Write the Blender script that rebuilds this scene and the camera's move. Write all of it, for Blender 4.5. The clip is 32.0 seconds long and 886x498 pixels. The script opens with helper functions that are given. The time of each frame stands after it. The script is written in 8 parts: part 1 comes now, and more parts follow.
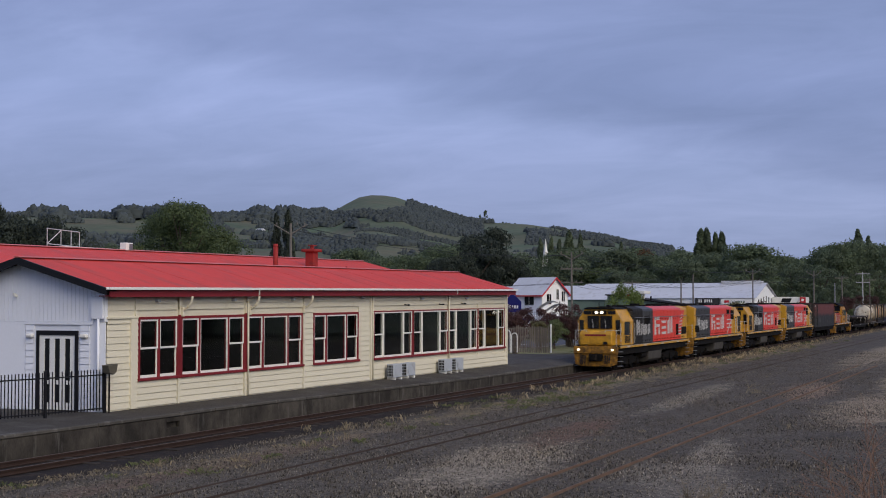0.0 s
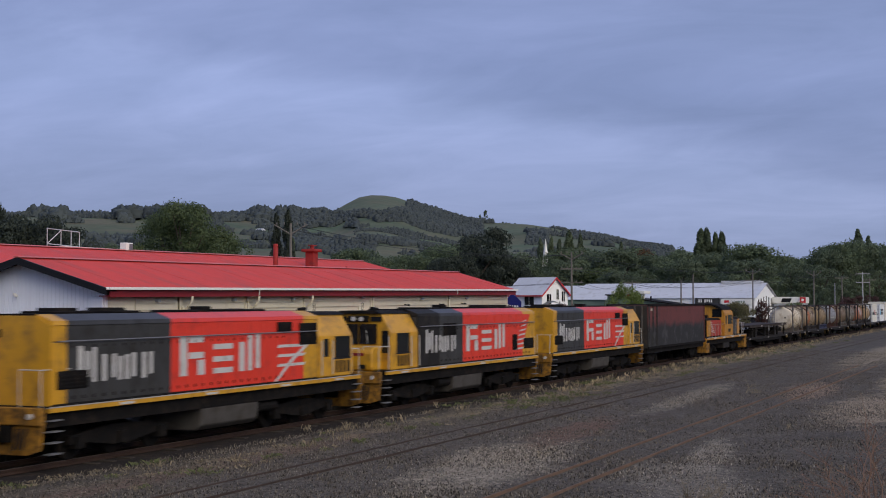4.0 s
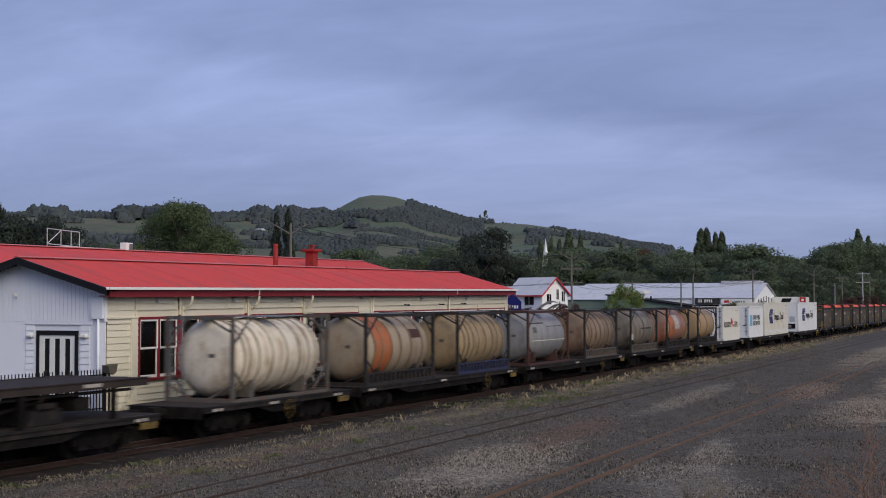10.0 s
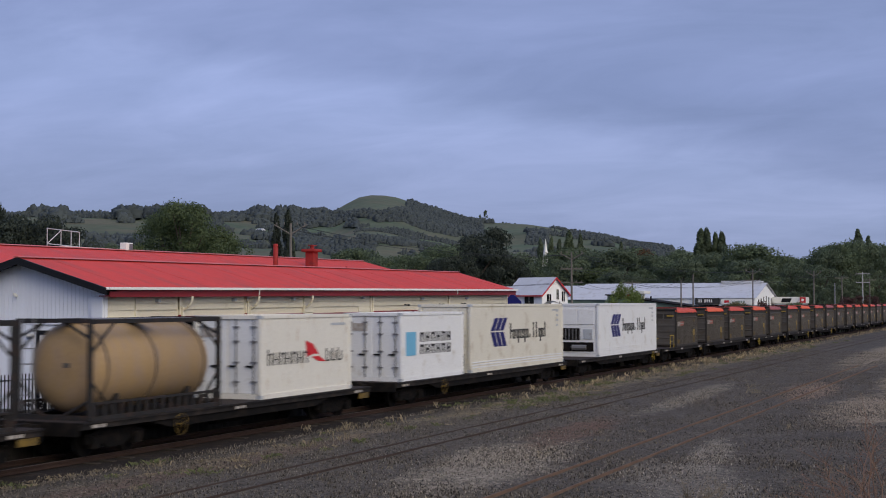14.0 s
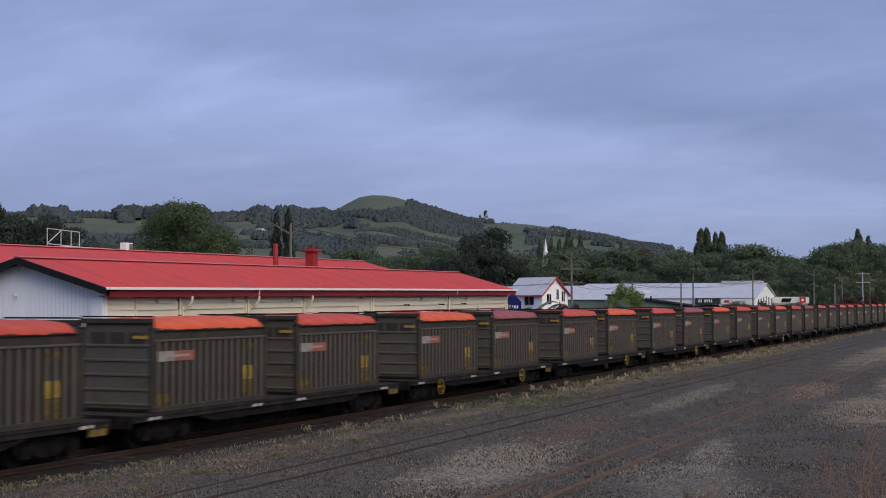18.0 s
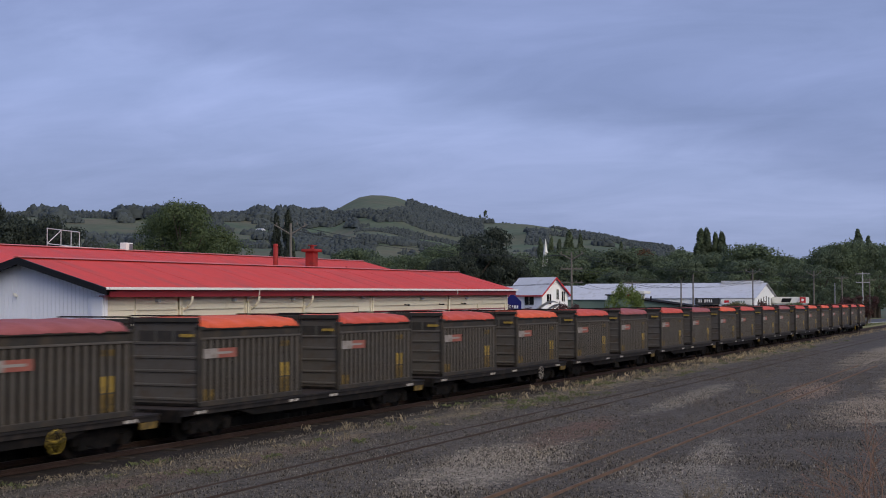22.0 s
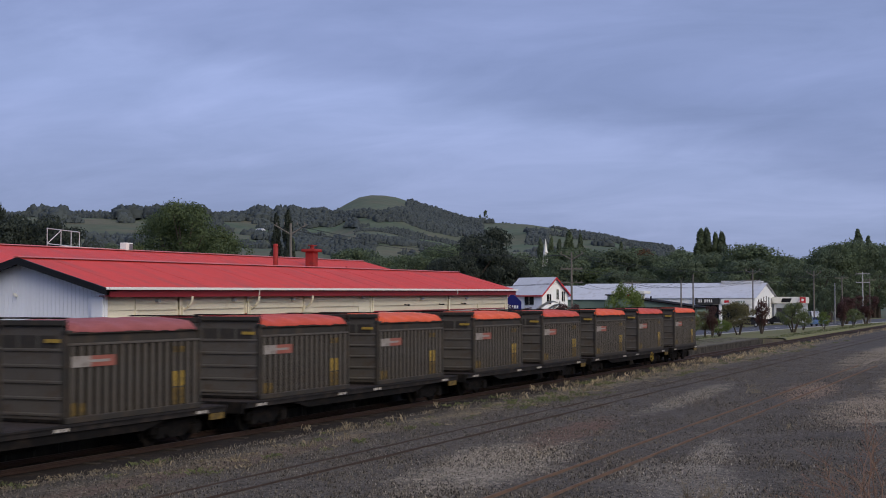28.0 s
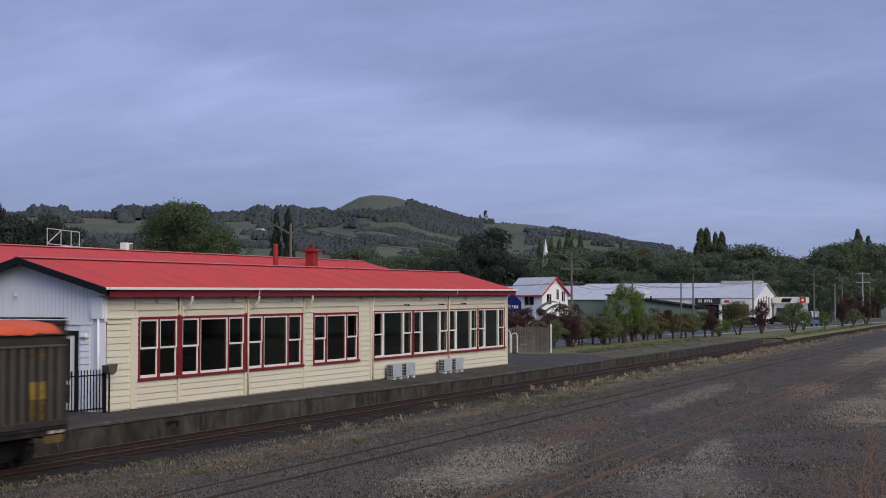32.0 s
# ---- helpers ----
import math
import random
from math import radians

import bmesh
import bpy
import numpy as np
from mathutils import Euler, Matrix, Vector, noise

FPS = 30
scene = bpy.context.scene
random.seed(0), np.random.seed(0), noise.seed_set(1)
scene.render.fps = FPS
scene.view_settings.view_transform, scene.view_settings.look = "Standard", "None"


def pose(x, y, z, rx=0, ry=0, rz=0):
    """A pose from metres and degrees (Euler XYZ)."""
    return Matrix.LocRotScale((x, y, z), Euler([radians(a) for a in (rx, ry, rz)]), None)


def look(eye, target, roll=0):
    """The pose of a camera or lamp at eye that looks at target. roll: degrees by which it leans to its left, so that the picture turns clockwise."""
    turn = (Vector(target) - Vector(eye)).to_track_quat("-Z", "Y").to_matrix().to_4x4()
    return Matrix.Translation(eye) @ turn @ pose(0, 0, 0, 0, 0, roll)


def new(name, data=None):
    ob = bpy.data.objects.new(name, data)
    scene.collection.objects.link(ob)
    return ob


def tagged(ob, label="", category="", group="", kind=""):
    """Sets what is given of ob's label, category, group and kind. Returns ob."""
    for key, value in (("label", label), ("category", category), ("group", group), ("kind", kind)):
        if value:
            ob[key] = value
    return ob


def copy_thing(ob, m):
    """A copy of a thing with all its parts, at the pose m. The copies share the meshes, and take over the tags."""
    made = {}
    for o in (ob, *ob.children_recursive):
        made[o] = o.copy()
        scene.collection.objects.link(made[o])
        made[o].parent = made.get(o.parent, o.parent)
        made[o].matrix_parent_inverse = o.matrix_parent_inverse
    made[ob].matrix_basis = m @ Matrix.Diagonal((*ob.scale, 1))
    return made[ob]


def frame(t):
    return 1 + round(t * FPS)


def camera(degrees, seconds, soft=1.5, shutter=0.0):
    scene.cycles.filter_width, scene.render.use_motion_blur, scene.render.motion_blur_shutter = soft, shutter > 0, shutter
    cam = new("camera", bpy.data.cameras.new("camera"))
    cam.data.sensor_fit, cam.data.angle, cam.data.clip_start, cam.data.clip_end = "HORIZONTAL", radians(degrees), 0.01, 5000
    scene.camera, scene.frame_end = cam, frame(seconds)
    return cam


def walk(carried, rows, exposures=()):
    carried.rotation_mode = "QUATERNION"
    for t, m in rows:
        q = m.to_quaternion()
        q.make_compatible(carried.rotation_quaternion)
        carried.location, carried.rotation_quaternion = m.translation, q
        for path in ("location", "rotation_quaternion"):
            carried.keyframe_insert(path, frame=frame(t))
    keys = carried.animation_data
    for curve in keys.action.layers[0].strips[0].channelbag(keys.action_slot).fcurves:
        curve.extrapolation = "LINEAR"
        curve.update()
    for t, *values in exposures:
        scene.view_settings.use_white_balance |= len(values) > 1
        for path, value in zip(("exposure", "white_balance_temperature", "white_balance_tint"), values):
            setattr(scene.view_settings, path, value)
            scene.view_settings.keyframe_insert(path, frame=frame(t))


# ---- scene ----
cam = camera(35.81, 32.0, soft=1.0, shutter=0.42)
EYE = Vector((0.0, 0.0, 3.986))
YAW, PITCH = radians(-66.497), radians(2.201)
AHEAD = Vector((-math.sin(YAW) * math.cos(PITCH), math.cos(YAW) * math.cos(PITCH), math.sin(PITCH)))
STAND = look(EYE, EYE + AHEAD, -0.076)
walk(cam, [(0.0, STAND), (32.0, STAND)], [(0.0, 0.15), (13.0, 0.17), (19.0, 0.22), (32.0, 0.20)])

SPEED = 16.82          # metres a second, towards -x
TRACK_Y = 23.22        # centre of the running line
MOVING = []            # (thing, place along the train, height, turn)

# ---- world and sun ----
world = bpy.data.worlds.new("overcast_evening")
scene.world = world
world.use_nodes = True
wt = world.node_tree
wt.nodes.clear()


def wnode(kind, **values):
    n = wt.nodes.new(kind)
    for k, v in values.items():
        n.inputs[k].default_value = v
    return n


def wmath(op, a, b=None):
    n = wt.nodes.new("ShaderNodeMath")
    n.operation = op
    for i, v in enumerate((a, b)):
        if v is None:
            continue
        if isinstance(v, (int, float)):
            n.inputs[i].default_value = v
        else:
            wt.links.new(v, n.inputs[i])
    return n.outputs[0]


sky = wt.nodes.new("ShaderNodeTexSky")
sky.sky_type = "NISHITA"
sky.sun_disc = False
sky.sun_elevation, sky.sun_rotation = radians(35), radians(250)
sky_bg = wnode("ShaderNodeBackground", Strength=0.06)
wt.links.new(sky.outputs[0], sky_bg.inputs[0])
coord = wt.nodes.new("ShaderNodeTexCoord")
sep = wt.nodes.new("ShaderNodeSeparateXYZ")
wt.links.new(coord.outputs["Generated"], sep.inputs[0])
# the cloud deck lies level: directions are spread out over it, flatter towards the horizon
lift = wmath("ADD", wmath("ABSOLUTE", sep.outputs[2]), 0.22)
plane = wt.nodes.new("ShaderNodeCombineXYZ")
wt.links.new(wmath("DIVIDE", sep.outputs[0], lift), plane.inputs[0])
wt.links.new(wmath("DIVIDE", sep.outputs[1], lift), plane.inputs[1])


def cloud(scale, detail, rough, distort, shift):
    m = wt.nodes.new("ShaderNodeMapping")
    m.inputs["Location"].default_value = shift
    m.inputs["Rotation"].default_value = (0, 0, radians(62))
    m.inputs["Scale"].default_value = (1.0, 0.55, 1.0)
    wt.links.new(plane.outputs[0], m.inputs[0])
    n = wnode("ShaderNodeTexNoise", Scale=scale, Detail=detail, Roughness=rough, Distortion=distort)
    wt.links.new(m.outputs[0], n.inputs["Vector"])
    return n.outputs[0]


banks = cloud(1.15, 5.0, 0.5, 0.35, (0.9, 1.1, 0.0))
wisps = cloud(4.2, 8.0, 0.6, 0.6, (4.1, 2.2, 3.0))
both = wmath("ADD", wmath("MULTIPLY", banks, 0.60), wmath("MULTIPLY", wisps, 0.40))
ramp = wt.nodes.new("ShaderNodeValToRGB")
ramp.color_ramp.elements[0].position, ramp.color_ramp.elements[0].color = 0.33, (0.182, 0.234, 0.415, 1)
ramp.color_ramp.elements[1].position, ramp.color_ramp.elements[1].color = 0.67, (0.282, 0.342, 0.590, 1)
mid = ramp.color_ramp.elements.new(0.5)
mid.color = (0.228, 0.285, 0.500, 1)
wt.links.new(both, ramp.inputs[0])
# a heavier bank overhead ends in a straight, ragged edge; the deck is thinnest just beyond it
along = wmath("ADD", wmath("MULTIPLY", wmath("DIVIDE", sep.outputs[0], lift), 0.85), wmath("MULTIPLY", wmath("DIVIDE", sep.outputs[1], lift), 1.1))
along = wmath("ADD", along, wmath("MULTIPLY", wmath("SUBTRACT", cloud(1.9, 7.0, 0.58, 0.5, (2.3, 0.4, 7.0)), 0.5), 1.0))
bank = wt.nodes.new("ShaderNodeValToRGB")
bank.color_ramp.interpolation = "EASE"
bank.color_ramp.elements[0].position, bank.color_ramp.elements[0].color = 0.25, (0.83, 0.845, 0.865, 1)
bank.color_ramp.elements[1].position, bank.color_ramp.elements[1].color = 0.62, (0.97, 0.97, 0.97, 1)
thin = bank.color_ramp.elements.new(0.36)
thin.color = (1.065, 1.065, 1.05, 1)
over = bank.color_ramp.elements.new(0.08)
over.color = (0.95, 0.95, 0.955, 1)
spread = wt.nodes.new("ShaderNodeMapRange")
spread.inputs["From Min"].default_value, spread.inputs["From Max"].default_value = 2.0, 6.0
wt.links.new(along, spread.inputs["Value"])
wt.links.new(spread.outputs[0], bank.inputs[0])
cloud_bg = wnode("ShaderNodeBackground", Strength=1.17)
# greyer and a little darker low down, where the deck is seen through more air
low = wt.nodes.new("ShaderNodeMapRange")
low.inputs["From Min"].default_value, low.inputs["From Max"].default_value = 0.0, 0.15
wt.links.new(sep.outputs[2], low.inputs["Value"])
dull = wt.nodes.new("ShaderNodeMix")
dull.data_type, dull.blend_type = "RGBA", "MIX"
dull.inputs[6].default_value, dull.inputs[7].default_value = (0.87, 0.84, 0.78, 1), (1, 1, 1, 1)
wt.links.new(low.outputs[0], dull.inputs[0])
tint = wt.nodes.new("ShaderNodeMix")
tint.data_type, tint.blend_type = "RGBA", "MULTIPLY"
tint.inputs[0].default_value = 1.0
banked = wt.nodes.new("ShaderNodeMix")
banked.data_type, banked.blend_type = "RGBA", "MULTIPLY"
banked.inputs[0].default_value = 1.0
wt.links.new(ramp.outputs[0], banked.inputs[6])
wt.links.new(bank.outputs[0], banked.inputs[7])
wt.links.new(banked.outputs[2], tint.inputs[6])
wt.links.new(dull.outputs[2], tint.inputs[7])
wt.links.new(tint.outputs[2], cloud_bg.inputs[0])
mixed = wnode("ShaderNodeMixShader", Fac=0.94)
wt.links.new(sky_bg.outputs[0], mixed.inputs[1])
wt.links.new(cloud_bg.outputs[0], mixed.inputs[2])
out = wt.nodes.new("ShaderNodeOutputWorld")
wt.links.new(mixed.outputs[0], out.inputs[0])

sun = new("sun", bpy.data.lights.new("sun", "SUN"))
sun.data.energy, sun.data.angle, sun.data.color = 1.95, radians(50), (1.0, 0.89, 0.70)
sun.matrix_world = look((-20, -34, 26), (0, 0, 0))


# ---- materials ----
def material(name, color, rough=0.7, scale=2.0, vary=0.25, grain=30.0, bump=0.15, metal=0.0, dirt=None, dirt_amount=0.35, stretch=(1, 1, 1), each=0.0, island=0.0, spec=0.18, mottle=0.35):
    """A surface with stains at `scale`, grain at `grain`, and optional dirt of another colour with a shape of its own."""
    m = bpy.data.materials.new(name)
    m.use_nodes = True
    nt = m.node_tree
    b = nt.nodes["Principled BSDF"]
    b.inputs["Roughness"].default_value, b.inputs["Metallic"].default_value = rough, metal
    b.inputs["Specular IOR Level"].default_value = spec
    tc, mp = nt.nodes.new("ShaderNodeTexCoord"), nt.nodes.new("ShaderNodeMapping")
    mp.inputs["Scale"].default_value = stretch
    nt.links.new(tc.outputs["Object"], mp.inputs[0])
    n1, n2 = nt.nodes.new("ShaderNodeTexNoise"), nt.nodes.new("ShaderNodeTexNoise")
    n1.inputs["Scale"].default_value, n1.inputs["Detail"].default_value = scale, 5.0
    n2.inputs["Scale"].default_value, n2.inputs["Detail"].default_value = grain, 3.0
    for n in (n1, n2):
        nt.links.new(mp.outputs[0], n.inputs["Vector"])
    mx = nt.nodes.new("ShaderNodeMix")
    mx.data_type = "RGBA"
    mx.inputs[6].default_value = (*[c * (1 - vary) for c in color], 1)
    mx.inputs[7].default_value = (*[min(1.0, c * (1 + vary)) for c in color], 1)
    nt.links.new(n1.outputs[0], mx.inputs[0])
    last = mx.outputs[2]
    if each or island:
        src = nt.nodes.new("ShaderNodeObjectInfo").outputs["Random"] if each else nt.nodes.new("ShaderNodeNewGeometry").outputs["Random Per Island"]
        amount = each or island
        rg = nt.nodes.new("ShaderNodeMapRange")
        rg.inputs[3].default_value, rg.inputs[4].default_value = 1 - amount, 1 + amount
        nt.links.new(src, rg.inputs[0])
        hs = nt.nodes.new("ShaderNodeHueSaturation")
        nt.links.new(rg.outputs[0], hs.inputs["Value"])
        nt.links.new(last, hs.inputs["Color"])
        last = hs.outputs[0]
    if dirt:
        n3 = nt.nodes.new("ShaderNodeTexNoise")
        n3.inputs["Scale"].default_value, n3.inputs["Detail"].default_value, n3.inputs["Roughness"].default_value = scale * 1.7, 8.0, 0.65
        nt.links.new(mp.outputs[0], n3.inputs["Vector"])
        cr = nt.nodes.new("ShaderNodeValToRGB")
        cr.color_ramp.elements[0].position, cr.color_ramp.elements[1].position = 0.62 - 0.4 * dirt_amount, 0.80 - 0.25 * dirt_amount
        nt.links.new(n3.outputs[0], cr.inputs[0])
        m3 = nt.nodes.new("ShaderNodeMix")
        m3.data_type = "RGBA"
        nt.links.new(cr.outputs[0], m3.inputs[0])
        nt.links.new(last, m3.inputs[6])
        m3.inputs[7].default_value = (*dirt, 1)
        last = m3.outputs[2]
    g = nt.nodes.new("ShaderNodeMix")
    g.data_type, g.blend_type = "RGBA", "MULTIPLY"
    g.inputs[0].default_value = mottle
    nt.links.new(last, g.inputs[6])
    nt.links.new(n2.outputs[0], g.inputs[7])
    br = nt.nodes.new("ShaderNodeHueSaturation")
    br.inputs["Value"].default_value = 1.0 / (1.0 - 0.5 * mottle)
    nt.links.new(g.outputs[2], br.inputs["Color"])
    nt.links.new(br.outputs[0], b.inputs["Base Color"])
    if bump:
        bp = nt.nodes.new("ShaderNodeBump")
        bp.inputs["Strength"].default_value, bp.inputs["Distance"].default_value = bump, 0.02
        nt.links.new(n2.outputs[0], bp.inputs["Height"])
        nt.links.new(bp.outputs[0], b.inputs["Normal"])
    return m


GRIME = (0.05, 0.042, 0.035)
RUST = (0.14, 0.06, 0.03)
cream_paint = material("cream_paint", (0.70, 0.652, 0.515), 0.55, 0.8, 0.05, 14, 0.03, dirt=(0.56, 0.50, 0.38), dirt_amount=0.08, each=0.03, mottle=0.12)
# white with the blue of the sky's light on the gable mixed in
skylit_white_paint = material("skylit_white_paint", (0.80, 0.82, 0.87), 0.5, 0.7, 0.03, 12, 0.01, each=0.02, mottle=0.06)
trim_white = material("trim_white", (0.78, 0.77, 0.73), 0.45, 3, 0.06, 40, 0.05)
maroon_paint = material("maroon_paint", (0.20, 0.022, 0.028), 0.45, 2, 0.15, 40, 0.08)
roof_red = material("roof_red", (0.60, 0.061, 0.047), 0.42, 0.5, 0.12, 14, 0.05, dirt=(0.38, 0.075, 0.065), dirt_amount=0.32, stretch=(1.6, 0.25, 1), spec=0.22, mottle=0.25)
chimney_red = material("chimney_red", (0.30, 0.032, 0.028), 0.6, 2.0, 0.25, 20, 0.1, dirt=(0.15, 0.03, 0.03), dirt_amount=0.3)
black_paint = material("black_paint", (0.012, 0.012, 0.014), 0.4, 4, 0.3, 60, 0.05)
asphalt = material("asphalt", (0.062, 0.055, 0.047), 0.85, 0.6, 0.3, 60, 0.4, dirt=(0.10, 0.095, 0.085), dirt_amount=0.3)
road_asphalt = material("road_asphalt", (0.085, 0.088, 0.098), 0.8, 0.3, 0.15, 30, 0.2)
concrete = material("concrete", (0.080, 0.071, 0.060), 0.9, 0.9, 0.45, 22, 0.7, dirt=(0.026, 0.023, 0.020), dirt_amount=0.7, stretch=(1, 1, 0.6), each=0.03)
# rooms behind the windows: their lack of light is put into this colour
interior_shade = material("interior_shade", (0.022, 0.021, 0.02), 0.9, 1, 0.2, 20, 0.1)
rail_steel = material("rail_steel", (0.044, 0.027, 0.021), 0.7, 3, 0.3, 40, 0.2, metal=0.1)
rail_head = material("rail_head", (0.115, 0.090, 0.078), 0.6, 3, 0.2, 60, 0.05, metal=0.3)
dull_rail = material("dull_rail", (0.058, 0.042, 0.036), 0.85, 3, 0.35, 50, 0.3)
rusty_rail = material("rusty_rail", (0.150, 0.098, 0.072), 0.85, 3, 0.35, 50, 0.3)
sleeper_wood = material("sleeper_wood", (0.050, 0.042, 0.036), 0.9, 3, 0.3, 30, 0.4, each=0.25)
# grimy steel, darkened further to carry the shade beneath the train
steel_dark = material("steel_dark", (0.009, 0.0085, 0.0085), 0.8, 2, 0.4, 30, 0.2, dirt=(0.026, 0.020, 0.016), dirt_amount=0.35, spec=0.08)
steel_grey = material("steel_grey", (0.22, 0.22, 0.23), 0.5, 2, 0.2, 40, 0.1, metal=0.4)
galvanised = material("galvanised", (0.54, 0.55, 0.58), 0.45, 0.6, 0.10, 20, 0.06, metal=0.1, dirt=(0.35, 0.33, 0.32), dirt_amount=0.2)
pilot_grime = material("pilot_grime", (0.38, 0.185, 0.025), 0.7, 3.0, 0.3, 30, 0.1, dirt=(0.07, 0.042, 0.022), dirt_amount=0.62)
loco_yellow = material("loco_yellow", (0.56, 0.288, 0.020), 0.42, 1.3, 0.14, 30, 0.05, dirt=(0.27, 0.145, 0.032), dirt_amount=0.36, spec=0.4)
shunter_yellow = material("shunter_yellow", (0.50, 0.235, 0.028), 0.5, 3.0, 0.2, 30, 0.05, dirt=(0.17, 0.085, 0.03), dirt_amount=0.5, stretch=(2, 2, 0.5))
loco_red = material("loco_red", (0.66, 0.045, 0.024), 0.4, 1.2, 0.1, 30, 0.05, dirt=(0.36, 0.035, 0.025), dirt_amount=0.2, spec=0.4)
loco_grey = material("loco_grey", (0.046, 0.046, 0.046), 0.45, 1.2, 0.2, 30, 0.06, dirt=(0.026, 0.024, 0.022), dirt_amount=0.4, spec=0.25)
decal_white = material("decal_white", (0.52, 0.51, 0.50), 0.5, 2, 0.1, 30, 0.0, dirt=(0.3, 0.27, 0.25), dirt_amount=0.2)
window_dark = material("window_dark", (0.012, 0.013, 0.015), 0.08, 2, 0.2, 30, 0.0, spec=0.5)
fridge_white = material("fridge_white", (0.74, 0.75, 0.76), 0.45, 0.8, 0.05, 20, 0.05, dirt=(0.50, 0.46, 0.40), dirt_amount=0.15, spec=0.4)
fridge_aged = material("fridge_aged", (0.70, 0.68, 0.62), 0.5, 1.6, 0.06, 20, 0.05, dirt=(0.42, 0.29, 0.18), dirt_amount=0.12, stretch=(1.6, 1.6, 0.5), spec=0.3)
fridge_cream = material("fridge_cream", (0.68, 0.65, 0.56), 0.45, 0.8, 0.06, 20, 0.05, dirt=(0.45, 0.38, 0.28), dirt_amount=0.2, spec=0.4)
fridge_grey = material("fridge_grey", (0.42, 0.45, 0.49), 0.5, 1.0, 0.1, 20, 0.05, dirt=(0.25, 0.22, 0.2), dirt_amount=0.2)
ore_paint = material("ore_paint", (0.036, 0.033, 0.029), 0.6, 1.2, 0.2, 25, 0.15, dirt=(0.066, 0.050, 0.036), dirt_amount=0.35)
rib_paint = material("rib_paint", (0.092, 0.083, 0.073), 0.6, 1.2, 0.25, 25, 0.15, dirt=(0.075, 0.055, 0.04), dirt_amount=0.3)
plate_dull = material("plate_dull", (0.29, 0.265, 0.245), 0.6, 4, 0.25, 40, 0.05, dirt=(0.17, 0.14, 0.12), dirt_amount=0.4)
plate_yellow = material("plate_yellow", (0.37, 0.25, 0.05), 0.6, 3, 0.3, 30, 0.05, dirt=(0.14, 0.10, 0.05), dirt_amount=0.4)
plate_white = material("plate_white", (0.42, 0.39, 0.36), 0.6, 4, 0.25, 40, 0.05, dirt=(0.25, 0.2, 0.17), dirt_amount=0.35)
plate_red = material("plate_red", (0.28, 0.095, 0.072), 0.6, 4, 0.25, 40, 0.05, dirt=(0.2, 0.1, 0.08), dirt_amount=0.3)
tarp_orange = material("tarp_orange", (0.66, 0.115, 0.05), 0.6, 1.5, 0.12, 12, 0.3)
tarp_red = material("tarp_red", (0.52, 0.085, 0.055), 0.6, 1.5, 0.15, 12, 0.3)
tarp_faded = material("tarp_faded", (0.30, 0.095, 0.095), 0.7, 1.5, 0.2, 12, 0.3)
hopper_brown = material("hopper_brown", (0.105, 0.040, 0.038), 0.6, 0.7, 0.15, 25, 0.1, dirt=(0.075, 0.034, 0.034), dirt_amount=0.3)
hopper_grime = material("hopper_grime", (0.030, 0.030, 0.031), 0.75, 0.6, 0.3, 25, 0.15, dirt=(0.10, 0.103, 0.105), dirt_amount=0.28, stretch=(1, 1, 0.35))
blue_paint = material("blue_paint", (0.02, 0.03, 0.17), 0.4, 2, 0.15, 40, 0.03)
sign_blue = material("sign_blue", (0.018, 0.02, 0.13), 0.45, 2, 0.1, 40, 0.0)
pale_blue = material("pale_blue", (0.16, 0.42, 0.62), 0.45, 2, 0.1, 40, 0.0)
sign_red = material("sign_red", (0.55, 0.03, 0.04), 0.45, 2, 0.1, 40, 0.0)
shed_green = material("shed_green", (0.16, 0.22, 0.175), 0.6, 0.4, 0.15, 20, 0.1)
leaf_green = material("leaf_green", (0.098, 0.128, 0.058), 0.6, 1, 0.25, 8, 0, island=0.25)
leaf_bright = material("leaf_bright", (0.15, 0.20, 0.055), 0.6, 1, 0.25, 8, 0, island=0.35)
leaf_dark = material("leaf_dark", (0.108, 0.138, 0.084), 0.65, 0.5, 0.25, 8, 0, island=0.22)
leaf_mid = material("leaf_mid", (0.116, 0.150, 0.086), 0.65, 0.5, 0.25, 8, 0, island=0.25)
leaf_pine = material("leaf_pine", (0.056, 0.068, 0.052), 0.7, 0.5, 0.25, 8, 0, island=0.2)
leaf_shrub = material("leaf_shrub", (0.150, 0.178, 0.080), 0.6, 1, 0.25, 8, 0, island=0.3)
leaf_olive = material("leaf_olive", (0.165, 0.150, 0.075), 0.6, 1, 0.25, 8, 0, island=0.3)
leaf_purple = material("leaf_purple", (0.098, 0.052, 0.048), 0.6, 1, 0.25, 8, 0, island=0.35)
leaf_rust = material("leaf_rust", (0.10, 0.055, 0.03), 0.6, 1, 0.25, 8, 0, island=0.35)
bark = material("bark", (0.075, 0.06, 0.048), 0.9, 3, 0.3, 20, 0.5)
pole_wood = material("pole_wood", (0.16, 0.145, 0.13), 0.85, 2, 0.25, 30, 0.3)
pole_concrete = material("pole_concrete", (0.38, 0.38, 0.38), 0.85, 2, 0.15, 30, 0.3)
fence_wood = material("fence_wood", (0.175, 0.148, 0.122), 0.9, 2, 0.3, 30, 0.4, each=0.25)
straw = material("straw", (0.20, 0.166, 0.115), 0.85, 1.2, 0.35, 6, 0, island=0.35)
straw_pale = material("straw_pale", (0.32, 0.255, 0.165), 0.85, 1.2, 0.35, 6, 0, island=0.35)
weed_green = material("weed_green", (0.095, 0.108, 0.050), 0.8, 1.2, 0.3, 6, 0, island=0.35)
twig_brown = material("twig_brown", (0.185, 0.118, 0.086), 0.9, 3, 0.35, 20, 0, island=0.3)
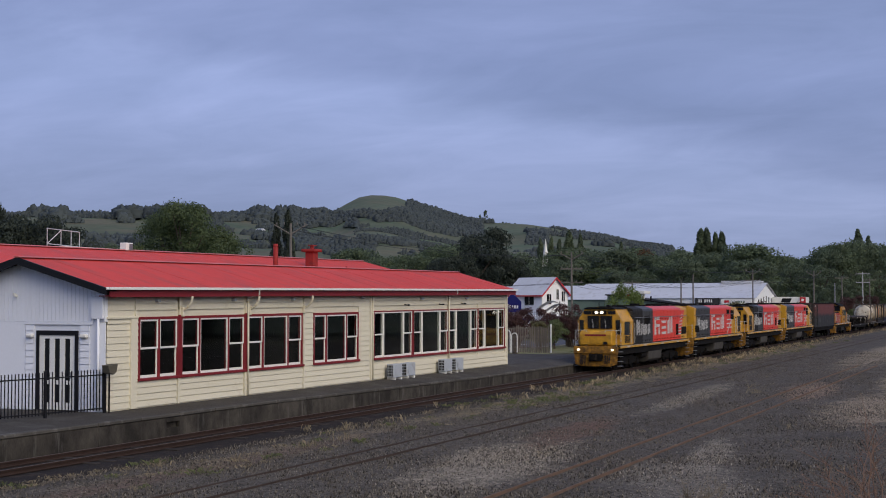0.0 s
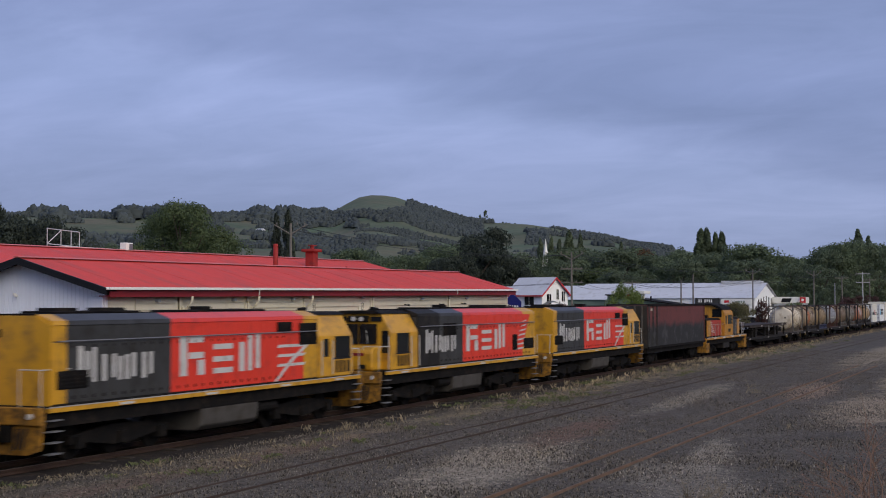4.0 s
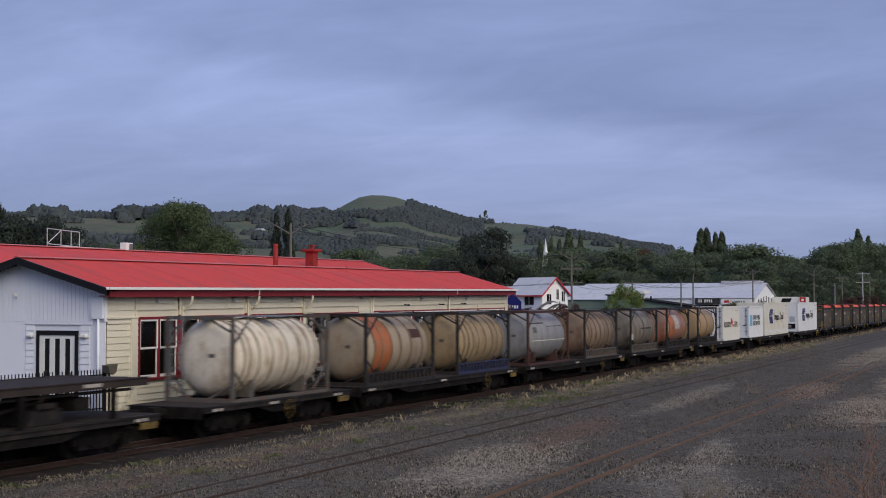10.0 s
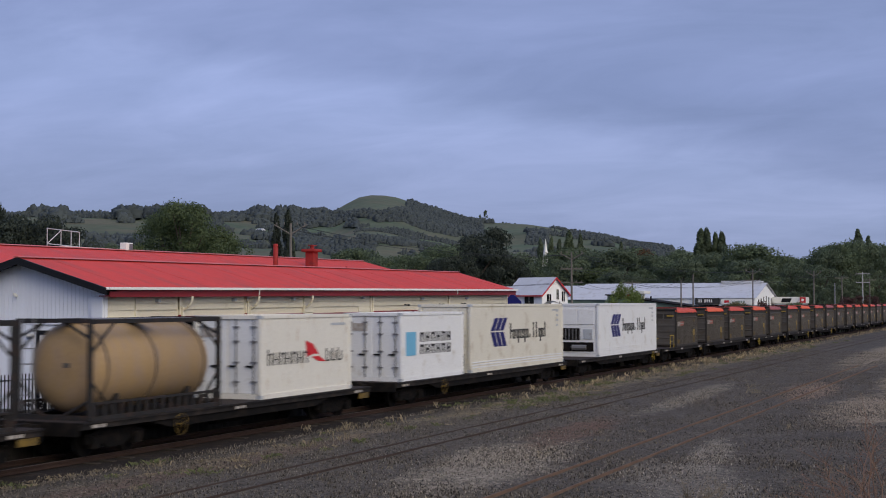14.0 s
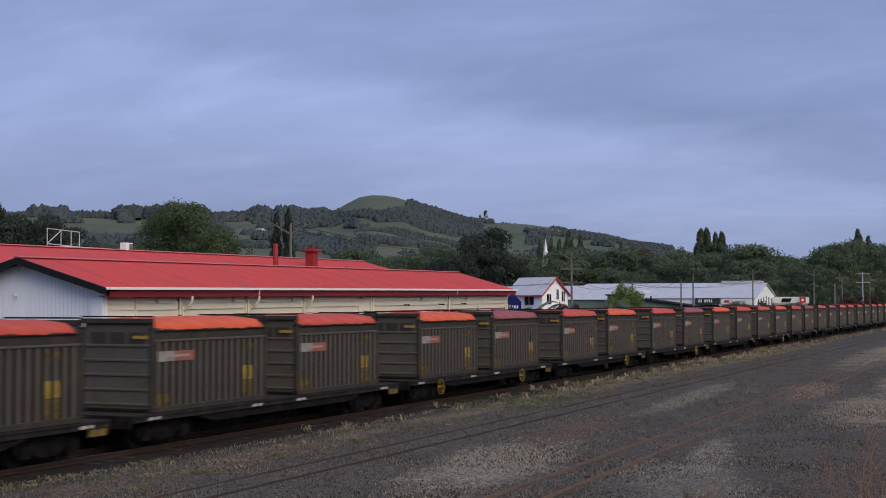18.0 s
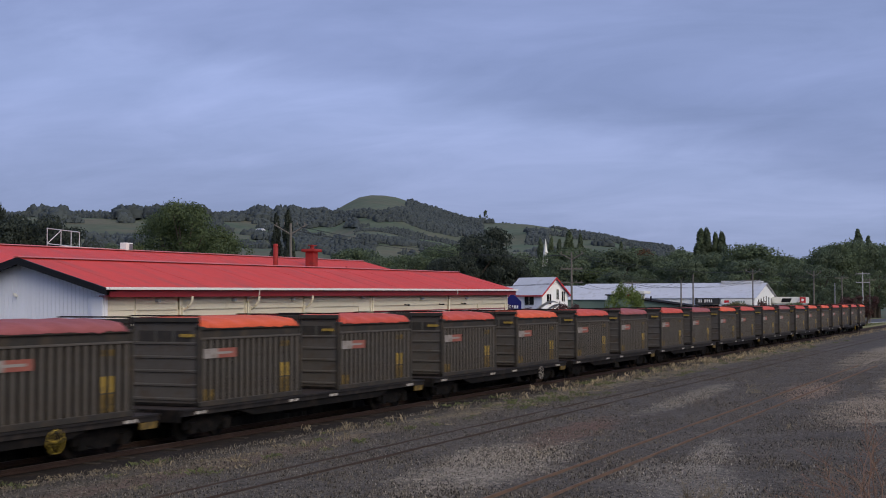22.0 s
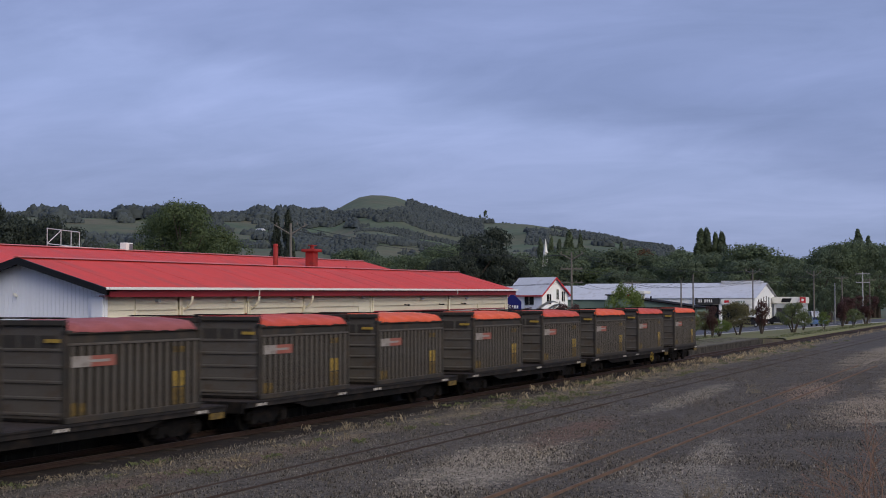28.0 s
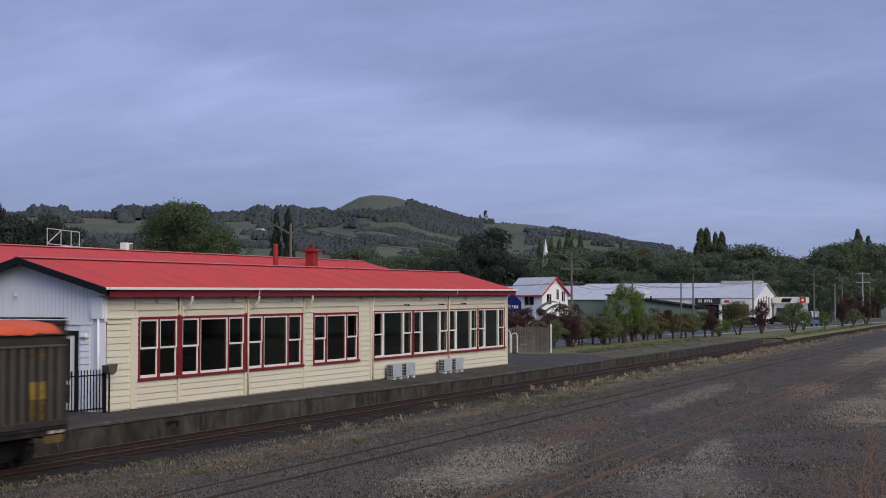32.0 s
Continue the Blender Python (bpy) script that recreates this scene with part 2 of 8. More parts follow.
house_white = material("house_white", (0.86, 0.86, 0.86), 0.5, 1.0, 0.05, 25, 0.08, dirt=(0.6, 0.6, 0.6), dirt_amount=0.1)
lawn = material("lawn", (0.150, 0.155, 0.068), 0.9, 0.35, 0.35, 6, 0.5, dirt=(0.18, 0.15, 0.09), dirt_amount=0.4)
car_blue = material("car_blue", (0.10, 0.17, 0.27), 0.25, 2, 0.05, 40, 0.0, spec=0.4)
car_white = material("car_white", (0.72, 0.73, 0.75), 0.25, 2, 0.05, 40, 0.0, spec=0.4)
car_black = material("car_black", (0.02, 0.02, 0.022), 0.25, 2, 0.05, 40, 0.0, spec=0.4)
tyre = material("tyre", (0.02, 0.02, 0.02), 0.9, 5, 0.2, 40, 0.1)


def leafy(m):
    """Leaves let some of the light through."""
    nt = m.node_tree
    b, o = nt.nodes["Principled BSDF"], nt.nodes["Material Output"]
    tr, mx = nt.nodes.new("ShaderNodeBsdfTranslucent"), nt.nodes.new("ShaderNodeMixShader")
    nt.links.new(b.inputs["Base Color"].links[0].from_socket, tr.inputs[0])
    mx.inputs[0].default_value = 0.45
    nt.links.new(b.outputs[0], mx.inputs[1])
    nt.links.new(tr.outputs[0], mx.inputs[2])
    nt.links.new(mx.outputs[0], o.inputs[0])


for m in (leaf_green, leaf_bright, leaf_dark, leaf_mid, leaf_shrub, leaf_olive, leaf_pine, leaf_purple, leaf_rust):
    leafy(m)
# near-black hood panels; for container ribs, the shade between them as colour
dark_sheet_rib_shade = material("dark_sheet_rib_shade", (0.017, 0.016, 0.015), 0.7, 1.2, 0.3, 25, 0.15, dirt=(0.04, 0.032, 0.026), dirt_amount=0.3)


def lamp_glow(name, color, strength):
    m = bpy.data.materials.new(name)
    m.use_nodes = True
    b = m.node_tree.nodes["Principled BSDF"]
    b.inputs["Base Color"].default_value = (0.8, 0.8, 0.75, 1)
    b.inputs["Emission Color"].default_value = (*color, 1)
    b.inputs["Emission Strength"].default_value = strength
    return m


headlight_glow = lamp_glow("headlight_glow", (1.0, 0.88, 0.66), 1.6)


def clear_glass(name):
    m = bpy.data.materials.new(name)
    m.use_nodes = True
    b = m.node_tree.nodes["Principled BSDF"]
    b.inputs["Base Color"].default_value = (0.75, 0.8, 0.82, 1)
    b.inputs["Roughness"].default_value = 0.03
    b.inputs["Transmission Weight"].default_value = 1.0
    b.inputs["IOR"].default_value = 1.28
    return m


glass = clear_glass("window_glass")


# ---- geometry helpers ----
class Geo:
    """Corners and faces, gathered for one mesh."""

    def __init__(self):
        self.v, self.f = [], []

    def box(self, x0, y0, z0, x1, y1, z1):
        n = len(self.v)
        self.v += [(x, y, z) for z in (z0, z1) for y in (y0, y1) for x in (x0, x1)]
        self.f += [tuple(n + i for i in q) for q in ((0, 2, 3, 1), (4, 5, 7, 6), (0, 1, 5, 4), (2, 6, 7, 3), (0, 4, 6, 2), (1, 3, 7, 5))]
        return self

    def cyl(self, a, b, r0, r1=None, seg=10, caps=True):
        r1 = r0 if r1 is None else r1
        a, b = Vector(a), Vector(b)
        w = (b - a).normalized()
        u = w.orthogonal().normalized()
        k = w.cross(u)
        n = len(self.v)
        for p, r in ((a, r0), (b, r1)):
            self.v += [tuple(p + r * (math.cos(i * 2 * math.pi / seg) * u + math.sin(i * 2 * math.pi / seg) * k)) for i in range(seg)]
        self.f += [(n + i, n + (i + 1) % seg, n + seg + (i + 1) % seg, n + seg + i) for i in range(seg)]
        if caps:
            self.f += [tuple(n + i for i in reversed(range(seg))), tuple(n + seg + i for i in range(seg))]
        return self

    def prism(self, poly, axis, a, b):
        """A flat outline pushed along an axis. The outline's two numbers are the other two axes, in order."""
        n, k = len(self.v), len(poly)
        for c in (a, b):
            for p, q in poly:
                self.v.append((c, p, q) if axis == "x" else (p, c, q) if axis == "y" else (p, q, c))
        self.f += [(n + i, n + (i + 1) % k, n + k + (i + 1) % k, n + k + i) for i in range(k)]
        self.f += [tuple(n + i for i in reversed(range(k))), tuple(n + k + i for i in range(k))]
        return self

    def lathe(self, rings, seg=16, axis="x", centre=(0, 0, 0)):
        """Rings of (place along the axis, radius) round an axis, closed at both ends."""
        n = len(self.v)
        for p, r in rings:
            for i in range(seg):
                c, s = math.cos(2 * math.pi * i / seg) * r, math.sin(2 * math.pi * i / seg) * r
                q = (p, c, s) if axis == "x" else (c, p, s) if axis == "y" else (c, s, p)
                self.v.append(tuple(q[j] + centre[j] for j in range(3)))
        for j in range(len(rings) - 1):
            self.f += [(n + j * seg + i, n + j * seg + (i + 1) % seg, n + (j + 1) * seg + (i + 1) % seg, n + (j + 1) * seg + i) for i in range(seg)]
        self.f += [tuple(n + i for i in reversed(range(seg))), tuple(n + (len(rings) - 1) * seg + i for i in range(seg))]
        return self

    def ring(self, centre, r, thick, axis="y", seg=16):
        """A hoop of square section."""
        for i in range(seg):
            a, b = 2 * math.pi * i / seg, 2 * math.pi * (i + 1) / seg
            pts = []
            for t in (a, b):
                c, s = math.cos(t) * r, math.sin(t) * r
                q = (0, c, s) if axis == "x" else (c, 0, s) if axis == "y" else (c, s, 0)
                pts.append([q[j] + centre[j] for j in range(3)])
            self.cyl(pts[0], pts[1], thick, thick, 5, False)
        return self

    def quad(self, a, b, c, d):
        n = len(self.v)
        self.v += [tuple(a), tuple(b), tuple(c), tuple(d)]
        self.f.append((n, n + 1, n + 2, n + 3))
        return self


def solid(name, geo, mat, smooth=False, bevel=0.0):
    """The mesh data of a Geo, with its faces turned outwards and, if asked, its edges worn round."""
    me = bpy.data.meshes.new(name)
    me.from_pydata(geo.v, [], geo.f)
    bm = bmesh.new()
    bm.from_mesh(me)
    if bevel:
        bmesh.ops.bevel(bm, geom=bm.edges[:], offset=bevel, segments=1, affect="EDGES", clamp_overlap=True)
    bmesh.ops.recalc_face_normals(bm, faces=bm.faces[:])
    bm.to_mesh(me)
    bm.free()
    if smooth:
        me.polygons.foreach_set("use_smooth", [True] * len(me.polygons))
    me.materials.append(mat)
    return me


def raw(name, geo, mat):
    """Mesh data without any cleaning, for large scatters."""
    me = bpy.data.meshes.new(name)
    me.from_pydata(geo.v, [], geo.f)
    me.materials.append(mat)
    return me


def part(name, geo, mat, parent, label="", smooth=False, bevel=0.0, at=None):
    ob = new(name, geo if isinstance(geo, bpy.types.Mesh) else solid(name, geo, mat, smooth, bevel))
    ob.parent = parent
    if at is not None:
        ob.matrix_basis = at
    if label:
        ob["label"] = label
    return ob


def thing(name, label, category, group="", kind="", at=None):
    ob = new(name)
    ob.empty_display_size = 0.3
    if at is not None:
        ob.matrix_basis = at
    return tagged(ob, label, category, group, kind)


def structure(name, geo, mat, label="", category="", bevel=0.0, smooth=False):
    ob = new(name, solid(name, geo, mat, smooth, bevel))
    return tagged(ob, label, category, kind="structure")


def on_train(ob, s, z=0.0, rz=0.0):
    """Puts a thing into the train: s is its place along the line at the start."""
    ob.matrix_basis = pose(s, TRACK_Y, z, 0, 0, rz)
    MOVING.append((ob, s, z, rz))
    return ob


# ---- ground, yard and line ----
RIDGE = [(44, 0.062), (30.2, 0.064), (28.2, 0.0665), (26.9, 0.0768), (26.3, 0.0778), (25.6, 0.0762), (24.1, 0.0680), (22.2, 0.0582), (20.0, 0.0570), (17.0, 0.0500), (15.2, 0.0440), (11.0, 0.033), (4.0, 0.028)]


def ridge_rise(a):
    """Rise of the skyline ridge at a bearing, its points set to fit the camera's view, gliding from point to point."""
    for (a0, e0), (a1, e1) in zip(RIDGE, RIDGE[1:]):
        if a1 <= a <= a0:
            t = (a0 - a) / (a0 - a1)
            return e0 + (e1 - e0) * (0.5 * t + 0.5 * t * t * (3 - 2 * t))
    return 0.064 if a > 30 else 0.03


def hills(x, y):
    """Height of the land: a plain, then slopes up to a ridge line."""
    r, a = math.hypot(x, y), math.degrees(math.atan2(y, x))
    crest = ridge_rise(a)
    far = 1750 + 650 * math.exp(-((a - 24) / 6.5) ** 2)
    if a < -40 or a > 100:
        crest, far = 0.03, 2200
    t = (r - 600) / (far - 600)
    if t <= 0:
        return -0.25
    top = 4 + crest * far
    folds = 26 * noise.noise(Vector((x / 420, y / 420, 0.3))) + 9 * noise.noise(Vector((x / 140, y / 140, 2.0)))
    if t < 1:
        return -0.25 + (top - 6) * (0.55 * t * t * (3 - 2 * t) + 0.45 * t) + folds * math.sin(math.pi * t) * 0.8
    return top - 6 - 0.09 * (r - far) * min(1.0, (r - far) / 300)


def land():
    g = Geo()
    radii = [0, 60, 140, 260, 400, 520] + [560 + 60 * i for i in range(48)] + [3600, 4000, 4500]
    angles = [-180 + 6 * i for i in range(32)] + [12 + 0.5 * i for i in range(100)] + [62 + 6 * i for i in range(20)]
    angles = sorted(set(a for a in angles if a < 180))
    n = len(angles)
    for r in radii:
        for a in angles:
            x, y = r * math.cos(radians(a)), r * math.sin(radians(a))
            g.v.append((x, y, hills(x, y)))
    for i in range(len(radii) - 1):
        for j in range(n):
            k = (j + 1) % n
            g.f.append((i * n + j, (i + 1) * n + j, (i + 1) * n + k, i * n + k))
    return g


def field_material():
    m = material("pasture", (0.080, 0.110, 0.072), 0.95, 0.007, 0.40, 0.09, 0.0, dirt=(0.128, 0.118, 0.082), dirt_amount=0.55, mottle=0.5)
    return m


pasture = field_material()
ground = structure("ground", land(), pasture, "green and tan farmland rolling up to wooded hills", "ground", smooth=True)


SPOTS = [(33.5, 13.0, 6.5, 1.7, 6, (0.24, 0.205, 0.155)), (42.5, 13.8, 6.0, 1.0, 4, (0.115, 0.070, 0.048)), (56.0, 5.9, 9.0, 1.9, 2, (0.24, 0.19, 0.135)), (75, 6.5, 10, 1.3, 2, (0.24, 0.19, 0.135)), (60, 14.0, 10, 0.8, 3, (0.19, 0.165, 0.13)), (66, 9.9, 7.5, 1.3, 3, (0.20, 0.14, 0.10)), (31.5, 7.6, 4.5, 1.6, 20, (0.15, 0.132, 0.108)), (115, 11.5, 30, 2.0, 1, (0.22, 0.18, 0.13)), (37.5, 8.3, 4.5, 0.6, 8, (0.20, 0.175, 0.14)), (30, 19.4, 11, 0.7, 1, (0.115, 0.08, 0.06)), (90, 19.8, 60, 0.9, 0, (0.17, 0.14, 0.095)), (70, 21.35, 90, 0.75, 0, (0.034, 0.029, 0.025))]


def spotted(m, spots):
    """Lays spills of other gravel into a ground surface, each an ellipse on the plan with a ragged edge."""
    nt = m.node_tree
    b = nt.nodes["Principled BSDF"]
    last = b.inputs["Base Color"].links[0].from_socket
    tc = nt.nodes.new("ShaderNodeTexCoord")

    def rough(scale, detail):
        n = nt.nodes.new("ShaderNodeTexNoise")
        n.inputs["Scale"].default_value, n.inputs["Detail"].default_value, n.inputs["Roughness"].default_value = scale, detail, 0.7
        nt.links.new(tc.outputs["Object"], n.inputs["Vector"])
        return n.outputs[0]

    def calc(op, p, q):
        n = nt.nodes.new("ShaderNodeMath")
        n.operation = op
        for i, v in enumerate((p, q)):
            if isinstance(v, (int, float)):
                n.inputs[i].default_value = v
            else:
                nt.links.new(v, n.inputs[i])
        return n.outputs[0]

    ragged = calc("ADD", calc("MULTIPLY", rough(0.9, 8.0), 2.6), calc("MULTIPLY", rough(7.0, 4.0), 1.6))
    for cx, cy, rx, ry, turn, color in spots:
        mp = nt.nodes.new("ShaderNodeMapping")
        mp.vector_type = "TEXTURE"
        mp.inputs["Location"].default_value = (cx, cy, -0.18)
        mp.inputs["Rotation"].default_value = (0, 0, radians(turn))
        mp.inputs["Scale"].default_value = (rx, ry, 1.0)
        nt.links.new(tc.outputs["Object"], mp.inputs[0])
        ln = nt.nodes.new("ShaderNodeVectorMath")
        ln.operation = "LENGTH"
        nt.links.new(mp.outputs[0], ln.inputs[0])
        rg = nt.nodes.new("ShaderNodeMapRange")
        rg.inputs[1].default_value, rg.inputs[2].default_value = 2.62, 2.18
        rg.inputs[3].default_value, rg.inputs[4].default_value = 0.0, 0.85
        nt.links.new(calc("ADD", ln.outputs["Value"], calc("MULTIPLY", ragged, 0.72)), rg.inputs[0])
        mx = nt.nodes.new("ShaderNodeMix")
        mx.data_type = "RGBA"
        nt.links.new(rg.outputs[0], mx.inputs[0])
        nt.links.new(last, mx.inputs[6])
        mx.inputs[7].default_value = (*color, 1)
        last = mx.outputs[2]
    return last


def grained(m, last, grain):
    """Breaks the colour up into single stones."""
    nt = m.node_tree
    tc = nt.nodes.new("ShaderNodeTexCoord")
    vo = nt.nodes.new("ShaderNodeTexVoronoi")
    vo.inputs["Scale"].default_value = grain
    nt.links.new(tc.outputs["Object"], vo.inputs["Vector"])
    sp = nt.nodes.new("ShaderNodeSeparateColor")
    nt.links.new(vo.outputs["Color"], sp.inputs[0])
    rg = nt.nodes.new("ShaderNodeMapRange")
    rg.inputs[3].default_value, rg.inputs[4].default_value = 0.5, 1.6
    nt.links.new(sp.outputs[0], rg.inputs[0])
    hs = nt.nodes.new("ShaderNodeHueSaturation")
    nt.links.new(rg.outputs[0], hs.inputs["Value"])
    nt.links.new(last, hs.inputs["Color"])
    nt.links.new(hs.outputs[0], nt.nodes["Principled BSDF"].inputs["Base Color"])


yard_gravel = material("yard_gravel", (0.072, 0.063, 0.052), 0.9, 0.45, 0.45, 22, 0.9, dirt=(0.105, 0.090, 0.070), dirt_amount=0.34, stretch=(0.8, 1.0, 1))
grained(yard_gravel, spotted(yard_gravel, SPOTS), 14.0)


def uneven_sheet(x0, x1, y0, y1, z, step, rough):
    g = Geo()
    nx, ny = max(1, int((x1 - x0) / step)), max(1, int((y1 - y0) / step))
    for j in range(ny + 1):
        for i in range(nx + 1):
            x, y = x0 + (x1 - x0) * i / nx, y0 + (y1 - y0) * j / ny
            edge = min(i, nx - i, j, ny - j)
            g.v.append((x, y, z + (rough * noise.noise(Vector((x * 0.35, y * 0.35, 1.0))) + 0.4 * rough * noise.noise(Vector((x * 1.7, y * 1.7, 4.0))) if edge else -0.05)))
    for j in range(ny):
        for i in range(nx):
            a = j * (nx + 1) + i
            g.f.append((a, a + 1, a + nx + 2, a + nx + 1))
    return g


yard = structure("ground_yard", uneven_sheet(-60, 300, -14, 21.6, -0.18, 0.75, 0.035), yard_gravel, "dark trodden gravel of an old goods yard", "ground", smooth=True)


# brown stone; shade under the passing wagons is put into its colour too
ballast = material("ballast", (0.022, 0.018, 0.016), 0.95, 1.2, 0.4, 24, 1.0, dirt=(0.060, 0.042, 0.032), dirt_amount=0.25)
structure("ballast", Geo().prism([(20.9, -0.3), (21.6, -0.16), (24.7, -0.15), (24.7, -0.4), (20.9, -0.4)], "x", -520, 700), ballast, "dark brown stone ballast under the running line", "ballast")


def rail_profile(y):
    return [(y - 0.06, -0.14), (y - 0.06, -0.125), (y - 0.012, -0.105), (y - 0.012, -0.045), (y - 0.034, -0.035), (y - 0.034, -0.004), (y + 0.034, -0.004), (y + 0.034, -0.035), (y + 0.012, -0.045), (y + 0.012, -0.105), (y + 0.06, -0.125), (y + 0.06, -0.14)]


line = thing("railway_track", "running line of two worn steel rails on weathered sleepers", "railway track", kind="structure")
for y in (TRACK_Y - 0.567, TRACK_Y + 0.567):
    r = part("rail", Geo().prism(rail_profile(y), "x", -520, 700), rail_steel, line)
    part("rail_head", Geo().box(-520, y - 0.028, -0.004, 700, y + 0.028, 0.0), rail_head, r, "polished running surface")
rnd = random.Random(4)
sleeper_mesh = solid("sleeper", Geo().box(-0.11, -1.07, -0.12, 0.11, 1.07, 0.0), sleeper_wood, bevel=0.012)
for i in range(180):
    part("sleeper", sleeper_mesh, sleeper_wood, line, at=pose(18 + i * 0.72 + rnd.uniform(-0.05, 0.05), TRACK_Y + rnd.uniform(-0.05, 0.03), -0.135 + rnd.uniform(-0.035, 0.012), rnd.uniform(-1, 1), 0, rnd.uniform(-2, 2)))
for y0, name in ((16.75, "disused siding"), (10.2, "disused siding")):
    siding = thing("railway_track", "disused siding, rusty rails sunk in the gravel", "railway track", kind="structure")
    for y in (y0 - 0.567, y0 + 0.567):
        g = Geo()
        for i in range(60):
            x0, x1 = -40 + i * 4.0, -40 + (i + 1) * 4.0
            bend = 0.0006 * max(0, x0 - 60) ** 2 if y0 < 12 else 0.0
            bend1 = 0.0006 * max(0, x1 - 60) ** 2 if y0 < 12 else 0.0
            if y0 < 12 and x1 > 92:
                break
            top = -0.118 if y0 < 12 else -0.128 if y < y0 else -0.142
            half = 0.017 if y0 < 12 else 0.013
            g.box(x0, y - 0.010, -0.26, x1, y + 0.010, top - 0.03).box(x0, y - half, top - 0.03, x1, y + half, top)
        part("rail", g, rusty_rail if y0 < 12 else dull_rail, siding)

# ---- platform ----
weedy = material("weedy_surface", (0.105, 0.088, 0.070), 0.95, 0.5, 0.45, 14, 0.9, dirt=(0.130, 0.130, 0.066), dirt_amount=0.5, stretch=(0.4, 1.5, 1))
plat = thing("platform", "low station platform with an asphalt top and stained concrete face", "platform", kind="structure")


def edge_z(x):
    """Height of the platform's edge: lowered along its length to fit the camera's view."""
    if x < 40:
        return 0.55
    if x < 60:
        return 0.55 - 0.14 * (x - 40) / 20
    return 0.41 if x < 100 else 0.41 + 0.05 * min(1.0, (x - 100) / 32)


def platform_slab(xa, xb, section):
    """A slab with one cross-section, given for each place along it by the height of the edge."""
    g = Geo()
    n = max(1, int((xb - xa) / 4))
    k = len(section(0.5))
    for i in range(n + 1):
        x = xa + (xb - xa) * i / n
        g.v += [(x, y, z) for y, z in section(edge_z(x))]
    for i in range(n):
        for j in range(k):
            g.f.append((i * k + j, (i + 1) * k + j, (i + 1) * k + (j + 1) % k, i * k + (j + 1) % k))
    g.f += [tuple(range(k)), tuple(n * k + j for j in reversed(range(k)))]
    return g


def edge_fitted(g):
    g.v = [(x, y, z + (edge_z(x) - 0.606 if z > 0.2 else 0.0)) for x, y, z in g.v]
    return g


def streaked(m, color):
    """Pale runs of lime down a wall face, with gaps between."""
    nt = m.node_tree
    b = nt.nodes["Principled BSDF"]
    last = b.inputs["Base Color"].links[0].from_socket
    tc, mp, no, rg, mx = (nt.nodes.new("ShaderNode" + k) for k in ("TexCoord", "Mapping", "TexNoise", "MapRange", "Mix"))
    mp.inputs["Scale"].default_value = (2.6, 1.0, 0.35)
    no.inputs["Scale"].default_value, no.inputs["Detail"].default_value, no.inputs["Roughness"].default_value = 1.0, 9.0, 0.7
    rg.inputs[1].default_value, rg.inputs[2].default_value, rg.inputs[4].default_value = 0.56, 0.74, 0.8
    mx.data_type = "RGBA"
    nt.links.new(tc.outputs["Object"], mp.inputs[0])
    nt.links.new(mp.outputs[0], no.inputs["Vector"])
    nt.links.new(no.outputs[0], rg.inputs[0])
    nt.links.new(rg.outputs[0], mx.inputs[0])
    nt.links.new(last, mx.inputs[6])
    mx.inputs[7].default_value = (*color, 1)
    nt.links.new(mx.outputs[2], b.inputs["Base Color"])


streaked(concrete, (0.17, 0.16, 0.145))
part("platform_top", platform_slab(-140, 84, lambda e: [(24.62, e - 0.1), (24.62, e), (26.1, 0.60), (34.5, 0.60), (34.5, 0.0), (24.9, 0.0), (24.9, e - 0.1)]), asphalt, plat)
part("platform_top", platform_slab(84, 132, lambda e: [(24.62, e - 0.1), (24.62, e), (29.4, 0.58), (31.0, 0.1), (24.9, 0.0), (24.9, e - 0.1)]), weedy, plat, "crumbling weedy platform surface")
part("platform_ramp", Geo().prism([(132, -0.2), (132, 0.46), (147, 0.0), (147, -0.2)], "y", 24.7, 29.0), weedy, plat)
part("platform_footing", Geo().box(-140, 24.74, -0.4, 132, 24.95, 0.29), concrete, plat)
rnd = random.Random(9)
for i in range(60):
    w = 2.0
    x = 14 + i * 2.0
    dy, low = 24.60 + rnd.uniform(-0.006, 0.006), -0.24 - rnd.uniform(0.0, 0.01)
    gap = 0.022 if i in (9, 15, 24) else 0.0012
    if i == 10:
        # a lump has broken out of this one
        g = edge_fitted(Geo().box(x + 0.0012, dy, low, x + 1.30, dy + 0.10, low + 0.735)).box(x + 1.30, dy, low, x + 1.998, dy + 0.10, 0.12)
        g.v += edge_fitted(Geo().box(x + 1.30, dy, 0.36, x + 1.998, dy + 0.10, low + 0.735)).v
        g.f += [tuple(16 + j for j in q) for q in Geo().box(0, 0, 0, 1, 1, 1).f]
    else:
        g = edge_fitted(Geo().box(x + gap, dy, low, x + w - 0.0012, dy + 0.10, low + 0.735))
    part("face_block", g, concrete, plat)
edge_concrete = material("edge_concrete", (0.080, 0.074, 0.066), 0.9, 1.1, 0.5, 24, 0.7, dirt=(0.21, 0.20, 0.185), dirt_amount=0.22)
for i in range(68):
    x = -4 + 2.0 * i + rnd.uniform(-0.05, 0.05)
    out, top = rnd.uniform(-0.012, 0.012), rnd.uniform(-0.006, 0.008)
    part("edge_stone", edge_fitted(Geo().box(x, 24.575 + out, 0.50, x + 1.98, 24.9, 0.612 + top)), edge_concrete, plat, bevel=0.025)

# ---- station building ----
LIFT = 0.0058       # the eaves run level while the platform falls slightly towards the far end


def lifted(geo, base=0.6):
    geo.v = [(x, y, z + LIFT * (x - 34.5) * max(0.0, min(1.0, (z - base) / 3.5))) for x, y, z in geo.v]
    return geo


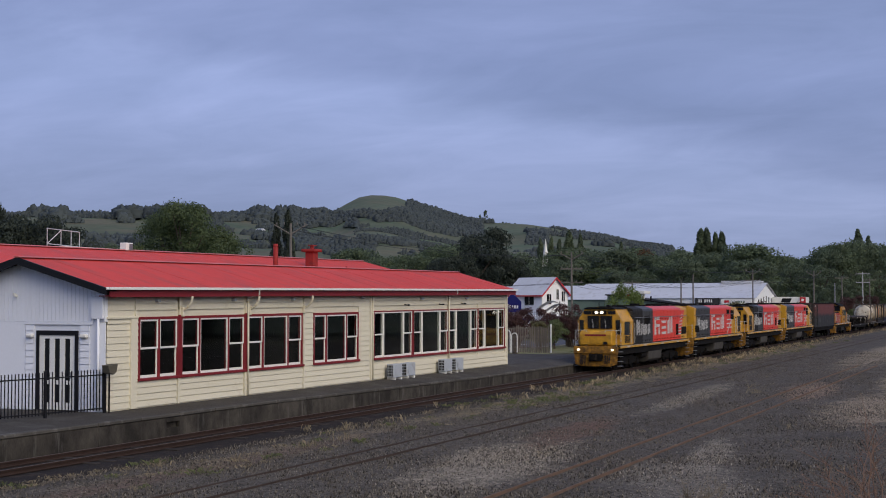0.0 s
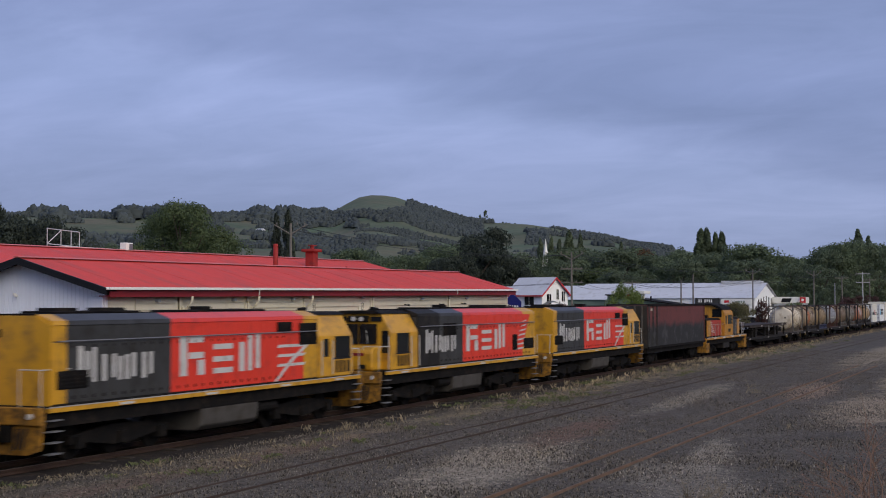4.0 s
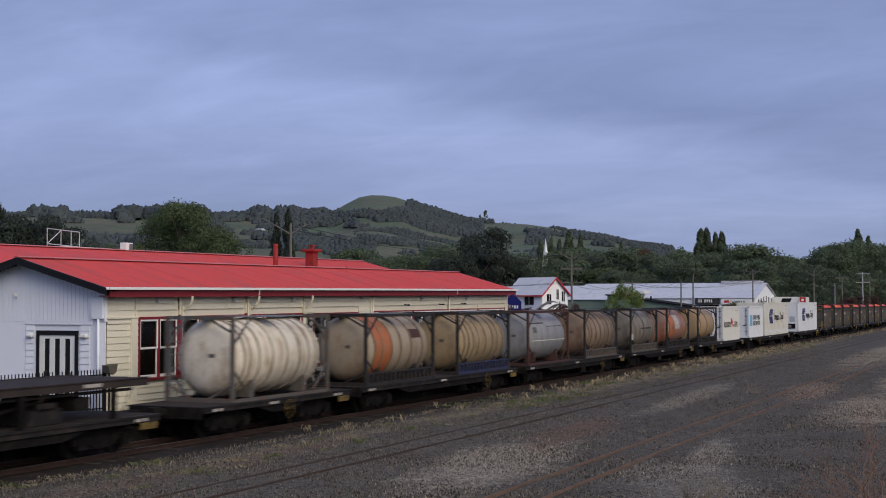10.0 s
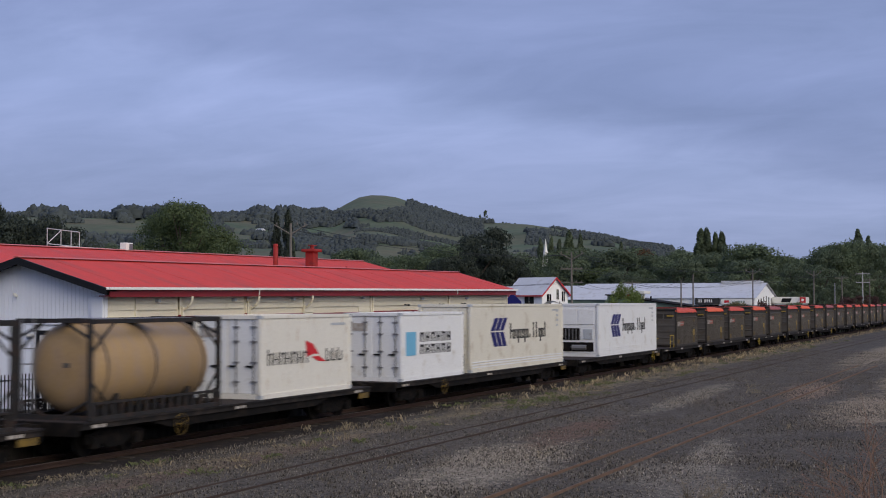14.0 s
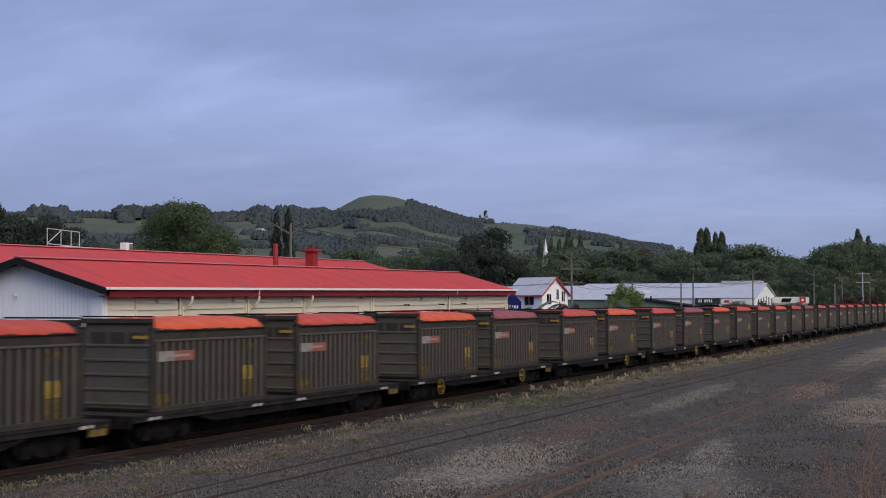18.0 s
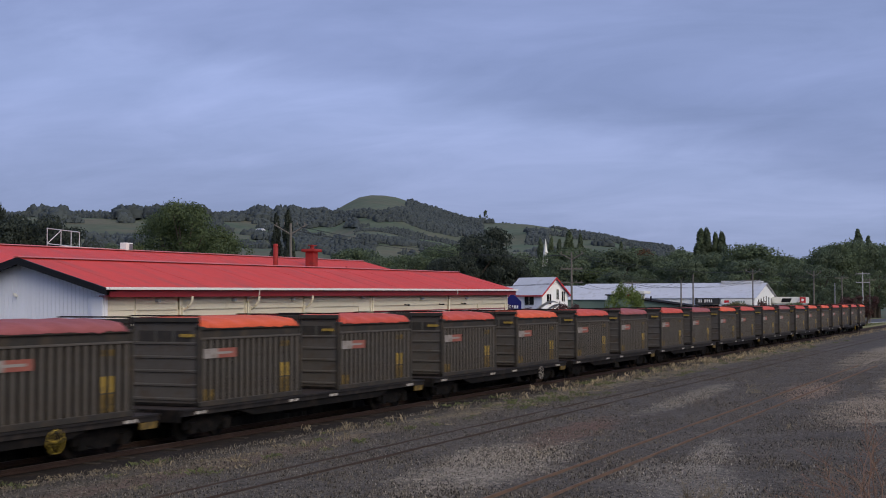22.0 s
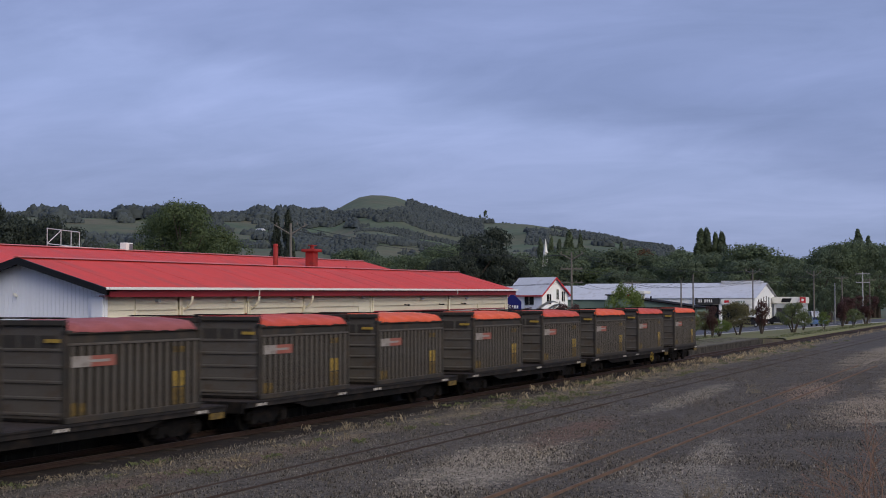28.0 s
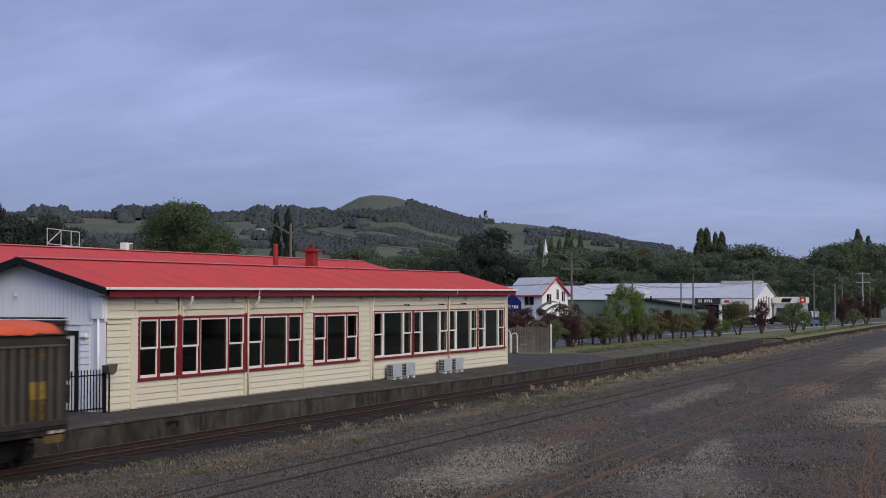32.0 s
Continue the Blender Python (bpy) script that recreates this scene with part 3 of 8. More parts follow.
WALL_Y = 26.40
X0, X1 = 34.6, 69.3
station = thing("station_building", "long cream weatherboard railway station with a red iron roof", "building", kind="structure")
windows = [(36.27, 38.50, 1.52, 3.50, "ss"), (38.62, 42.68, 1.52, 3.50, "sfs"), (42.80, 46.88, 1.52, 3.50, "sfs"), (47.75, 51.67, 1.52, 3.48, "sfs"), (53.12, 57.12, 1.50, 3.50, "sfs"), (57.20, 61.25, 1.50, 3.50, "sfs"), (61.38, 65.05, 1.50, 3.50, "sfs"), (65.15, 68.92, 1.50, 3.50, "sfs")]
g = Geo()
cuts = [X0]
for x0, x1, z0, z1, _ in windows:
    g.box(cuts[-1], WALL_Y, 0.4, x0, WALL_Y + 0.16, 4.45)
    g.box(x0, WALL_Y, 0.4, x1, WALL_Y + 0.16, z0)
    g.box(x0, WALL_Y, z1, x1, WALL_Y + 0.16, 4.45)
    cuts.append(x1)
g.box(cuts[-1], WALL_Y, 0.4, X1, WALL_Y + 0.16, 4.45)
part("wall_front", lifted(g), cream_paint, station)
# lapped boards between the pilasters and round the windows
stops = [34.62, 36.05, 38.45, 42.62, 46.96, 52.78, 61.22, X1]
row = 0.205
for k in range(17):
    z0 = 0.63 + k * row
    z1 = z0 + row
    holes = [(w[0] - 0.02, w[1] + 0.02) for w in windows if z1 > w[2] - 0.06 and z0 < w[3] + 0.06]
    for a, b in zip(stops, stops[1:]):
        spans, at = [], a + 0.06
        for h0, h1 in holes:
            if h1 < a or h0 > b:
                continue
            if h0 > at:
                spans.append((at, min(h0, b - 0.06)))
            at = max(at, h1)
        if at < b - 0.06:
            spans.append((at, b - 0.06))
        for s0, s1 in spans:
            if s1 - s0 < 0.04:
                continue
            out_y = WALL_Y - (0.055 if (k >= 13 or a > 35.5) else 0.035)
            part("weatherboard", lifted(Geo().prism([(out_y, z0 + 0.016), (WALL_Y, z0 + 0.016), (WALL_Y, z1), (out_y + 0.025, z1)], "x", s0, s1)), cream_paint, station)
part("pilaster", lifted(Geo().box(35.84, WALL_Y - 0.09, 0.61, 36.16, WALL_Y, 3.46)), cream_paint, station, bevel=0.01)
part("head_board", lifted(Geo().box(34.62, WALL_Y - 0.10, 3.46, 36.22, WALL_Y, 3.53)), cream_paint, station, bevel=0.01)
for x, w in ((38.48, 0.10), (42.68, 0.13), (46.99, 0.12), (52.83, 0.13), (61.28, 0.10), (69.22, 0.10)):
    top = 4.2
    part("pilaster", lifted(Geo().box(x - w / 2, WALL_Y - 0.075, 0.61, x + w / 2, WALL_Y, 1.50 if 38 < x < 47 and x < 46 else top)), cream_paint, station, bevel=0.01)
for x, w in ((38.56, 0.1), (42.74, 0.11)):
    part("pilaster", lifted(Geo().box(x - w / 2, WALL_Y - 0.07, 3.54, x + w / 2, WALL_Y, 4.2)), cream_paint, station, bevel=0.01)
    part("mullion_post", lifted(Geo().box(x - w / 2, WALL_Y - 0.06, 1.50, x + w / 2, WALL_Y, 3.54)), maroon_paint, station, "dark red post between the windows")
# curved eave brackets and downpipes
for x in (38.67, 42.95, 46.95):
    g = Geo()
    pts = [(WALL_Y - 0.46, 4.16), (WALL_Y - 0.44, 4.0), (WALL_Y - 0.36, 3.86), (WALL_Y - 0.22, 3.74), (WALL_Y - 0.06, 3.66)]
    for p, q in zip(pts, pts[1:]):
        g.cyl((x, *p), (x, *q), 0.045, seg=8)
    part("eave_bracket", lifted(g), cream_paint, station, "curved cream bracket")
    part("bracket_block", lifted(Geo().box(x - 0.06, WALL_Y - 0.13, 3.48, x + 0.06, WALL_Y, 3.82)), cream_paint, station, bevel=0.015)
for x in (42.72, 61.20):
    g = Geo().cyl((x + 0.3, 25.98, 4.38), (x + 0.3, 25.99, 4.22), 0.04).cyl((x + 0.3, 25.99, 4.22), (x, WALL_Y - 0.12, 4.12), 0.04).cyl((x, WALL_Y - 0.12, 4.12), (x, WALL_Y - 0.12, 3.98), 0.04)
    part("downpipe_head", lifted(g), trim_white, station, smooth=True)
part("downpipe", lifted(Geo().cyl((42.76, WALL_Y - 0.12, 4.0), (42.76, WALL_Y - 0.12, 0.62), 0.035)), cream_paint, station, smooth=True)
part("downpipe", lifted(Geo().cyl((61.22, WALL_Y - 0.10, 4.0), (61.22, WALL_Y - 0.10, 1.2), 0.032)), cream_paint, station, smooth=True)
part("downpipe", lifted(Geo().cyl((52.92, WALL_Y - 0.10, 4.2), (52.92, WALL_Y - 0.10, 0.62), 0.032)), cream_paint, station, smooth=True)
for x, z in ((37.2, 4.02), (41.8, 4.02), (46.0, 4.02), (51.9, 4.05), (58.0, 4.0), (63.4, 4.0)):
    part("floodlight", lifted(Geo().box(x - 0.07, WALL_Y - 0.2, z - 0.05, x + 0.07, WALL_Y - 0.04, z + 0.06)), fridge_grey, station, "small pale flood lamp", bevel=0.02)
for x, z in ((56.2, 3.72), (60.1, 3.72), (62.8, 3.74)):
    part("wall_hook", lifted(Geo().cyl((x, WALL_Y - 0.28, z), (x, WALL_Y, z + 0.03), 0.022).box(x - 0.05, WALL_Y - 0.32, z - 0.03, x + 0.05, WALL_Y - 0.26, z + 0.04)), black_paint, station)

# windows
for n, (x0, x1, z0, z1, kinds) in enumerate(windows, 1):
    win = thing(f"window_{n}", "white sash windows in a dark red painted frame", "window", kind="structure")
    y0 = WALL_Y - 0.055
    surround, frame_w = maroon_paint, 0.085 if n < 5 else 0.05
    g = Geo().box(x0, y0, z1 - frame_w, x1, WALL_Y + 0.1, z1).box(x0, y0, z0, x0 + frame_w, WALL_Y + 0.1, z1 - frame_w).box(x1 - frame_w, y0, z0, x1, WALL_Y + 0.1, z1 - frame_w)
    part("window_frame", lifted(g), surround, win)
    part("window_sill", lifted(Geo().box(x0 - 0.05, y0 - 0.06, z0 - 0.06, x1 + 0.05, WALL_Y + 0.05, z0 + 0.03)), surround, win, "dark red sill", bevel=0.01)
    inner0, inner1 = x0 + frame_w, x1 - frame_w
    share = [1.0 if k == "s" else (1.75 if n < 5 else 2.25) for k in kinds]
    at = inner0
    for i, k in enumerate(kinds):
        w = (inner1 - inner0) * share[i] / sum(share)
        a, b = at, at + w
        at = b
        if i:
            mw = 0.045 if n < 5 else 0.02
            part("mullion", lifted(Geo().box(a - mw, y0 + 0.004, z0 + 0.03, a + mw, WALL_Y + 0.1, z1 - frame_w)), surround if n < 5 else trim_white, win)
            a += mw
        if i < len(kinds) - 1:
            b -= 0.045 if n < 5 else 0.02
        lo, hi, y1 = z0 + 0.03, z1 - frame_w, y0 + 0.02
        t = 0.055
        if k == "s":
            mid_z = lo + (hi - lo) * 0.505
            for za, zb, dy in ((mid_z - 0.02, hi, 0.0), (lo, mid_z + 0.02, 0.035)):
                sash = part("sash", lifted(Geo().box(a, y1 + dy, za, a + t, y1 + dy + 0.035, zb).box(b - t, y1 + dy, za, b, y1 + dy + 0.035, zb).box(a + t, y1 + dy, za, b - t, y1 + dy + 0.035, za + (t if dy == 0 else 0.09)).box(a + t, y1 + dy, zb - t, b - t, y1 + dy + 0.035, zb)), trim_white, win)
                pane = part("pane", lifted(Geo().box(a + t, y1 + dy + 0.012, za + t, b - t, y1 + dy + 0.018, zb - t)), glass, sash)
                pane.visible_shadow = False
        else:
            fx = part("fixed_light", lifted(Geo().box(a, y1, lo, a + t, y1 + 0.04, hi).box(b - t, y1, lo, b, y1 + 0.04, hi).box(a + t, y1, lo, b - t, y1 + 0.04, lo + 0.08).box(a + t, y1, hi - t, b - t, y1 + 0.04, hi)), trim_white, win)
            pane = part("pane", lifted(Geo().box(a + t, y1 + 0.015, lo + 0.08, b - t, y1 + 0.021, hi - t)), glass, fx)
            pane.visible_shadow = False

# gable end, facing back along the platform
RIDGE_Y, RIDGE_Z, SLOPE = 29.40, 5.36, 0.284
ge = Geo()
pts = [(WALL_Y, 0.4), (WALL_Y, 4.42), (RIDGE_Y, 5.28), (32.40, 4.42), (32.40, 0.4), (29.0, 0.4), (29.0, 3.08), (27.39, 3.08), (27.39, 0.4)]
ge.prism(pts, "x", X0, X0 + 0.16)
part("wall_gable", ge, skylit_white_paint, station, "white painted boarded gable wall")
part("wall_gable_far", Geo().prism([(WALL_Y + 0.16, 0.4), (WALL_Y + 0.16, 4.6), (RIDGE_Y, 5.44), (32.40, 4.6), (32.40, 0.4)], "x", X1 - 0.16, X1), cream_paint, station)
part("wall_back", Geo().box(X0 + 0.16, 32.24, 0.4, X1 - 0.16, 32.40, 4.4), interior_shade, station)
part("floor_inside", Geo().box(X0 + 0.16, WALL_Y + 0.16, 0.4, X1 - 0.16, 32.24, 0.63), interior_shade, station)
part("ceiling_inside", Geo().box(X0 + 0.16, WALL_Y + 0.16, 4.22, X1 - 0.16, 32.24, 4.30), interior_shade, station)
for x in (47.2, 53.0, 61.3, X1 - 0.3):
    part("wall_inside", Geo().box(x, WALL_Y + 0.17, 0.63, x + 0.12, 32.2, 4.22), interior_shade, station)
for k in range(38):
    y = WALL_Y + 0.02 + k * 0.155
    ztop = RIDGE_Z - 0.10 - SLOPE * abs(y - RIDGE_Y)
    part("cladding_strip", Geo().box(X0 - 0.02, y + 0.005, 3.38, X0, y + 0.150, ztop), skylit_white_paint, station, bevel=0.004)
for k in range(13):
    z0 = 0.62 + k * 0.205
    for a, b in ((26.95, 27.30), (29.10, 29.42)):
        part("weatherboard", Geo().prism([(X0 - 0.05, z0 + 0.016), (X0, z0 + 0.016), (X0, z0 + 0.205), (X0 - 0.028, z0 + 0.205)], "y", a, b), skylit_white_paint, station)
part("cladding_panel", Geo().box(X0 - 0.025, 29.46, 0.62, X0, 32.40, 3.36), skylit_white_paint, station)
part("drip_board", Geo().box(X0 - 0.06, 26.86, 3.28, X0, 29.46, 3.37), skylit_white_paint, station, bevel=0.01)
part("corner_board", Geo().box(X0 - 0.04, WALL_Y - 0.05, 0.62, X0, WALL_Y + 0.16, 3.36), skylit_white_paint, station, bevel=0.01)
part("corner_board", Geo().box(X0 - 0.05, WALL_Y - 0.05, 3.38, X0 + 0.08, WALL_Y + 0.02, 4.30), skylit_white_paint, station, bevel=0.01)
part("eave_return", Geo().box(X0 - 0.14, 26.38, 3.47, X0 - 0.052, 26.82, 4.16), skylit_white_paint, station, bevel=0.01)
part("downpipe", Geo().cyl((X0 - 0.10, 26.57, 0.62), (X0 - 0.10, 26.57, 3.47), 0.045), skylit_white_paint, station, smooth=True)
part("conduit", Geo().cyl((X0 - 0.045, 26.84, 3.3), (X0 - 0.045, 26.84, 4.08), 0.018).cyl((X0 - 0.045, 26.84, 4.08), (X0 - 0.045, 26.55, 4.10), 0.018), skylit_white_paint, station)
for y in (27.13, 29.22):
    part("wall_lamp", Geo().box(X0 - 0.16, y - 0.14, 2.87, X0 - 0.02, y + 0.14, 3.0), trim_white, station, "white bulkhead lamp", bevel=0.04)
part("vent_pipe", Geo().cyl((X0 - 0.12, 29.82, 4.2), (X0, 29.82, 4.2), 0.05).cyl((X0 - 0.12, 29.82, 4.2), (X0 - 0.12, 29.82, 4.28), 0.05), trim_white, station)

door = thing("door_1", "white double door with dark glass strips in a black frame", "door", kind="structure")
DX = X0 - 0.05
part("door_frame", Geo().box(DX, 27.39, 0.6, X0 + 0.12, 27.50, 3.10).box(DX, 28.89, 0.6, X0 + 0.12, 29.0, 3.10).box(DX, 27.50, 2.96, X0 + 0.12, 28.89, 3.10), black_paint, door, "black frame")
g = Geo()
ys = [27.50 + 1.39 * i / 7 for i in range(8)]
for i in (0, 2, 4, 6):
    g.box(DX + 0.03, ys[i], 0.62, X0 + 0.08, ys[i + 1], 2.96)
for i in (1, 3, 5):
    for za, zb in ((0.62, 0.86), (1.42, 1.55), (2.85, 2.96)):
        g.box(DX + 0.03, ys[i], za, X0 + 0.08, ys[i + 1], zb)
leaf = part("door_leaf", g, trim_white, door)
for i in (1, 3, 5):
    for za, zb in ((0.86, 1.42), (1.55, 2.85)):
        part("pane", Geo().box(DX + 0.05, ys[i], za, DX + 0.07, ys[i + 1], zb), window_dark, leaf)
part("door_handle", Geo().box(DX - 0.02, 27.60, 1.62, DX + 0.03, 27.64, 1.82), black_paint, leaf, bevel=0.008)
part("threshold", Geo().box(DX - 0.1, 27.4, 0.6, X0 + 0.1, 29.0, 0.635), concrete, door)


# ---- iron roofs ----
def iron_slope(xa, xb, y_low, z_low, y_high, z_high, pitch=0.152):
    """A sheet of corrugated iron, its waves running up the slope."""
    g = Geo()
    n = int((xb - xa) / (pitch / 4))
    for i in range(n + 1):
        x = xa + (xb - xa) * i / n
        w = 0.016 * math.cos(2 * math.pi * x / pitch)
        up = LIFT * (x - 34.5)
        g.v += [(x, y_low, z_low + w + up), (x, (y_low + y_high) / 2, (z_low + z_high) / 2 + w + up), (x, y_high, z_high + w + up)]
    for i in range(n):
        a = 3 * i
        g.f += [(a, a + 3, a + 4, a + 1), (a + 1, a + 4, a + 5, a + 2)]
    return g


main_roof = thing("roof", "red painted corrugated iron roof over the station", "roof", kind="structure")
part("roof_slope", iron_slope(34.08, 69.65, 25.98, 4.42, RIDGE_Y, RIDGE_Z + 0.03), roof_red, main_roof, smooth=True)
part("roof_slope", iron_slope(34.08, 69.65, 32.82, 4.42, RIDGE_Y, RIDGE_Z + 0.03), roof_red, main_roof, smooth=True)


def capping(xa, xb, y, z, w, name, parent, mat):
    g = Geo()
    prof = [(y - w, z - 0.262 * w), (y, z), (y + w, z - 0.262 * w), (y, z - 0.05)]
    g.prism(prof, "x", xa, xb)
    g.v = [(p[0], p[1], p[2] + LIFT * (p[0] - 34.5)) for p in g.v]
    return part(name, g, mat, parent)


ridge_grey = material("ridge_grey", (0.56, 0.15, 0.13), 0.5, 1.5, 0.3, 20, 0.1)
capping(34.05, 69.68, RIDGE_Y, RIDGE_Z + 0.085, 0.17, "ridge_cap", main_roof, ridge_grey)


def sloped(g):
    g.v = [(p[0], p[1], p[2] + LIFT * (p[0] - 34.5)) for p in g.v]
    return g


part("gutter", sloped(Geo().prism([(25.84, 4.368), (25.84, 4.445), (25.865, 4.445), (25.865, 4.385), (25.98, 4.385), (25.98, 4.45), (26.0, 4.45), (26.0, 4.368)], "x", 34.1, 69.6)), trim_white, main_roof, "white gutter")
part("fascia", sloped(Geo().box(34.3, 25.98, 4.14, 69.6, 26.02, 4.367)), maroon_paint, main_roof, "dark red fascia board")
part("soffit", sloped(Geo().box(34.3, 26.02, 4.16, 69.5, WALL_Y, 4.19)), maroon_paint, main_roof)
for sgn in (-1, 1):
    ye = RIDGE_Y + sgn * 3.42
    part("barge_board", Geo().prism([(RIDGE_Y, 5.40), (RIDGE_Y, 5.18), (ye, 5.18 - 3.42 * SLOPE), (ye, 5.40 - 3.42 * SLOPE)], "x", 34.06, 34.12), black_paint, main_roof, "black barge board")
    part("soffit", Geo().prism([(RIDGE_Y, 5.33), (RIDGE_Y, 5.29), (ye, 5.29 - 3.42 * SLOPE), (ye, 5.33 - 3.42 * SLOPE)], "x", 34.12, 34.62), black_paint, main_roof)
    part("barge_board", Geo().prism([(RIDGE_Y, 5.58), (RIDGE_Y, 5.42), (ye, 5.42 - 3.42 * SLOPE), (ye, 5.58 - 3.42 * SLOPE)], "x", 69.62, 69.67), maroon_paint, main_roof)
for k in range(16):
    x = 35.5 + k * 2.2
    g = sloped(Geo().prism([(26.0, 4.432), (26.0, 4.438), (RIDGE_Y - 0.1, 5.378), (RIDGE_Y - 0.1, 5.372)], "x", x, x + 0.006))
    part("sheet_lap", g, roof_red, main_roof)

rear = thing("station_building", "taller rear wing of the station with a red iron roof", "building", kind="structure")
rroof = thing("roof", "faded red corrugated iron roof of the rear wing", "roof", kind="structure")
part("roof_slope", iron_slope(34.75, 67.1, 29.6, 4.86, 34.0, 6.01), roof_red, rroof, smooth=True)
part("roof_slope", iron_slope(34.75, 67.1, 38.4, 4.86, 34.0, 6.01), roof_red, rroof, smooth=True)
capping(34.75, 67.15, 34.0, 6.06, 0.17, "ridge_cap", rroof, ridge_grey)
part("barge_board", sloped(Geo().prism([(34.0, 6.0), (34.0, 5.84), (29.7, 4.72), (29.7, 4.88)], "x", 67.1, 67.14)), maroon_paint, rroof)
part("wall_rear", Geo().box(35.2, 37.7, 0.2, 66.7, 37.9, 4.9), cream_paint, rear)
part("wall_end", sloped(Geo().prism([(33.3, 0.2), (33.3, 5.75), (34.0, 5.9), (37.9, 4.9), (37.9, 0.2)], "x", 66.5, 66.7)), cream_paint, rear)
part("wall_end", Geo().prism([(32.5, 0.2), (32.5, 5.50), (34.0, 5.85), (37.9, 4.9), (37.9, 0.2)], "x", 35.0, 35.2), cream_paint, rear)

flue = thing("chimney", "red painted round flue pipe on the iron roof", "chimney")
part("pipe", Geo().cyl((52.7, 31.0, 5.1), (52.7, 31.0, 6.45), 0.11, seg=14), chimney_red, flue, smooth=True)
part("cap", Geo().cyl((52.7, 31.0, 6.45), (52.7, 31.0, 6.56), 0.13, 0.09, 14), chimney_red, flue)
stack = thing("chimney", "square red brick-red chimney with a wide cap", "chimney")
part("shaft", Geo().box(57.6, 31.8, 5.2, 58.05, 32.25, 6.42), chimney_red, stack, bevel=0.02)
part("cap", Geo().box(57.45, 31.65, 6.38, 58.2, 32.4, 6.52), chimney_red, stack, bevel=0.03)
part("hood", Geo().cyl((57.65, 31.9, 6.52), (57.65, 31.9, 6.66), 0.10).box(57.5, 31.78, 6.66, 57.9, 32.05, 6.70), chimney_red, stack)
part("stub", Geo().cyl((60.6, 31.6, 5.3), (60.6, 31.6, 5.75), 0.03), chimney_red, stack)
unit = thing("roof_unit", "white ventilation box standing on the roof ridge", "ventilator")
part("casing", Geo().box(45.8, 33.9, 6.05, 46.25, 34.25, 6.40), trim_white, unit, bevel=0.03)
part("grille", Geo().box(45.98, 33.885, 6.10, 46.2, 33.9, 6.36), steel_grey, unit)
rack = thing("roof_rack", "pale metal pipe frame behind the roof ridge", "rack")
for (a, b) in (((41.55, 34.4, 6.05), (41.55, 34.4, 6.78)), ((42.35, 34.4, 6.05), (42.35, 34.4, 6.76)), ((42.95, 34.4, 6.05), (42.95, 34.4, 6.74)), ((43.45, 34.4, 6.05), (43.45, 34.4, 6.72)), ((41.55, 34.4, 6.78), (43.45, 34.4, 6.72)), ((41.55, 34.4, 6.2), (43.45, 34.4, 6.14)), ((41.55, 34.4, 6.2), (42.35, 34.4, 6.74))):
    part("tube", Geo().cyl(a, b, 0.018, seg=6), galvanised, rack)
for a, b in ((42.0, 44.3), (44.5, 46.9)):
    part("flashing", Geo().box(a, 34.1, 6.08, b, 34.2, 6.13), trim_white, rack, "pale strip along the ridge")


# ---- train: running gear ----
def wheelset(parent, x, r=0.43):
    for y in (-0.56, 0.56):
        s = -1 if y < 0 else 1
        part("wheel", Geo().lathe([(y - 0.06, r * 0.3), (y - 0.05, r * 0.9), (y - 0.05 * 1, r), (y + 0.05, r), (y + 0.06, r * 0.3)], 18, "y", (x, 0, r)), steel_dark, parent)
    part("axle", Geo().cyl((x, -0.85, r), (x, 0.85, r), 0.07), steel_dark, parent)


def bogie(parent, x, axles, r=0.43, heavy=False):
    """A bogie in one empty-free part: side frames with the axle boxes, and its wheelsets under it."""
    half = max(axles)
    g = Geo()
    for s in (-1, 1):
        y = s * 0.86
        g.prism([(x - half - 0.35, r - 0.05), (x - half - 0.35, r + 0.18), (x - 0.5, r + 0.34), (x + 0.5, r + 0.34), (x + half + 0.35, r + 0.18), (x + half + 0.35, r - 0.05), (x + half - 0.25, r - 0.02), (x + 0.35, r - 0.18), (x - 0.35, r - 0.18), (x - half + 0.25, r - 0.02)], "y", y - 0.06, y + 0.06)
        for a in axles:
            g.box(x + a - 0.16, y - 0.14, r - 0.16, x + a + 0.16, y + 0.14, r + 0.15)
        for a in (-0.12, 0.12):
            g.cyl((x + a, y, r - 0.1), (x + a, y, r + 0.3), 0.07, seg=8)
    g.box(x - 0.2, -0.86, r, x + 0.2, 0.86, r + 0.34)
    b = part("bogie", g, steel_dark, parent)
    for a in axles:
        wheelset(b, x + a, r)
    return b


def coupler(parent, x, way):
    part("coupler", Geo().box(min(x, x + way * 0.55), -0.09, 0.72, max(x, x + way * 0.55), 0.09, 0.92).box(min(x + way * 0.4, x + way * 0.62), -0.17, 0.68, max(x + way * 0.4, x + way * 0.62), 0.17, 0.98), steel_dark, parent, bevel=0.02)


def hand_wheel(parent, x, y, z, r, mat, label="yellow spoked brake wheel"):
    wheel = part("brake_wheel", Geo().cyl((x, y - 0.02, z), (x, y + 0.12, z), 0.028, seg=8), mat, parent, label)
    part("rim", Geo().ring((x, y, z), r, 0.011, "y", 16), mat, wheel)
    for i in range(5):
        a = 2 * math.pi * i / 5 + 0.3
        part("spoke", Geo().cyl((x, y, z), (x + r * math.cos(a), y, z + r * math.sin(a)), 0.007, seg=5), mat, wheel)


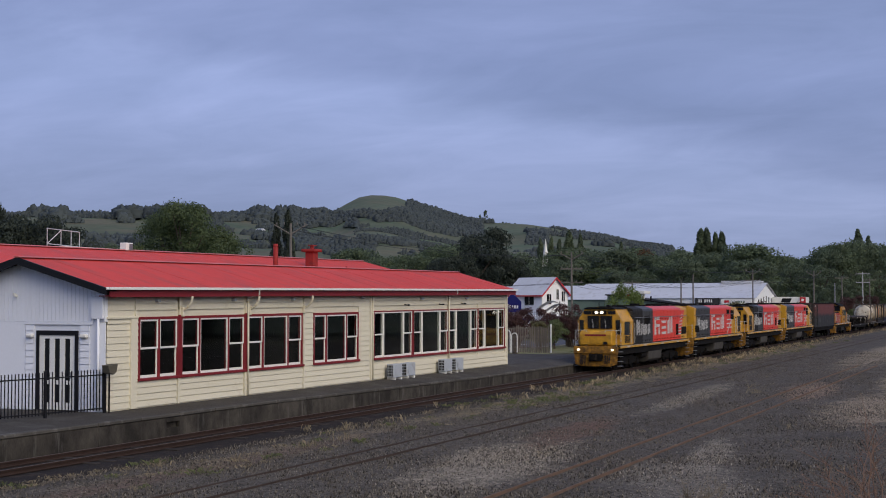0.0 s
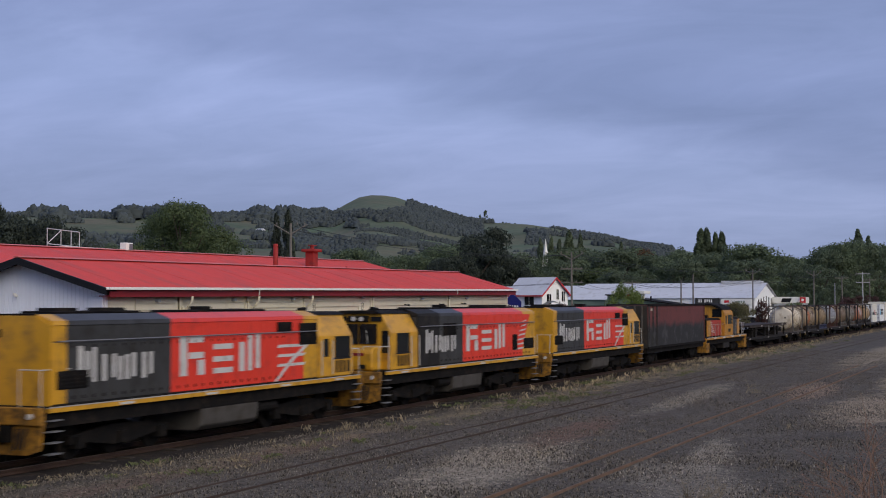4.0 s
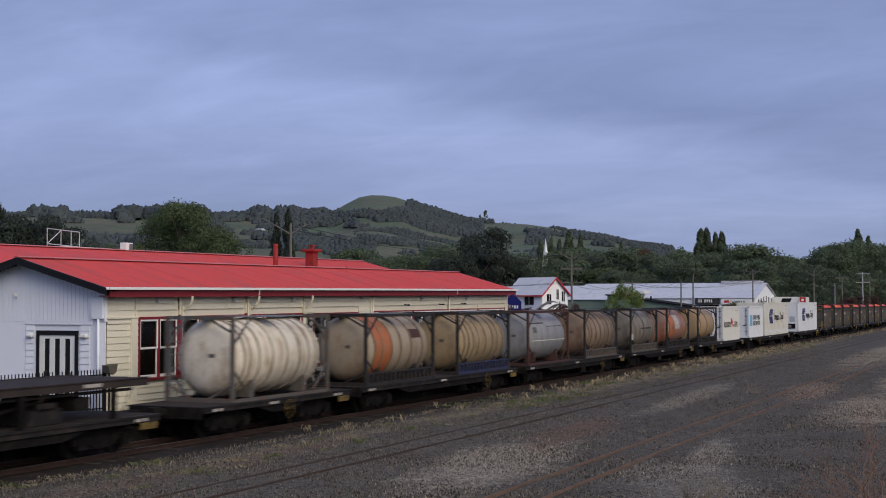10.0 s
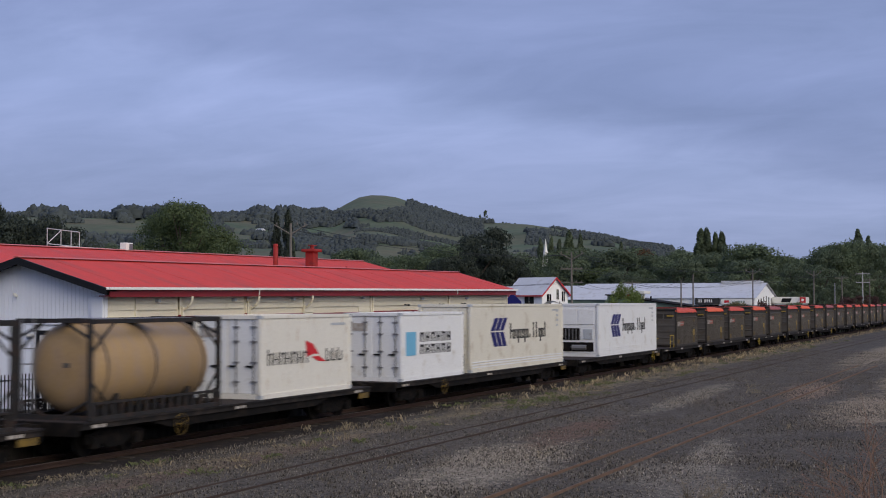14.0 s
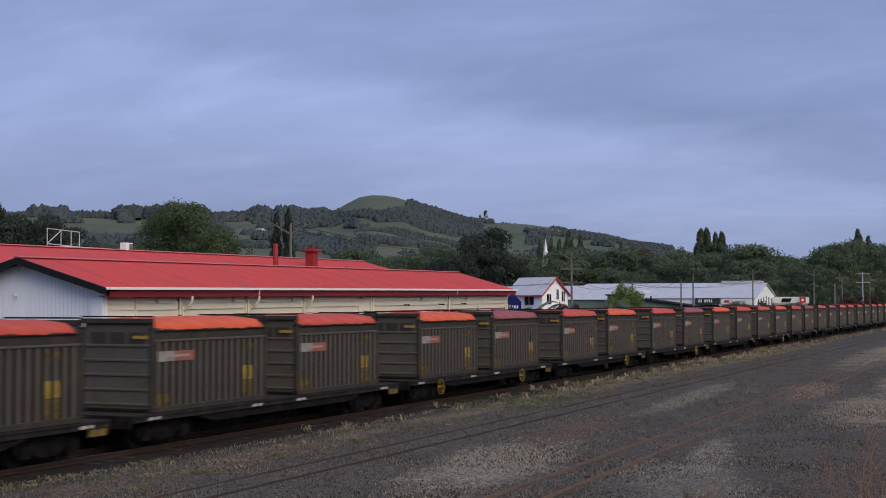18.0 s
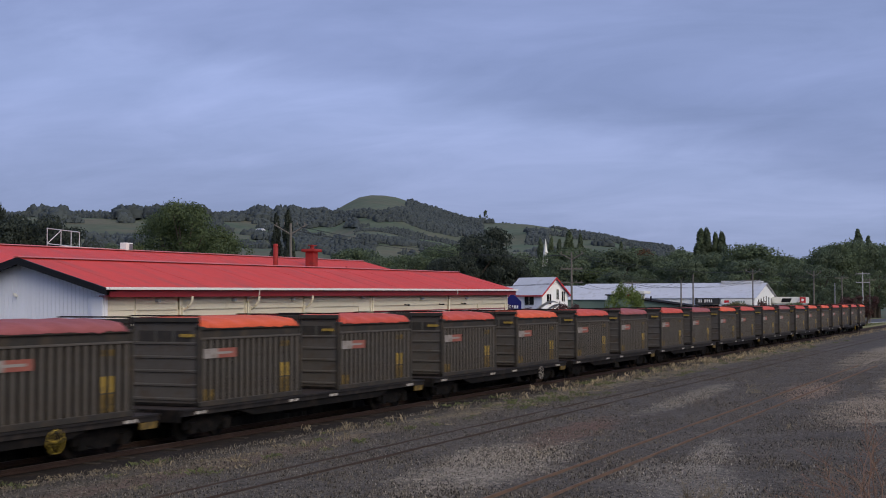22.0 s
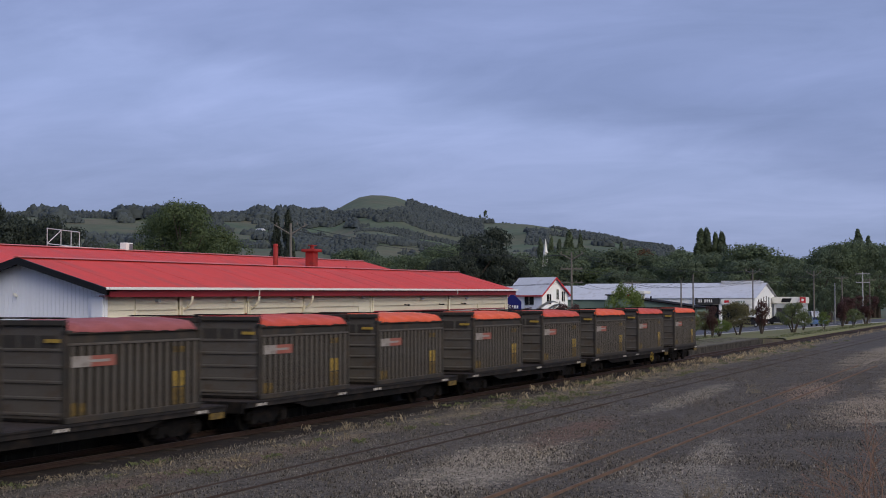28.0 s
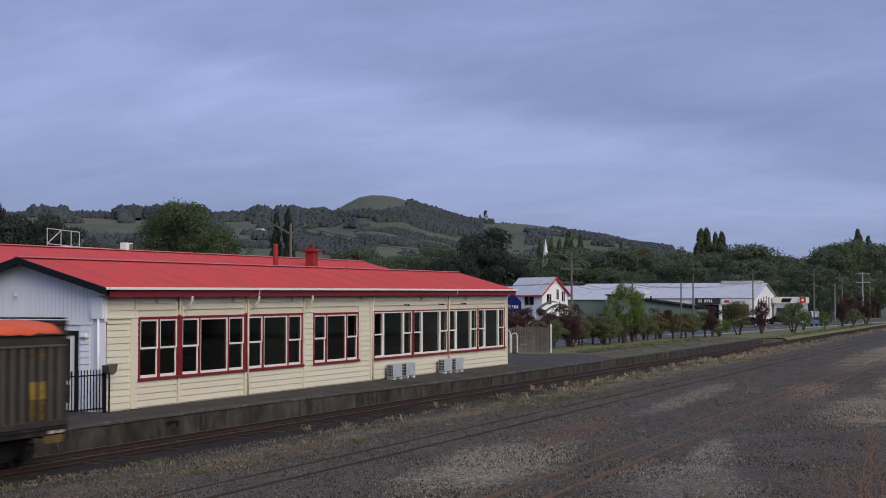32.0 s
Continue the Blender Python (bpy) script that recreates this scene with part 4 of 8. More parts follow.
def container_wagon(s, length, brake=None, wheel_mat=None, label="dark steel container flat wagon with grimy side sills", plates=()):
    """A flat wagon for containers: s is its leading end."""
    w = on_train(thing("container_wagon", label, "railway wagon", "container wagons"), s)
    part("deck", Geo().box(0.3, -1.15, 0.90, length - 0.3, 1.15, 0.975), deck_rust, w)
    for y in (-1.27, 1.27):
        d = 0.05
        part("side_sill", Geo().box(0.3, y - d, 0.79, length - 0.3, y + d, 0.965).box(0.3, y - 0.09, 0.925, length - 0.3, y + 0.09, 0.975), ore_steel, w)
        part("truss_plate", Geo().prism([(3.2, 0.79), (4.2, 0.56), (length - 4.2, 0.56), (length - 3.2, 0.79)], "y", y * 0.97 - 0.03, y * 0.97 + 0.03), steel_dark, w)
    for x in (0.2, length - 0.3):
        part("headstock", Geo().box(x, -1.25, 0.62, x + 0.1, 1.25, 0.98), steel_dark, w, bevel=0.015)
    part("centre_sill", Geo().box(0.3, -0.25, 0.55, length - 0.3, 0.25, 0.90), steel_dark, w)
    part("brake_gear", Geo().cyl((length * 0.45, -0.4, 0.5), (length * 0.55, -0.4, 0.5), 0.18).box(length * 0.38, 0.1, 0.4, length * 0.42, 0.7, 0.7).cyl((2.6, -0.15, 0.45), (length - 2.6, -0.15, 0.45), 0.03), steel_dark, w)
    for x in (2.2, length - 2.2):
        bogie(w, x, (-0.87, 0.87), 0.40)
    for y in (-1.30, 1.30):
        a, c = sorted((y, y * 1.03))
        part("end_step", Geo().box(length - 1.15, a, 0.60, length - 0.45, c, 0.78), step_yellow, w, "scuffed yellow end step")
    coupler(w, 0.2, -1)
    coupler(w, length - 0.2, 1)
    for x in plates:
        for y in (-1.335, 1.335):
            part("side_plate", Geo().box(x, y - 0.012, 0.82, x + 0.26, y + 0.012, 0.90), plate_white, w, "worn white stencilled plate")
            part("side_plate", Geo().box(x + 0.36, y - 0.012, 0.82, x + 0.52, y + 0.012, 0.90), plate_white, w, "worn white stencilled plate")
    if brake is not None:
        hand_wheel(w, brake, -1.40, 0.62, 0.29, wheel_mat or step_yellow, "yellow spoked brake wheel" if wheel_mat else "grimy spoked brake wheel")
    return w


ore_steel = material("sill_steel", (0.017, 0.0155, 0.015), 0.7, 1.5, 0.4, 30, 0.2, dirt=(0.050, 0.038, 0.031), dirt_amount=0.35)
deck_rust = material("deck_rust", (0.040, 0.031, 0.028), 0.85, 1.2, 0.4, 20, 0.3, dirt=(0.025, 0.021, 0.02), dirt_amount=0.4)
wheel_yellow = material("wheel_yellow", (0.42, 0.30, 0.05), 0.6, 3, 0.3, 30, 0.1, dirt=(0.12, 0.09, 0.03), dirt_amount=0.4)
step_yellow = material("step_yellow", (0.20, 0.13, 0.03), 0.7, 3, 0.35, 30, 0.1, dirt=(0.05, 0.04, 0.025), dirt_amount=0.6)


fuel_grime = material("fuel_grime", (0.070, 0.065, 0.060), 0.7, 1.5, 0.3, 30, 0.1, dirt=(0.045, 0.038, 0.032), dirt_amount=0.4)


# ---- train: main line locomotives ----
def blocks(parent, x, y, z, height, width, spec, mat, side):
    """A painted device of plain upright and level bars: (left, right, low, high) as shares of its width and height."""
    for a, b, lo, hi in spec:
        x0, x1 = (x + a * width, x + b * width) if side < 0 else (x - b * width, x - a * width)
        part("painted_bar", Geo().box(x0, min(y, y + side * 0.008), z + lo * height, x1, max(y, y + side * 0.008), z + hi * height), mat, parent, "painted white bar")


BARS_A = [(0.0, 0.055, 0, 1), (0.085, 0.13, 0.15, 0.85), (0.16, 0.20, 0, 0.95), (0.27, 0.315, 0, 0.74), (0.38, 0.425, 0.08, 0.74), (0.455, 0.50, 0, 0.66), (0.535, 0.58, 0, 0.70), (0.615, 0.66, 0.06, 0.74), (0.74, 0.785, 0, 0.74), (0.83, 0.87, 0.1, 0.74)]
BARS_B = [(0.0, 0.08, 0, 1), (0.10, 0.27, 0.82, 1), (0.10, 0.27, 0.42, 0.58), (0.20, 0.28, 0, 0.38), (0.38, 0.62, 0.62, 0.76), (0.38, 0.62, 0.30, 0.44), (0.38, 0.62, 0, 0.14), (0.70, 0.77, 0, 0.78), (0.81, 0.87, 0.0, 0.95), (0.91, 0.97, 0.05, 1)]


def locomotive(s, rz, label, lit):
    lo = on_train(thing("diesel_locomotive", label, "locomotive", "main line locomotives"), s, 0, rz)
    L, HW = 16.9, 1.30
    # underframe
    part("underframe", Geo().box(0.25, -1.25, 0.95, L - 0.1, 1.25, 1.32), steel_dark, lo)
    for y in (-1.36, 1.36):
        part("sill_stripe", Geo().box(0.3, y - 0.03, 1.32, L - 0.15, y + 0.03, 1.43), loco_yellow, lo, "yellow sill stripe")
        part("sill_edge", Geo().box(0.3, y - 0.034, 1.43, L - 0.15, y + 0.034, 1.455), plate_white, lo, "pale upper edge of the sill")
        for x in (1.6, 5.2, 9.4, 13.4):
            part("sill_plate", Geo().box(x, y - 0.045, 1.34, x + 0.6, y + 0.045, 1.40), decal_white, lo, "white data panel")
    part("footplate", Geo().box(0.3, -1.33, 1.42, L - 0.15, 1.33, 1.47), steel_dark, lo)
    # engine hood core and roof
    part("hood_core", Geo().box(3.2, -HW + 0.05, 1.47, L - 0.35, HW - 0.05, 3.40), loco_grey, lo)
    part("hood_roof", Geo().prism([(-0.80, 3.40), (-0.80, 3.70), (0.80, 3.70), (0.80, 3.40)], "x", 3.2, L - 0.35), steel_dark, lo, "dark sooty roof")
    for x, l in ((5.6, 1.1), (9.0, 0.8), (12.2, 1.2), (14.2, 1.2)):
        part("roof_hatch", Geo().box(x, -0.7, 3.69, x + l, 0.7, 3.76), steel_dark, lo, bevel=0.02)
    for x in (12.8, 14.8):
        part("roof_fan", Geo().cyl((x, 0, 3.76), (x, 0, 3.84), 0.52, 0.5, 20), steel_dark, lo)
    part("exhaust", Geo().box(8.0, -0.25, 3.69, 8.5, 0.25, 3.86), steel_dark, lo, bevel=0.03)
    # coloured side panels, each a door or sheet with its own edge
    near = [(3.25, 5.35, dark_sheet_rib_shade), (5.35, 7.75, loco_grey), (7.75, 14.9, loco_red), (14.9, L - 0.35, loco_yellow)]
    far = [(3.25, 4.2, loco_yellow), (4.2, 11.6, loco_red), (11.6, 16.0, loco_grey), (16.0, L - 0.35, loco_yellow)]
    for side, bands in ((-1, near), (1, far)):
        for a, b, mat in bands:
            part("roof_shoulder", Geo().prism([(side * HW, 3.42), (side * (HW - 0.03), 3.53), (side * 0.80, 3.695), (side * 0.80, 3.42)], "x", a, b), mat, lo)
            n = max(1, round((b - a) / 0.86))
            for i in range(n):
                x0, x1 = a + (b - a) * i / n, a + (b - a) * (i + 1) / n
                y0, y1 = sorted((side * (HW - 0.05), side * HW))
                door = part("hood_door", Geo().box(x0 + 0.012, y0, 1.50, x1 - 0.012, y1, 3.00), mat, lo, bevel=0.012)
                part("hood_panel", Geo().box(x0 + 0.006, y0, 3.03, x1 - 0.006, y1 - (0.02 if side > 0 else 0), 3.42), mat, lo, bevel=0.012)
        yy = side * HW
        # hand rail along the hood
        part("handrail", Geo().cyl((3.4, yy + side * 0.06, 3.03), (L - 0.5, yy + side * 0.06, 3.03), 0.018, seg=6), steel_grey, lo)
        g = Geo()
        for k in range(26):
            x = 5.5 + k * 0.41
            g.box(x, min(yy, yy + side * 0.014), 1.60, x + 0.06, max(yy, yy + side * 0.014), 1.68).box(x, min(yy, yy + side * 0.014), 2.86, x + 0.05, max(yy, yy + side * 0.014), 2.92)
        tagged(part("door_latches", g, steel_dark, lo, "rows of dark door latches"), kind="stuff")
        # dark louvres
        for x0, x1, z0, z1 in (((15.0, 16.35, 1.82, 2.30), (5.7, 7.0, 2.62, 3.12), (13.55, 14.15, 1.8, 2.5)) if side < 0 else ((15.2, 16.4, 1.85, 2.3), (5.0, 5.9, 3.05, 3.35), (3.35, 4.5, 2.60, 3.30))):
            g = Geo()
            y0, y1 = sorted((yy, yy + side * 0.012))
            g.box(x0, y0, z0, x1, y1, z1)
            for k in range(int((z1 - z0) / 0.09)):
                zz = z0 + 0.03 + k * 0.09
                ya, yb = sorted((yy + side * 0.012, yy + side * 0.03))
                g.box(x0, ya, zz, x1, yb, zz + 0.04)
            part("louvre", g, steel_dark, lo, "dark louvred intake")
        if side < 0:
            blocks(lo, 4.0, yy, 1.98, 0.92, 3.4, BARS_A, decal_white, -1)
            blocks(lo, 8.1, yy, 1.92, 1.12, 4.6, BARS_B, decal_white, -1)
            for k in range(7):
                x0, z0, w = 13.75 + 0.17 * k, 1.78 + 0.21 * k, 1.25 - 0.12 * k
                part("chevron_bar", Geo().prism([(x0, z0), (x0 + w, z0 + 0.05), (x0 + w + 0.12, z0 + 0.13), (x0 + 0.25, z0 + 0.08)], "y", yy - 0.008, yy), decal_white, lo, "tapering white slash")
            # red runs on above the yellow to a slanting edge
            part("red_flash", Geo().prism([(14.88, 1.9), (14.88, 3.40), (15.85, 3.40)], "y", yy - 0.004, yy), loco_red, lo)
        else:
            blocks(lo, 15.6, yy, 1.98, 0.92, 3.6, BARS_A, decal_white, 1)
            blocks(lo, 11.2, yy, 1.92, 1.12, 4.4, BARS_B, decal_white, 1)
            for k in range(3):
                part("chevron_bar", Geo().prism([(4.2, 1.95 + 0.3 * k), (5.9, 1.95 + 0.3 * k), (5.8, 2.04 + 0.3 * k), (4.1, 2.04 + 0.3 * k)], "y", yy, yy + 0.008), decal_white, lo)
            part("chevron_bar", Geo().prism([(5.9, 1.5), (6.05, 1.5), (5.0, 2.2), (3.8, 2.75), (3.8, 2.65), (4.9, 2.1)], "y", yy, yy + 0.008), decal_white, lo)
    # rear end
    part("hood_end", Geo().prism([(-HW + 0.02, 1.47), (-HW + 0.02, 3.42), (-0.8, 3.66), (0.8, 3.66), (HW - 0.02, 3.42), (HW - 0.02, 1.47)], "x", L - 0.36, L - 0.3), loco_yellow, lo)
    part("number_panel", Geo().box(L - 0.30, -0.75, 3.12, L - 0.27, -0.25, 3.32), black_paint, lo)
    # cab: sides lean in over the windows
    cab = [(-1.33, 1.47), (-1.33, 2.86), (-0.92, 3.56), (0.92, 3.56), (1.33, 2.86), (1.33, 1.47)]
    part("cab", Geo().prism(cab, "x", 0.85, 3.2), loco_yellow, lo, bevel=0.03)
    part("cab_roof", Geo().prism([(-0.98, 3.545), (-0.70, 3.66), (0.70, 3.66), (0.98, 3.545)], "x", 0.70, 3.25), steel_dark, lo)
    part("roof_horn", Geo().cyl((1.6, -0.4, 3.72), (1.1, -0.4, 3.72), 0.05, 0.09), steel_dark, lo)
    part("aerial", Geo().cyl((1.7, 0.3, 3.66), (1.7, 0.3, 3.95), 0.02), steel_dark, lo)
    for side in (-1, 1):
        y0, y1 = sorted((side * 1.325, side * 1.337))
        wx, dx = (1.30, 2.52) if side < 0 else (1.0, 2.45)
        part("cab_window", Geo().box(wx, y0, 2.10, wx + 1.12, y1, 2.82), window_dark, lo, "dark sliding cab window")
        part("window_seal", Geo().box(wx - 0.07, y0 + 0.003, 2.04, wx + 1.19, y1 - 0.003, 2.10), black_paint, lo)
        part("cab_door", Geo().box(dx, min(y0, y1 - 0.02), 1.5, dx + 0.6, y1 + 0.008 if side > 0 else y1, 2.85), loco_yellow, lo, bevel=0.015)
        yd0, yd1 = sorted((side * 1.337, side * 1.348))
        if side > 0:
            part("door_window", Geo().box(dx + 0.12, yd0, 2.15, dx + 0.48, yd1, 2.75), window_dark, lo)
        for k in range(4):
            part("number_bar", Geo().box(wx + 0.06 + k * 0.28, yd0 - 0.004, 1.60, wx + 0.22 + k * 0.28, yd1 - 0.004, 2.0), black_paint, lo)
        for x in (dx - 0.06, dx + 0.68):
            part("grab_rail", Geo().cyl((x, side * 1.40, 1.55), (x, side * 1.40, 2.7), 0.018, seg=6), decal_white, lo)
    for y0, y1 in ((-0.74, -0.03), (0.03, 0.72)):
        part("windscreen", Geo().box(0.80, y0, 2.42, 0.86, y1, 3.16), window_dark, lo, "dark windscreen")
        part("wiper", Geo().cyl((0.785, (y0 + y1) / 2, 2.44), (0.785, (y0 + y1) / 2 + 0.06, 2.95), 0.010, seg=5), decal_white, lo)
    for y in (-1.08, 1.08):
        part("front_door_window", Geo().box(0.82, y - 0.13, 2.10, 0.86, y + 0.13, 2.92), window_dark, lo, "narrow dark window of the front door")
        part("front_grab_rail", Geo().cyl((0.76, y * 1.17, 1.50), (0.76, y * 1.17, 2.75), 0.016, seg=6), decal_white, lo)
    part("light_cluster", Geo().box(0.72, -0.42, 3.24, 0.86, 0.42, 3.46), steel_dark, lo, bevel=0.02)
    for y in (-0.16, 0.16):
        part("headlight", Geo().cyl((0.66, y, 3.35), (0.73, y, 3.35), 0.085, seg=14), headlight_glow if lit else decal_white, lo, "lit headlight" if lit else "headlight")
    for y in (-0.72, 0.72):
        part("number_panel", Geo().box(0.80, y - 0.22, 3.26, 0.86, y + 0.22, 3.44), black_paint, lo)
    # low nose
    part("nose", Geo().prism([(0.05, 1.47), (0.0, 1.60), (0.0, 2.14), (0.12, 2.30), (0.35, 2.36), (0.88, 2.38), (0.88, 1.47)], "y", -0.95, 0.95), loco_yellow, lo, bevel=0.05, smooth=False)
    part("nose_stripe", Geo().box(-0.012, -0.62, 2.02, 0.0, 0.62, 2.12), maroon_paint, lo, "dark red nose badge")
    part("nose_door", Geo().box(-0.015, 0.42, 1.55, 0.0, 0.8, 1.98), loco_yellow, lo, bevel=0.005)
    part("nose_grille", Geo().box(-0.014, -0.7, 1.55, 0.0, -0.45, 1.70), black_paint, lo)
    # front: anticlimber, pilot, steps, ditch lights
    for x, way in ((0.12, -1), (L - 0.1, 1)):
        e = part("end_beam", Geo().box(min(x, x + way * 0.18), -1.30, 1.02, max(x, x + way * 0.18), 1.30, 1.45), pilot_grime, lo, bevel=0.02)
        part("pilot", Geo().prism([(-1.28, 1.02), (-1.22, 0.42), (-0.85, 0.30), (0.85, 0.30), (1.22, 0.42), (1.28, 1.02), (0.45, 1.02), (0.40, 0.62), (-0.40, 0.62), (-0.45, 1.02)], "x", min(x + way * 0.02, x + way * 0.1), max(x + way * 0.02, x + way * 0.1)), pilot_grime, lo, "grimy yellow pilot plate")
        part("draft_box", Geo().box(min(x, x + way * 0.2), -0.38, 0.6, max(x, x + way * 0.2), 0.38, 1.0), steel_dark, lo)
        coupler(lo, x + way * 0.1, way)
        for y in (-1.0, 1.0):
            part("ditch_light", Geo().cyl((x + way * 0.16, y, 1.24), (x + way * 0.24, y, 1.24), 0.07, seg=12), headlight_glow if lit and way < 0 else decal_white, lo)
            for k in range(4):
                part("step", Geo().box(x - way * 0.55, y * 1.30 - 0.12, 0.30 + 0.27 * k, x - way * 0.1, y * 1.30 + 0.08, 0.33 + 0.27 * k) if way > 0 else Geo().box(x + 0.1, y * 1.30 - 0.12, 0.30 + 0.27 * k, x + 0.55, y * 1.30 + 0.08, 0.33 + 0.27 * k), steel_grey, lo)
            part("end_rail", Geo().cyl((x + way * 0.05, y * 1.2, 1.45), (x + way * 0.05, y * 1.2, 2.35), 0.014, seg=6).cyl((x + way * 0.05, y * 1.2, 2.35), (x + way * 0.05, y * 0.55, 2.35), 0.014, seg=6).cyl((x + way * 0.05, y * 0.55, 1.45), (x + way * 0.05, y * 0.55, 2.35), 0.014, seg=6).cyl((x + way * 0.05, y * 1.2, 2.35), (x - way * 0.9, y * 1.3, 2.35), 0.014, seg=6), decal_white, lo)
        for k in range(3):
            part("brake_hose", Geo().cyl((x + way * 0.14, -0.6 - 0.12 * k, 0.95), (x + way * 0.30, -0.6 - 0.12 * k, 0.45), 0.03, seg=6).cyl((x + way * 0.14, 0.6 + 0.12 * k, 0.95), (x + way * 0.30, 0.6 + 0.12 * k, 0.45), 0.03, seg=6), black_paint, lo)
    # below the frame
    part("fuel_tank", Geo().prism([(-1.2, 0.45), (-1.25, 0.95), (1.25, 0.95), (1.2, 0.45), (1.0, 0.30), (-1.0, 0.30)], "x", 6.9, 10.0), fuel_grime, lo, "grimy dark grey fuel tank", bevel=0.03)
    for y in (-1.0, 1.0):
        part("air_tank", Geo().cyl((5.6, y, 0.75), (6.8, y, 0.75), 0.17), steel_dark, lo)
    for x in (3.6, L - 3.6):
        bogie(lo, x, (-1.75, 0.0, 1.75), 0.46, True)
    return lo


locomotive(75.15, 0, "yellow, grey and red diesel locomotive leading, headlights lit", True)
locomotive(110.55, 180, "yellow, grey and red diesel locomotive, cab trailing", False)
locomotive(112.0, 0, "yellow, grey and red diesel locomotive, cab leading", False)
locomotive(147.85, 180, "yellow, grey and red diesel locomotive, cab trailing", False)


# ---- train: high-sided wagon ----
hopper_side = material("hopper_side", (0.130, 0.044, 0.042), 0.65, 0.7, 0.15, 25, 0.1, dirt=(0.075, 0.034, 0.034), dirt_amount=0.3)


def splashed(m, grime, streak, height):
    """Grime that has dried on up to a ragged line at that height, with paler runs in it."""
    nt = m.node_tree
    b = nt.nodes["Principled BSDF"]
    last = b.inputs["Base Color"].links[0].from_socket
    tc, mp, se = nt.nodes.new("ShaderNodeTexCoord"), nt.nodes.new("ShaderNodeMapping"), nt.nodes.new("ShaderNodeSeparateXYZ")
    mp.inputs["Scale"].default_value = (1.0, 1.0, 0.6)
    nt.links.new(tc.outputs["Object"], mp.inputs[0])
    nt.links.new(tc.outputs["Object"], se.inputs[0])
    edge, runs = nt.nodes.new("ShaderNodeTexNoise"), nt.nodes.new("ShaderNodeTexNoise")
    edge.inputs["Scale"].default_value, edge.inputs["Detail"].default_value, edge.inputs["Roughness"].default_value = 0.8, 8.0, 0.7
    runs.inputs["Scale"].default_value, runs.inputs["Detail"].default_value, runs.inputs["Distortion"].default_value = 1.6, 9.0, 1.5
    for n in (edge, runs):
        nt.links.new(mp.outputs[0], n.inputs["Vector"])
    add = nt.nodes.new("ShaderNodeMath")
    add.operation = "MULTIPLY_ADD"
    nt.links.new(edge.outputs[0], add.inputs[0])
    add.inputs[1].default_value = 1.3
    nt.links.new(se.outputs[2], add.inputs[2])
    cover, pale = nt.nodes.new("ShaderNodeMapRange"), nt.nodes.new("ShaderNodeMapRange")
    cover.inputs[1].default_value, cover.inputs[2].default_value = height + 0.85, height + 0.50
    nt.links.new(add.outputs[0], cover.inputs[0])
    pale.inputs[1].default_value, pale.inputs[2].default_value = 0.54, 0.72
    nt.links.new(runs.outputs[0], pale.inputs[0])
    inner, outer = nt.nodes.new("ShaderNodeMix"), nt.nodes.new("ShaderNodeMix")
    inner.data_type = outer.data_type = "RGBA"
    inner.inputs[6].default_value, inner.inputs[7].default_value = (*grime, 1), (*streak, 1)
    nt.links.new(pale.outputs[0], inner.inputs[0])
    nt.links.new(cover.outputs[0], outer.inputs[0])
    nt.links.new(last, outer.inputs[6])
    nt.links.new(inner.outputs[2], outer.inputs[7])
    nt.links.new(outer.outputs[2], b.inputs["Base Color"])


splashed(hopper_side, (0.028, 0.027, 0.028), (0.085, 0.086, 0.088), 2.5)


def high_wagon(s):
    w = on_train(thing("high_sided_wagon", "tall brown high-sided bulk wagon streaked with grey grime", "railway wagon"), s)
    L = 15.6
    part("underframe", Geo().box(0.2, -1.2, 0.80, L - 0.2, 1.2, 1.12), steel_dark, w)
    for y in (-1.28, 1.28):
        a, b = sorted((y, y * 0.96))
        part("side_sheet", Geo().box(0.15, a, 1.12, L - 0.15, b, 3.74), hopper_side, w, "brown side with grey grime up to half its height")
        a, b = sorted((y, y * 1.05))
        part("top_rail", Geo().box(0.1, a, 3.70, L - 0.1, b, 3.82), steel_dark, w, bevel=0.01)
        part("bottom_rail", Geo().box(0.1, a, 1.08, L - 0.1, b, 1.22), steel_dark, w)
        for k in range(17):
            x = 0.25 + k * (L - 0.6) / 16
            if k in (0, 1, 2, 16):
                part("side_post", Geo().box(x, a, 1.2, x + 0.10, b, 3.72), hopper_grime if k < 3 else hopper_brown, w)
        part("data_panel", Geo().box(0.75, min(y, y * 1.004), 3.42, 1.3, max(y, y * 1.004), 3.55), plate_white, w)
    for x in (0.15, L - 0.23):
        part("end_sheet", Geo().box(x, -1.23, 1.12, x + 0.08, 1.23, 3.74), ore_paint, w)
    for x in (0.07, L - 0.15):
        for y in (-0.9, -0.45, 0, 0.45, 0.9):
            part("end_post", Geo().box(x, y - 0.05, 1.12, x + 0.08, y + 0.05, 3.72), rib_paint, w)
    part("load_cover", Geo().box(0.23, -1.22, 3.66, L - 0.23, 1.22, 3.72), steel_dark, w)
    for x in (2.3, L - 2.3):
        bogie(w, x, (-0.87, 0.87), 0.42)
    coupler(w, 0.2, -1)
    coupler(w, L - 0.2, 1)


high_wagon(148.95)


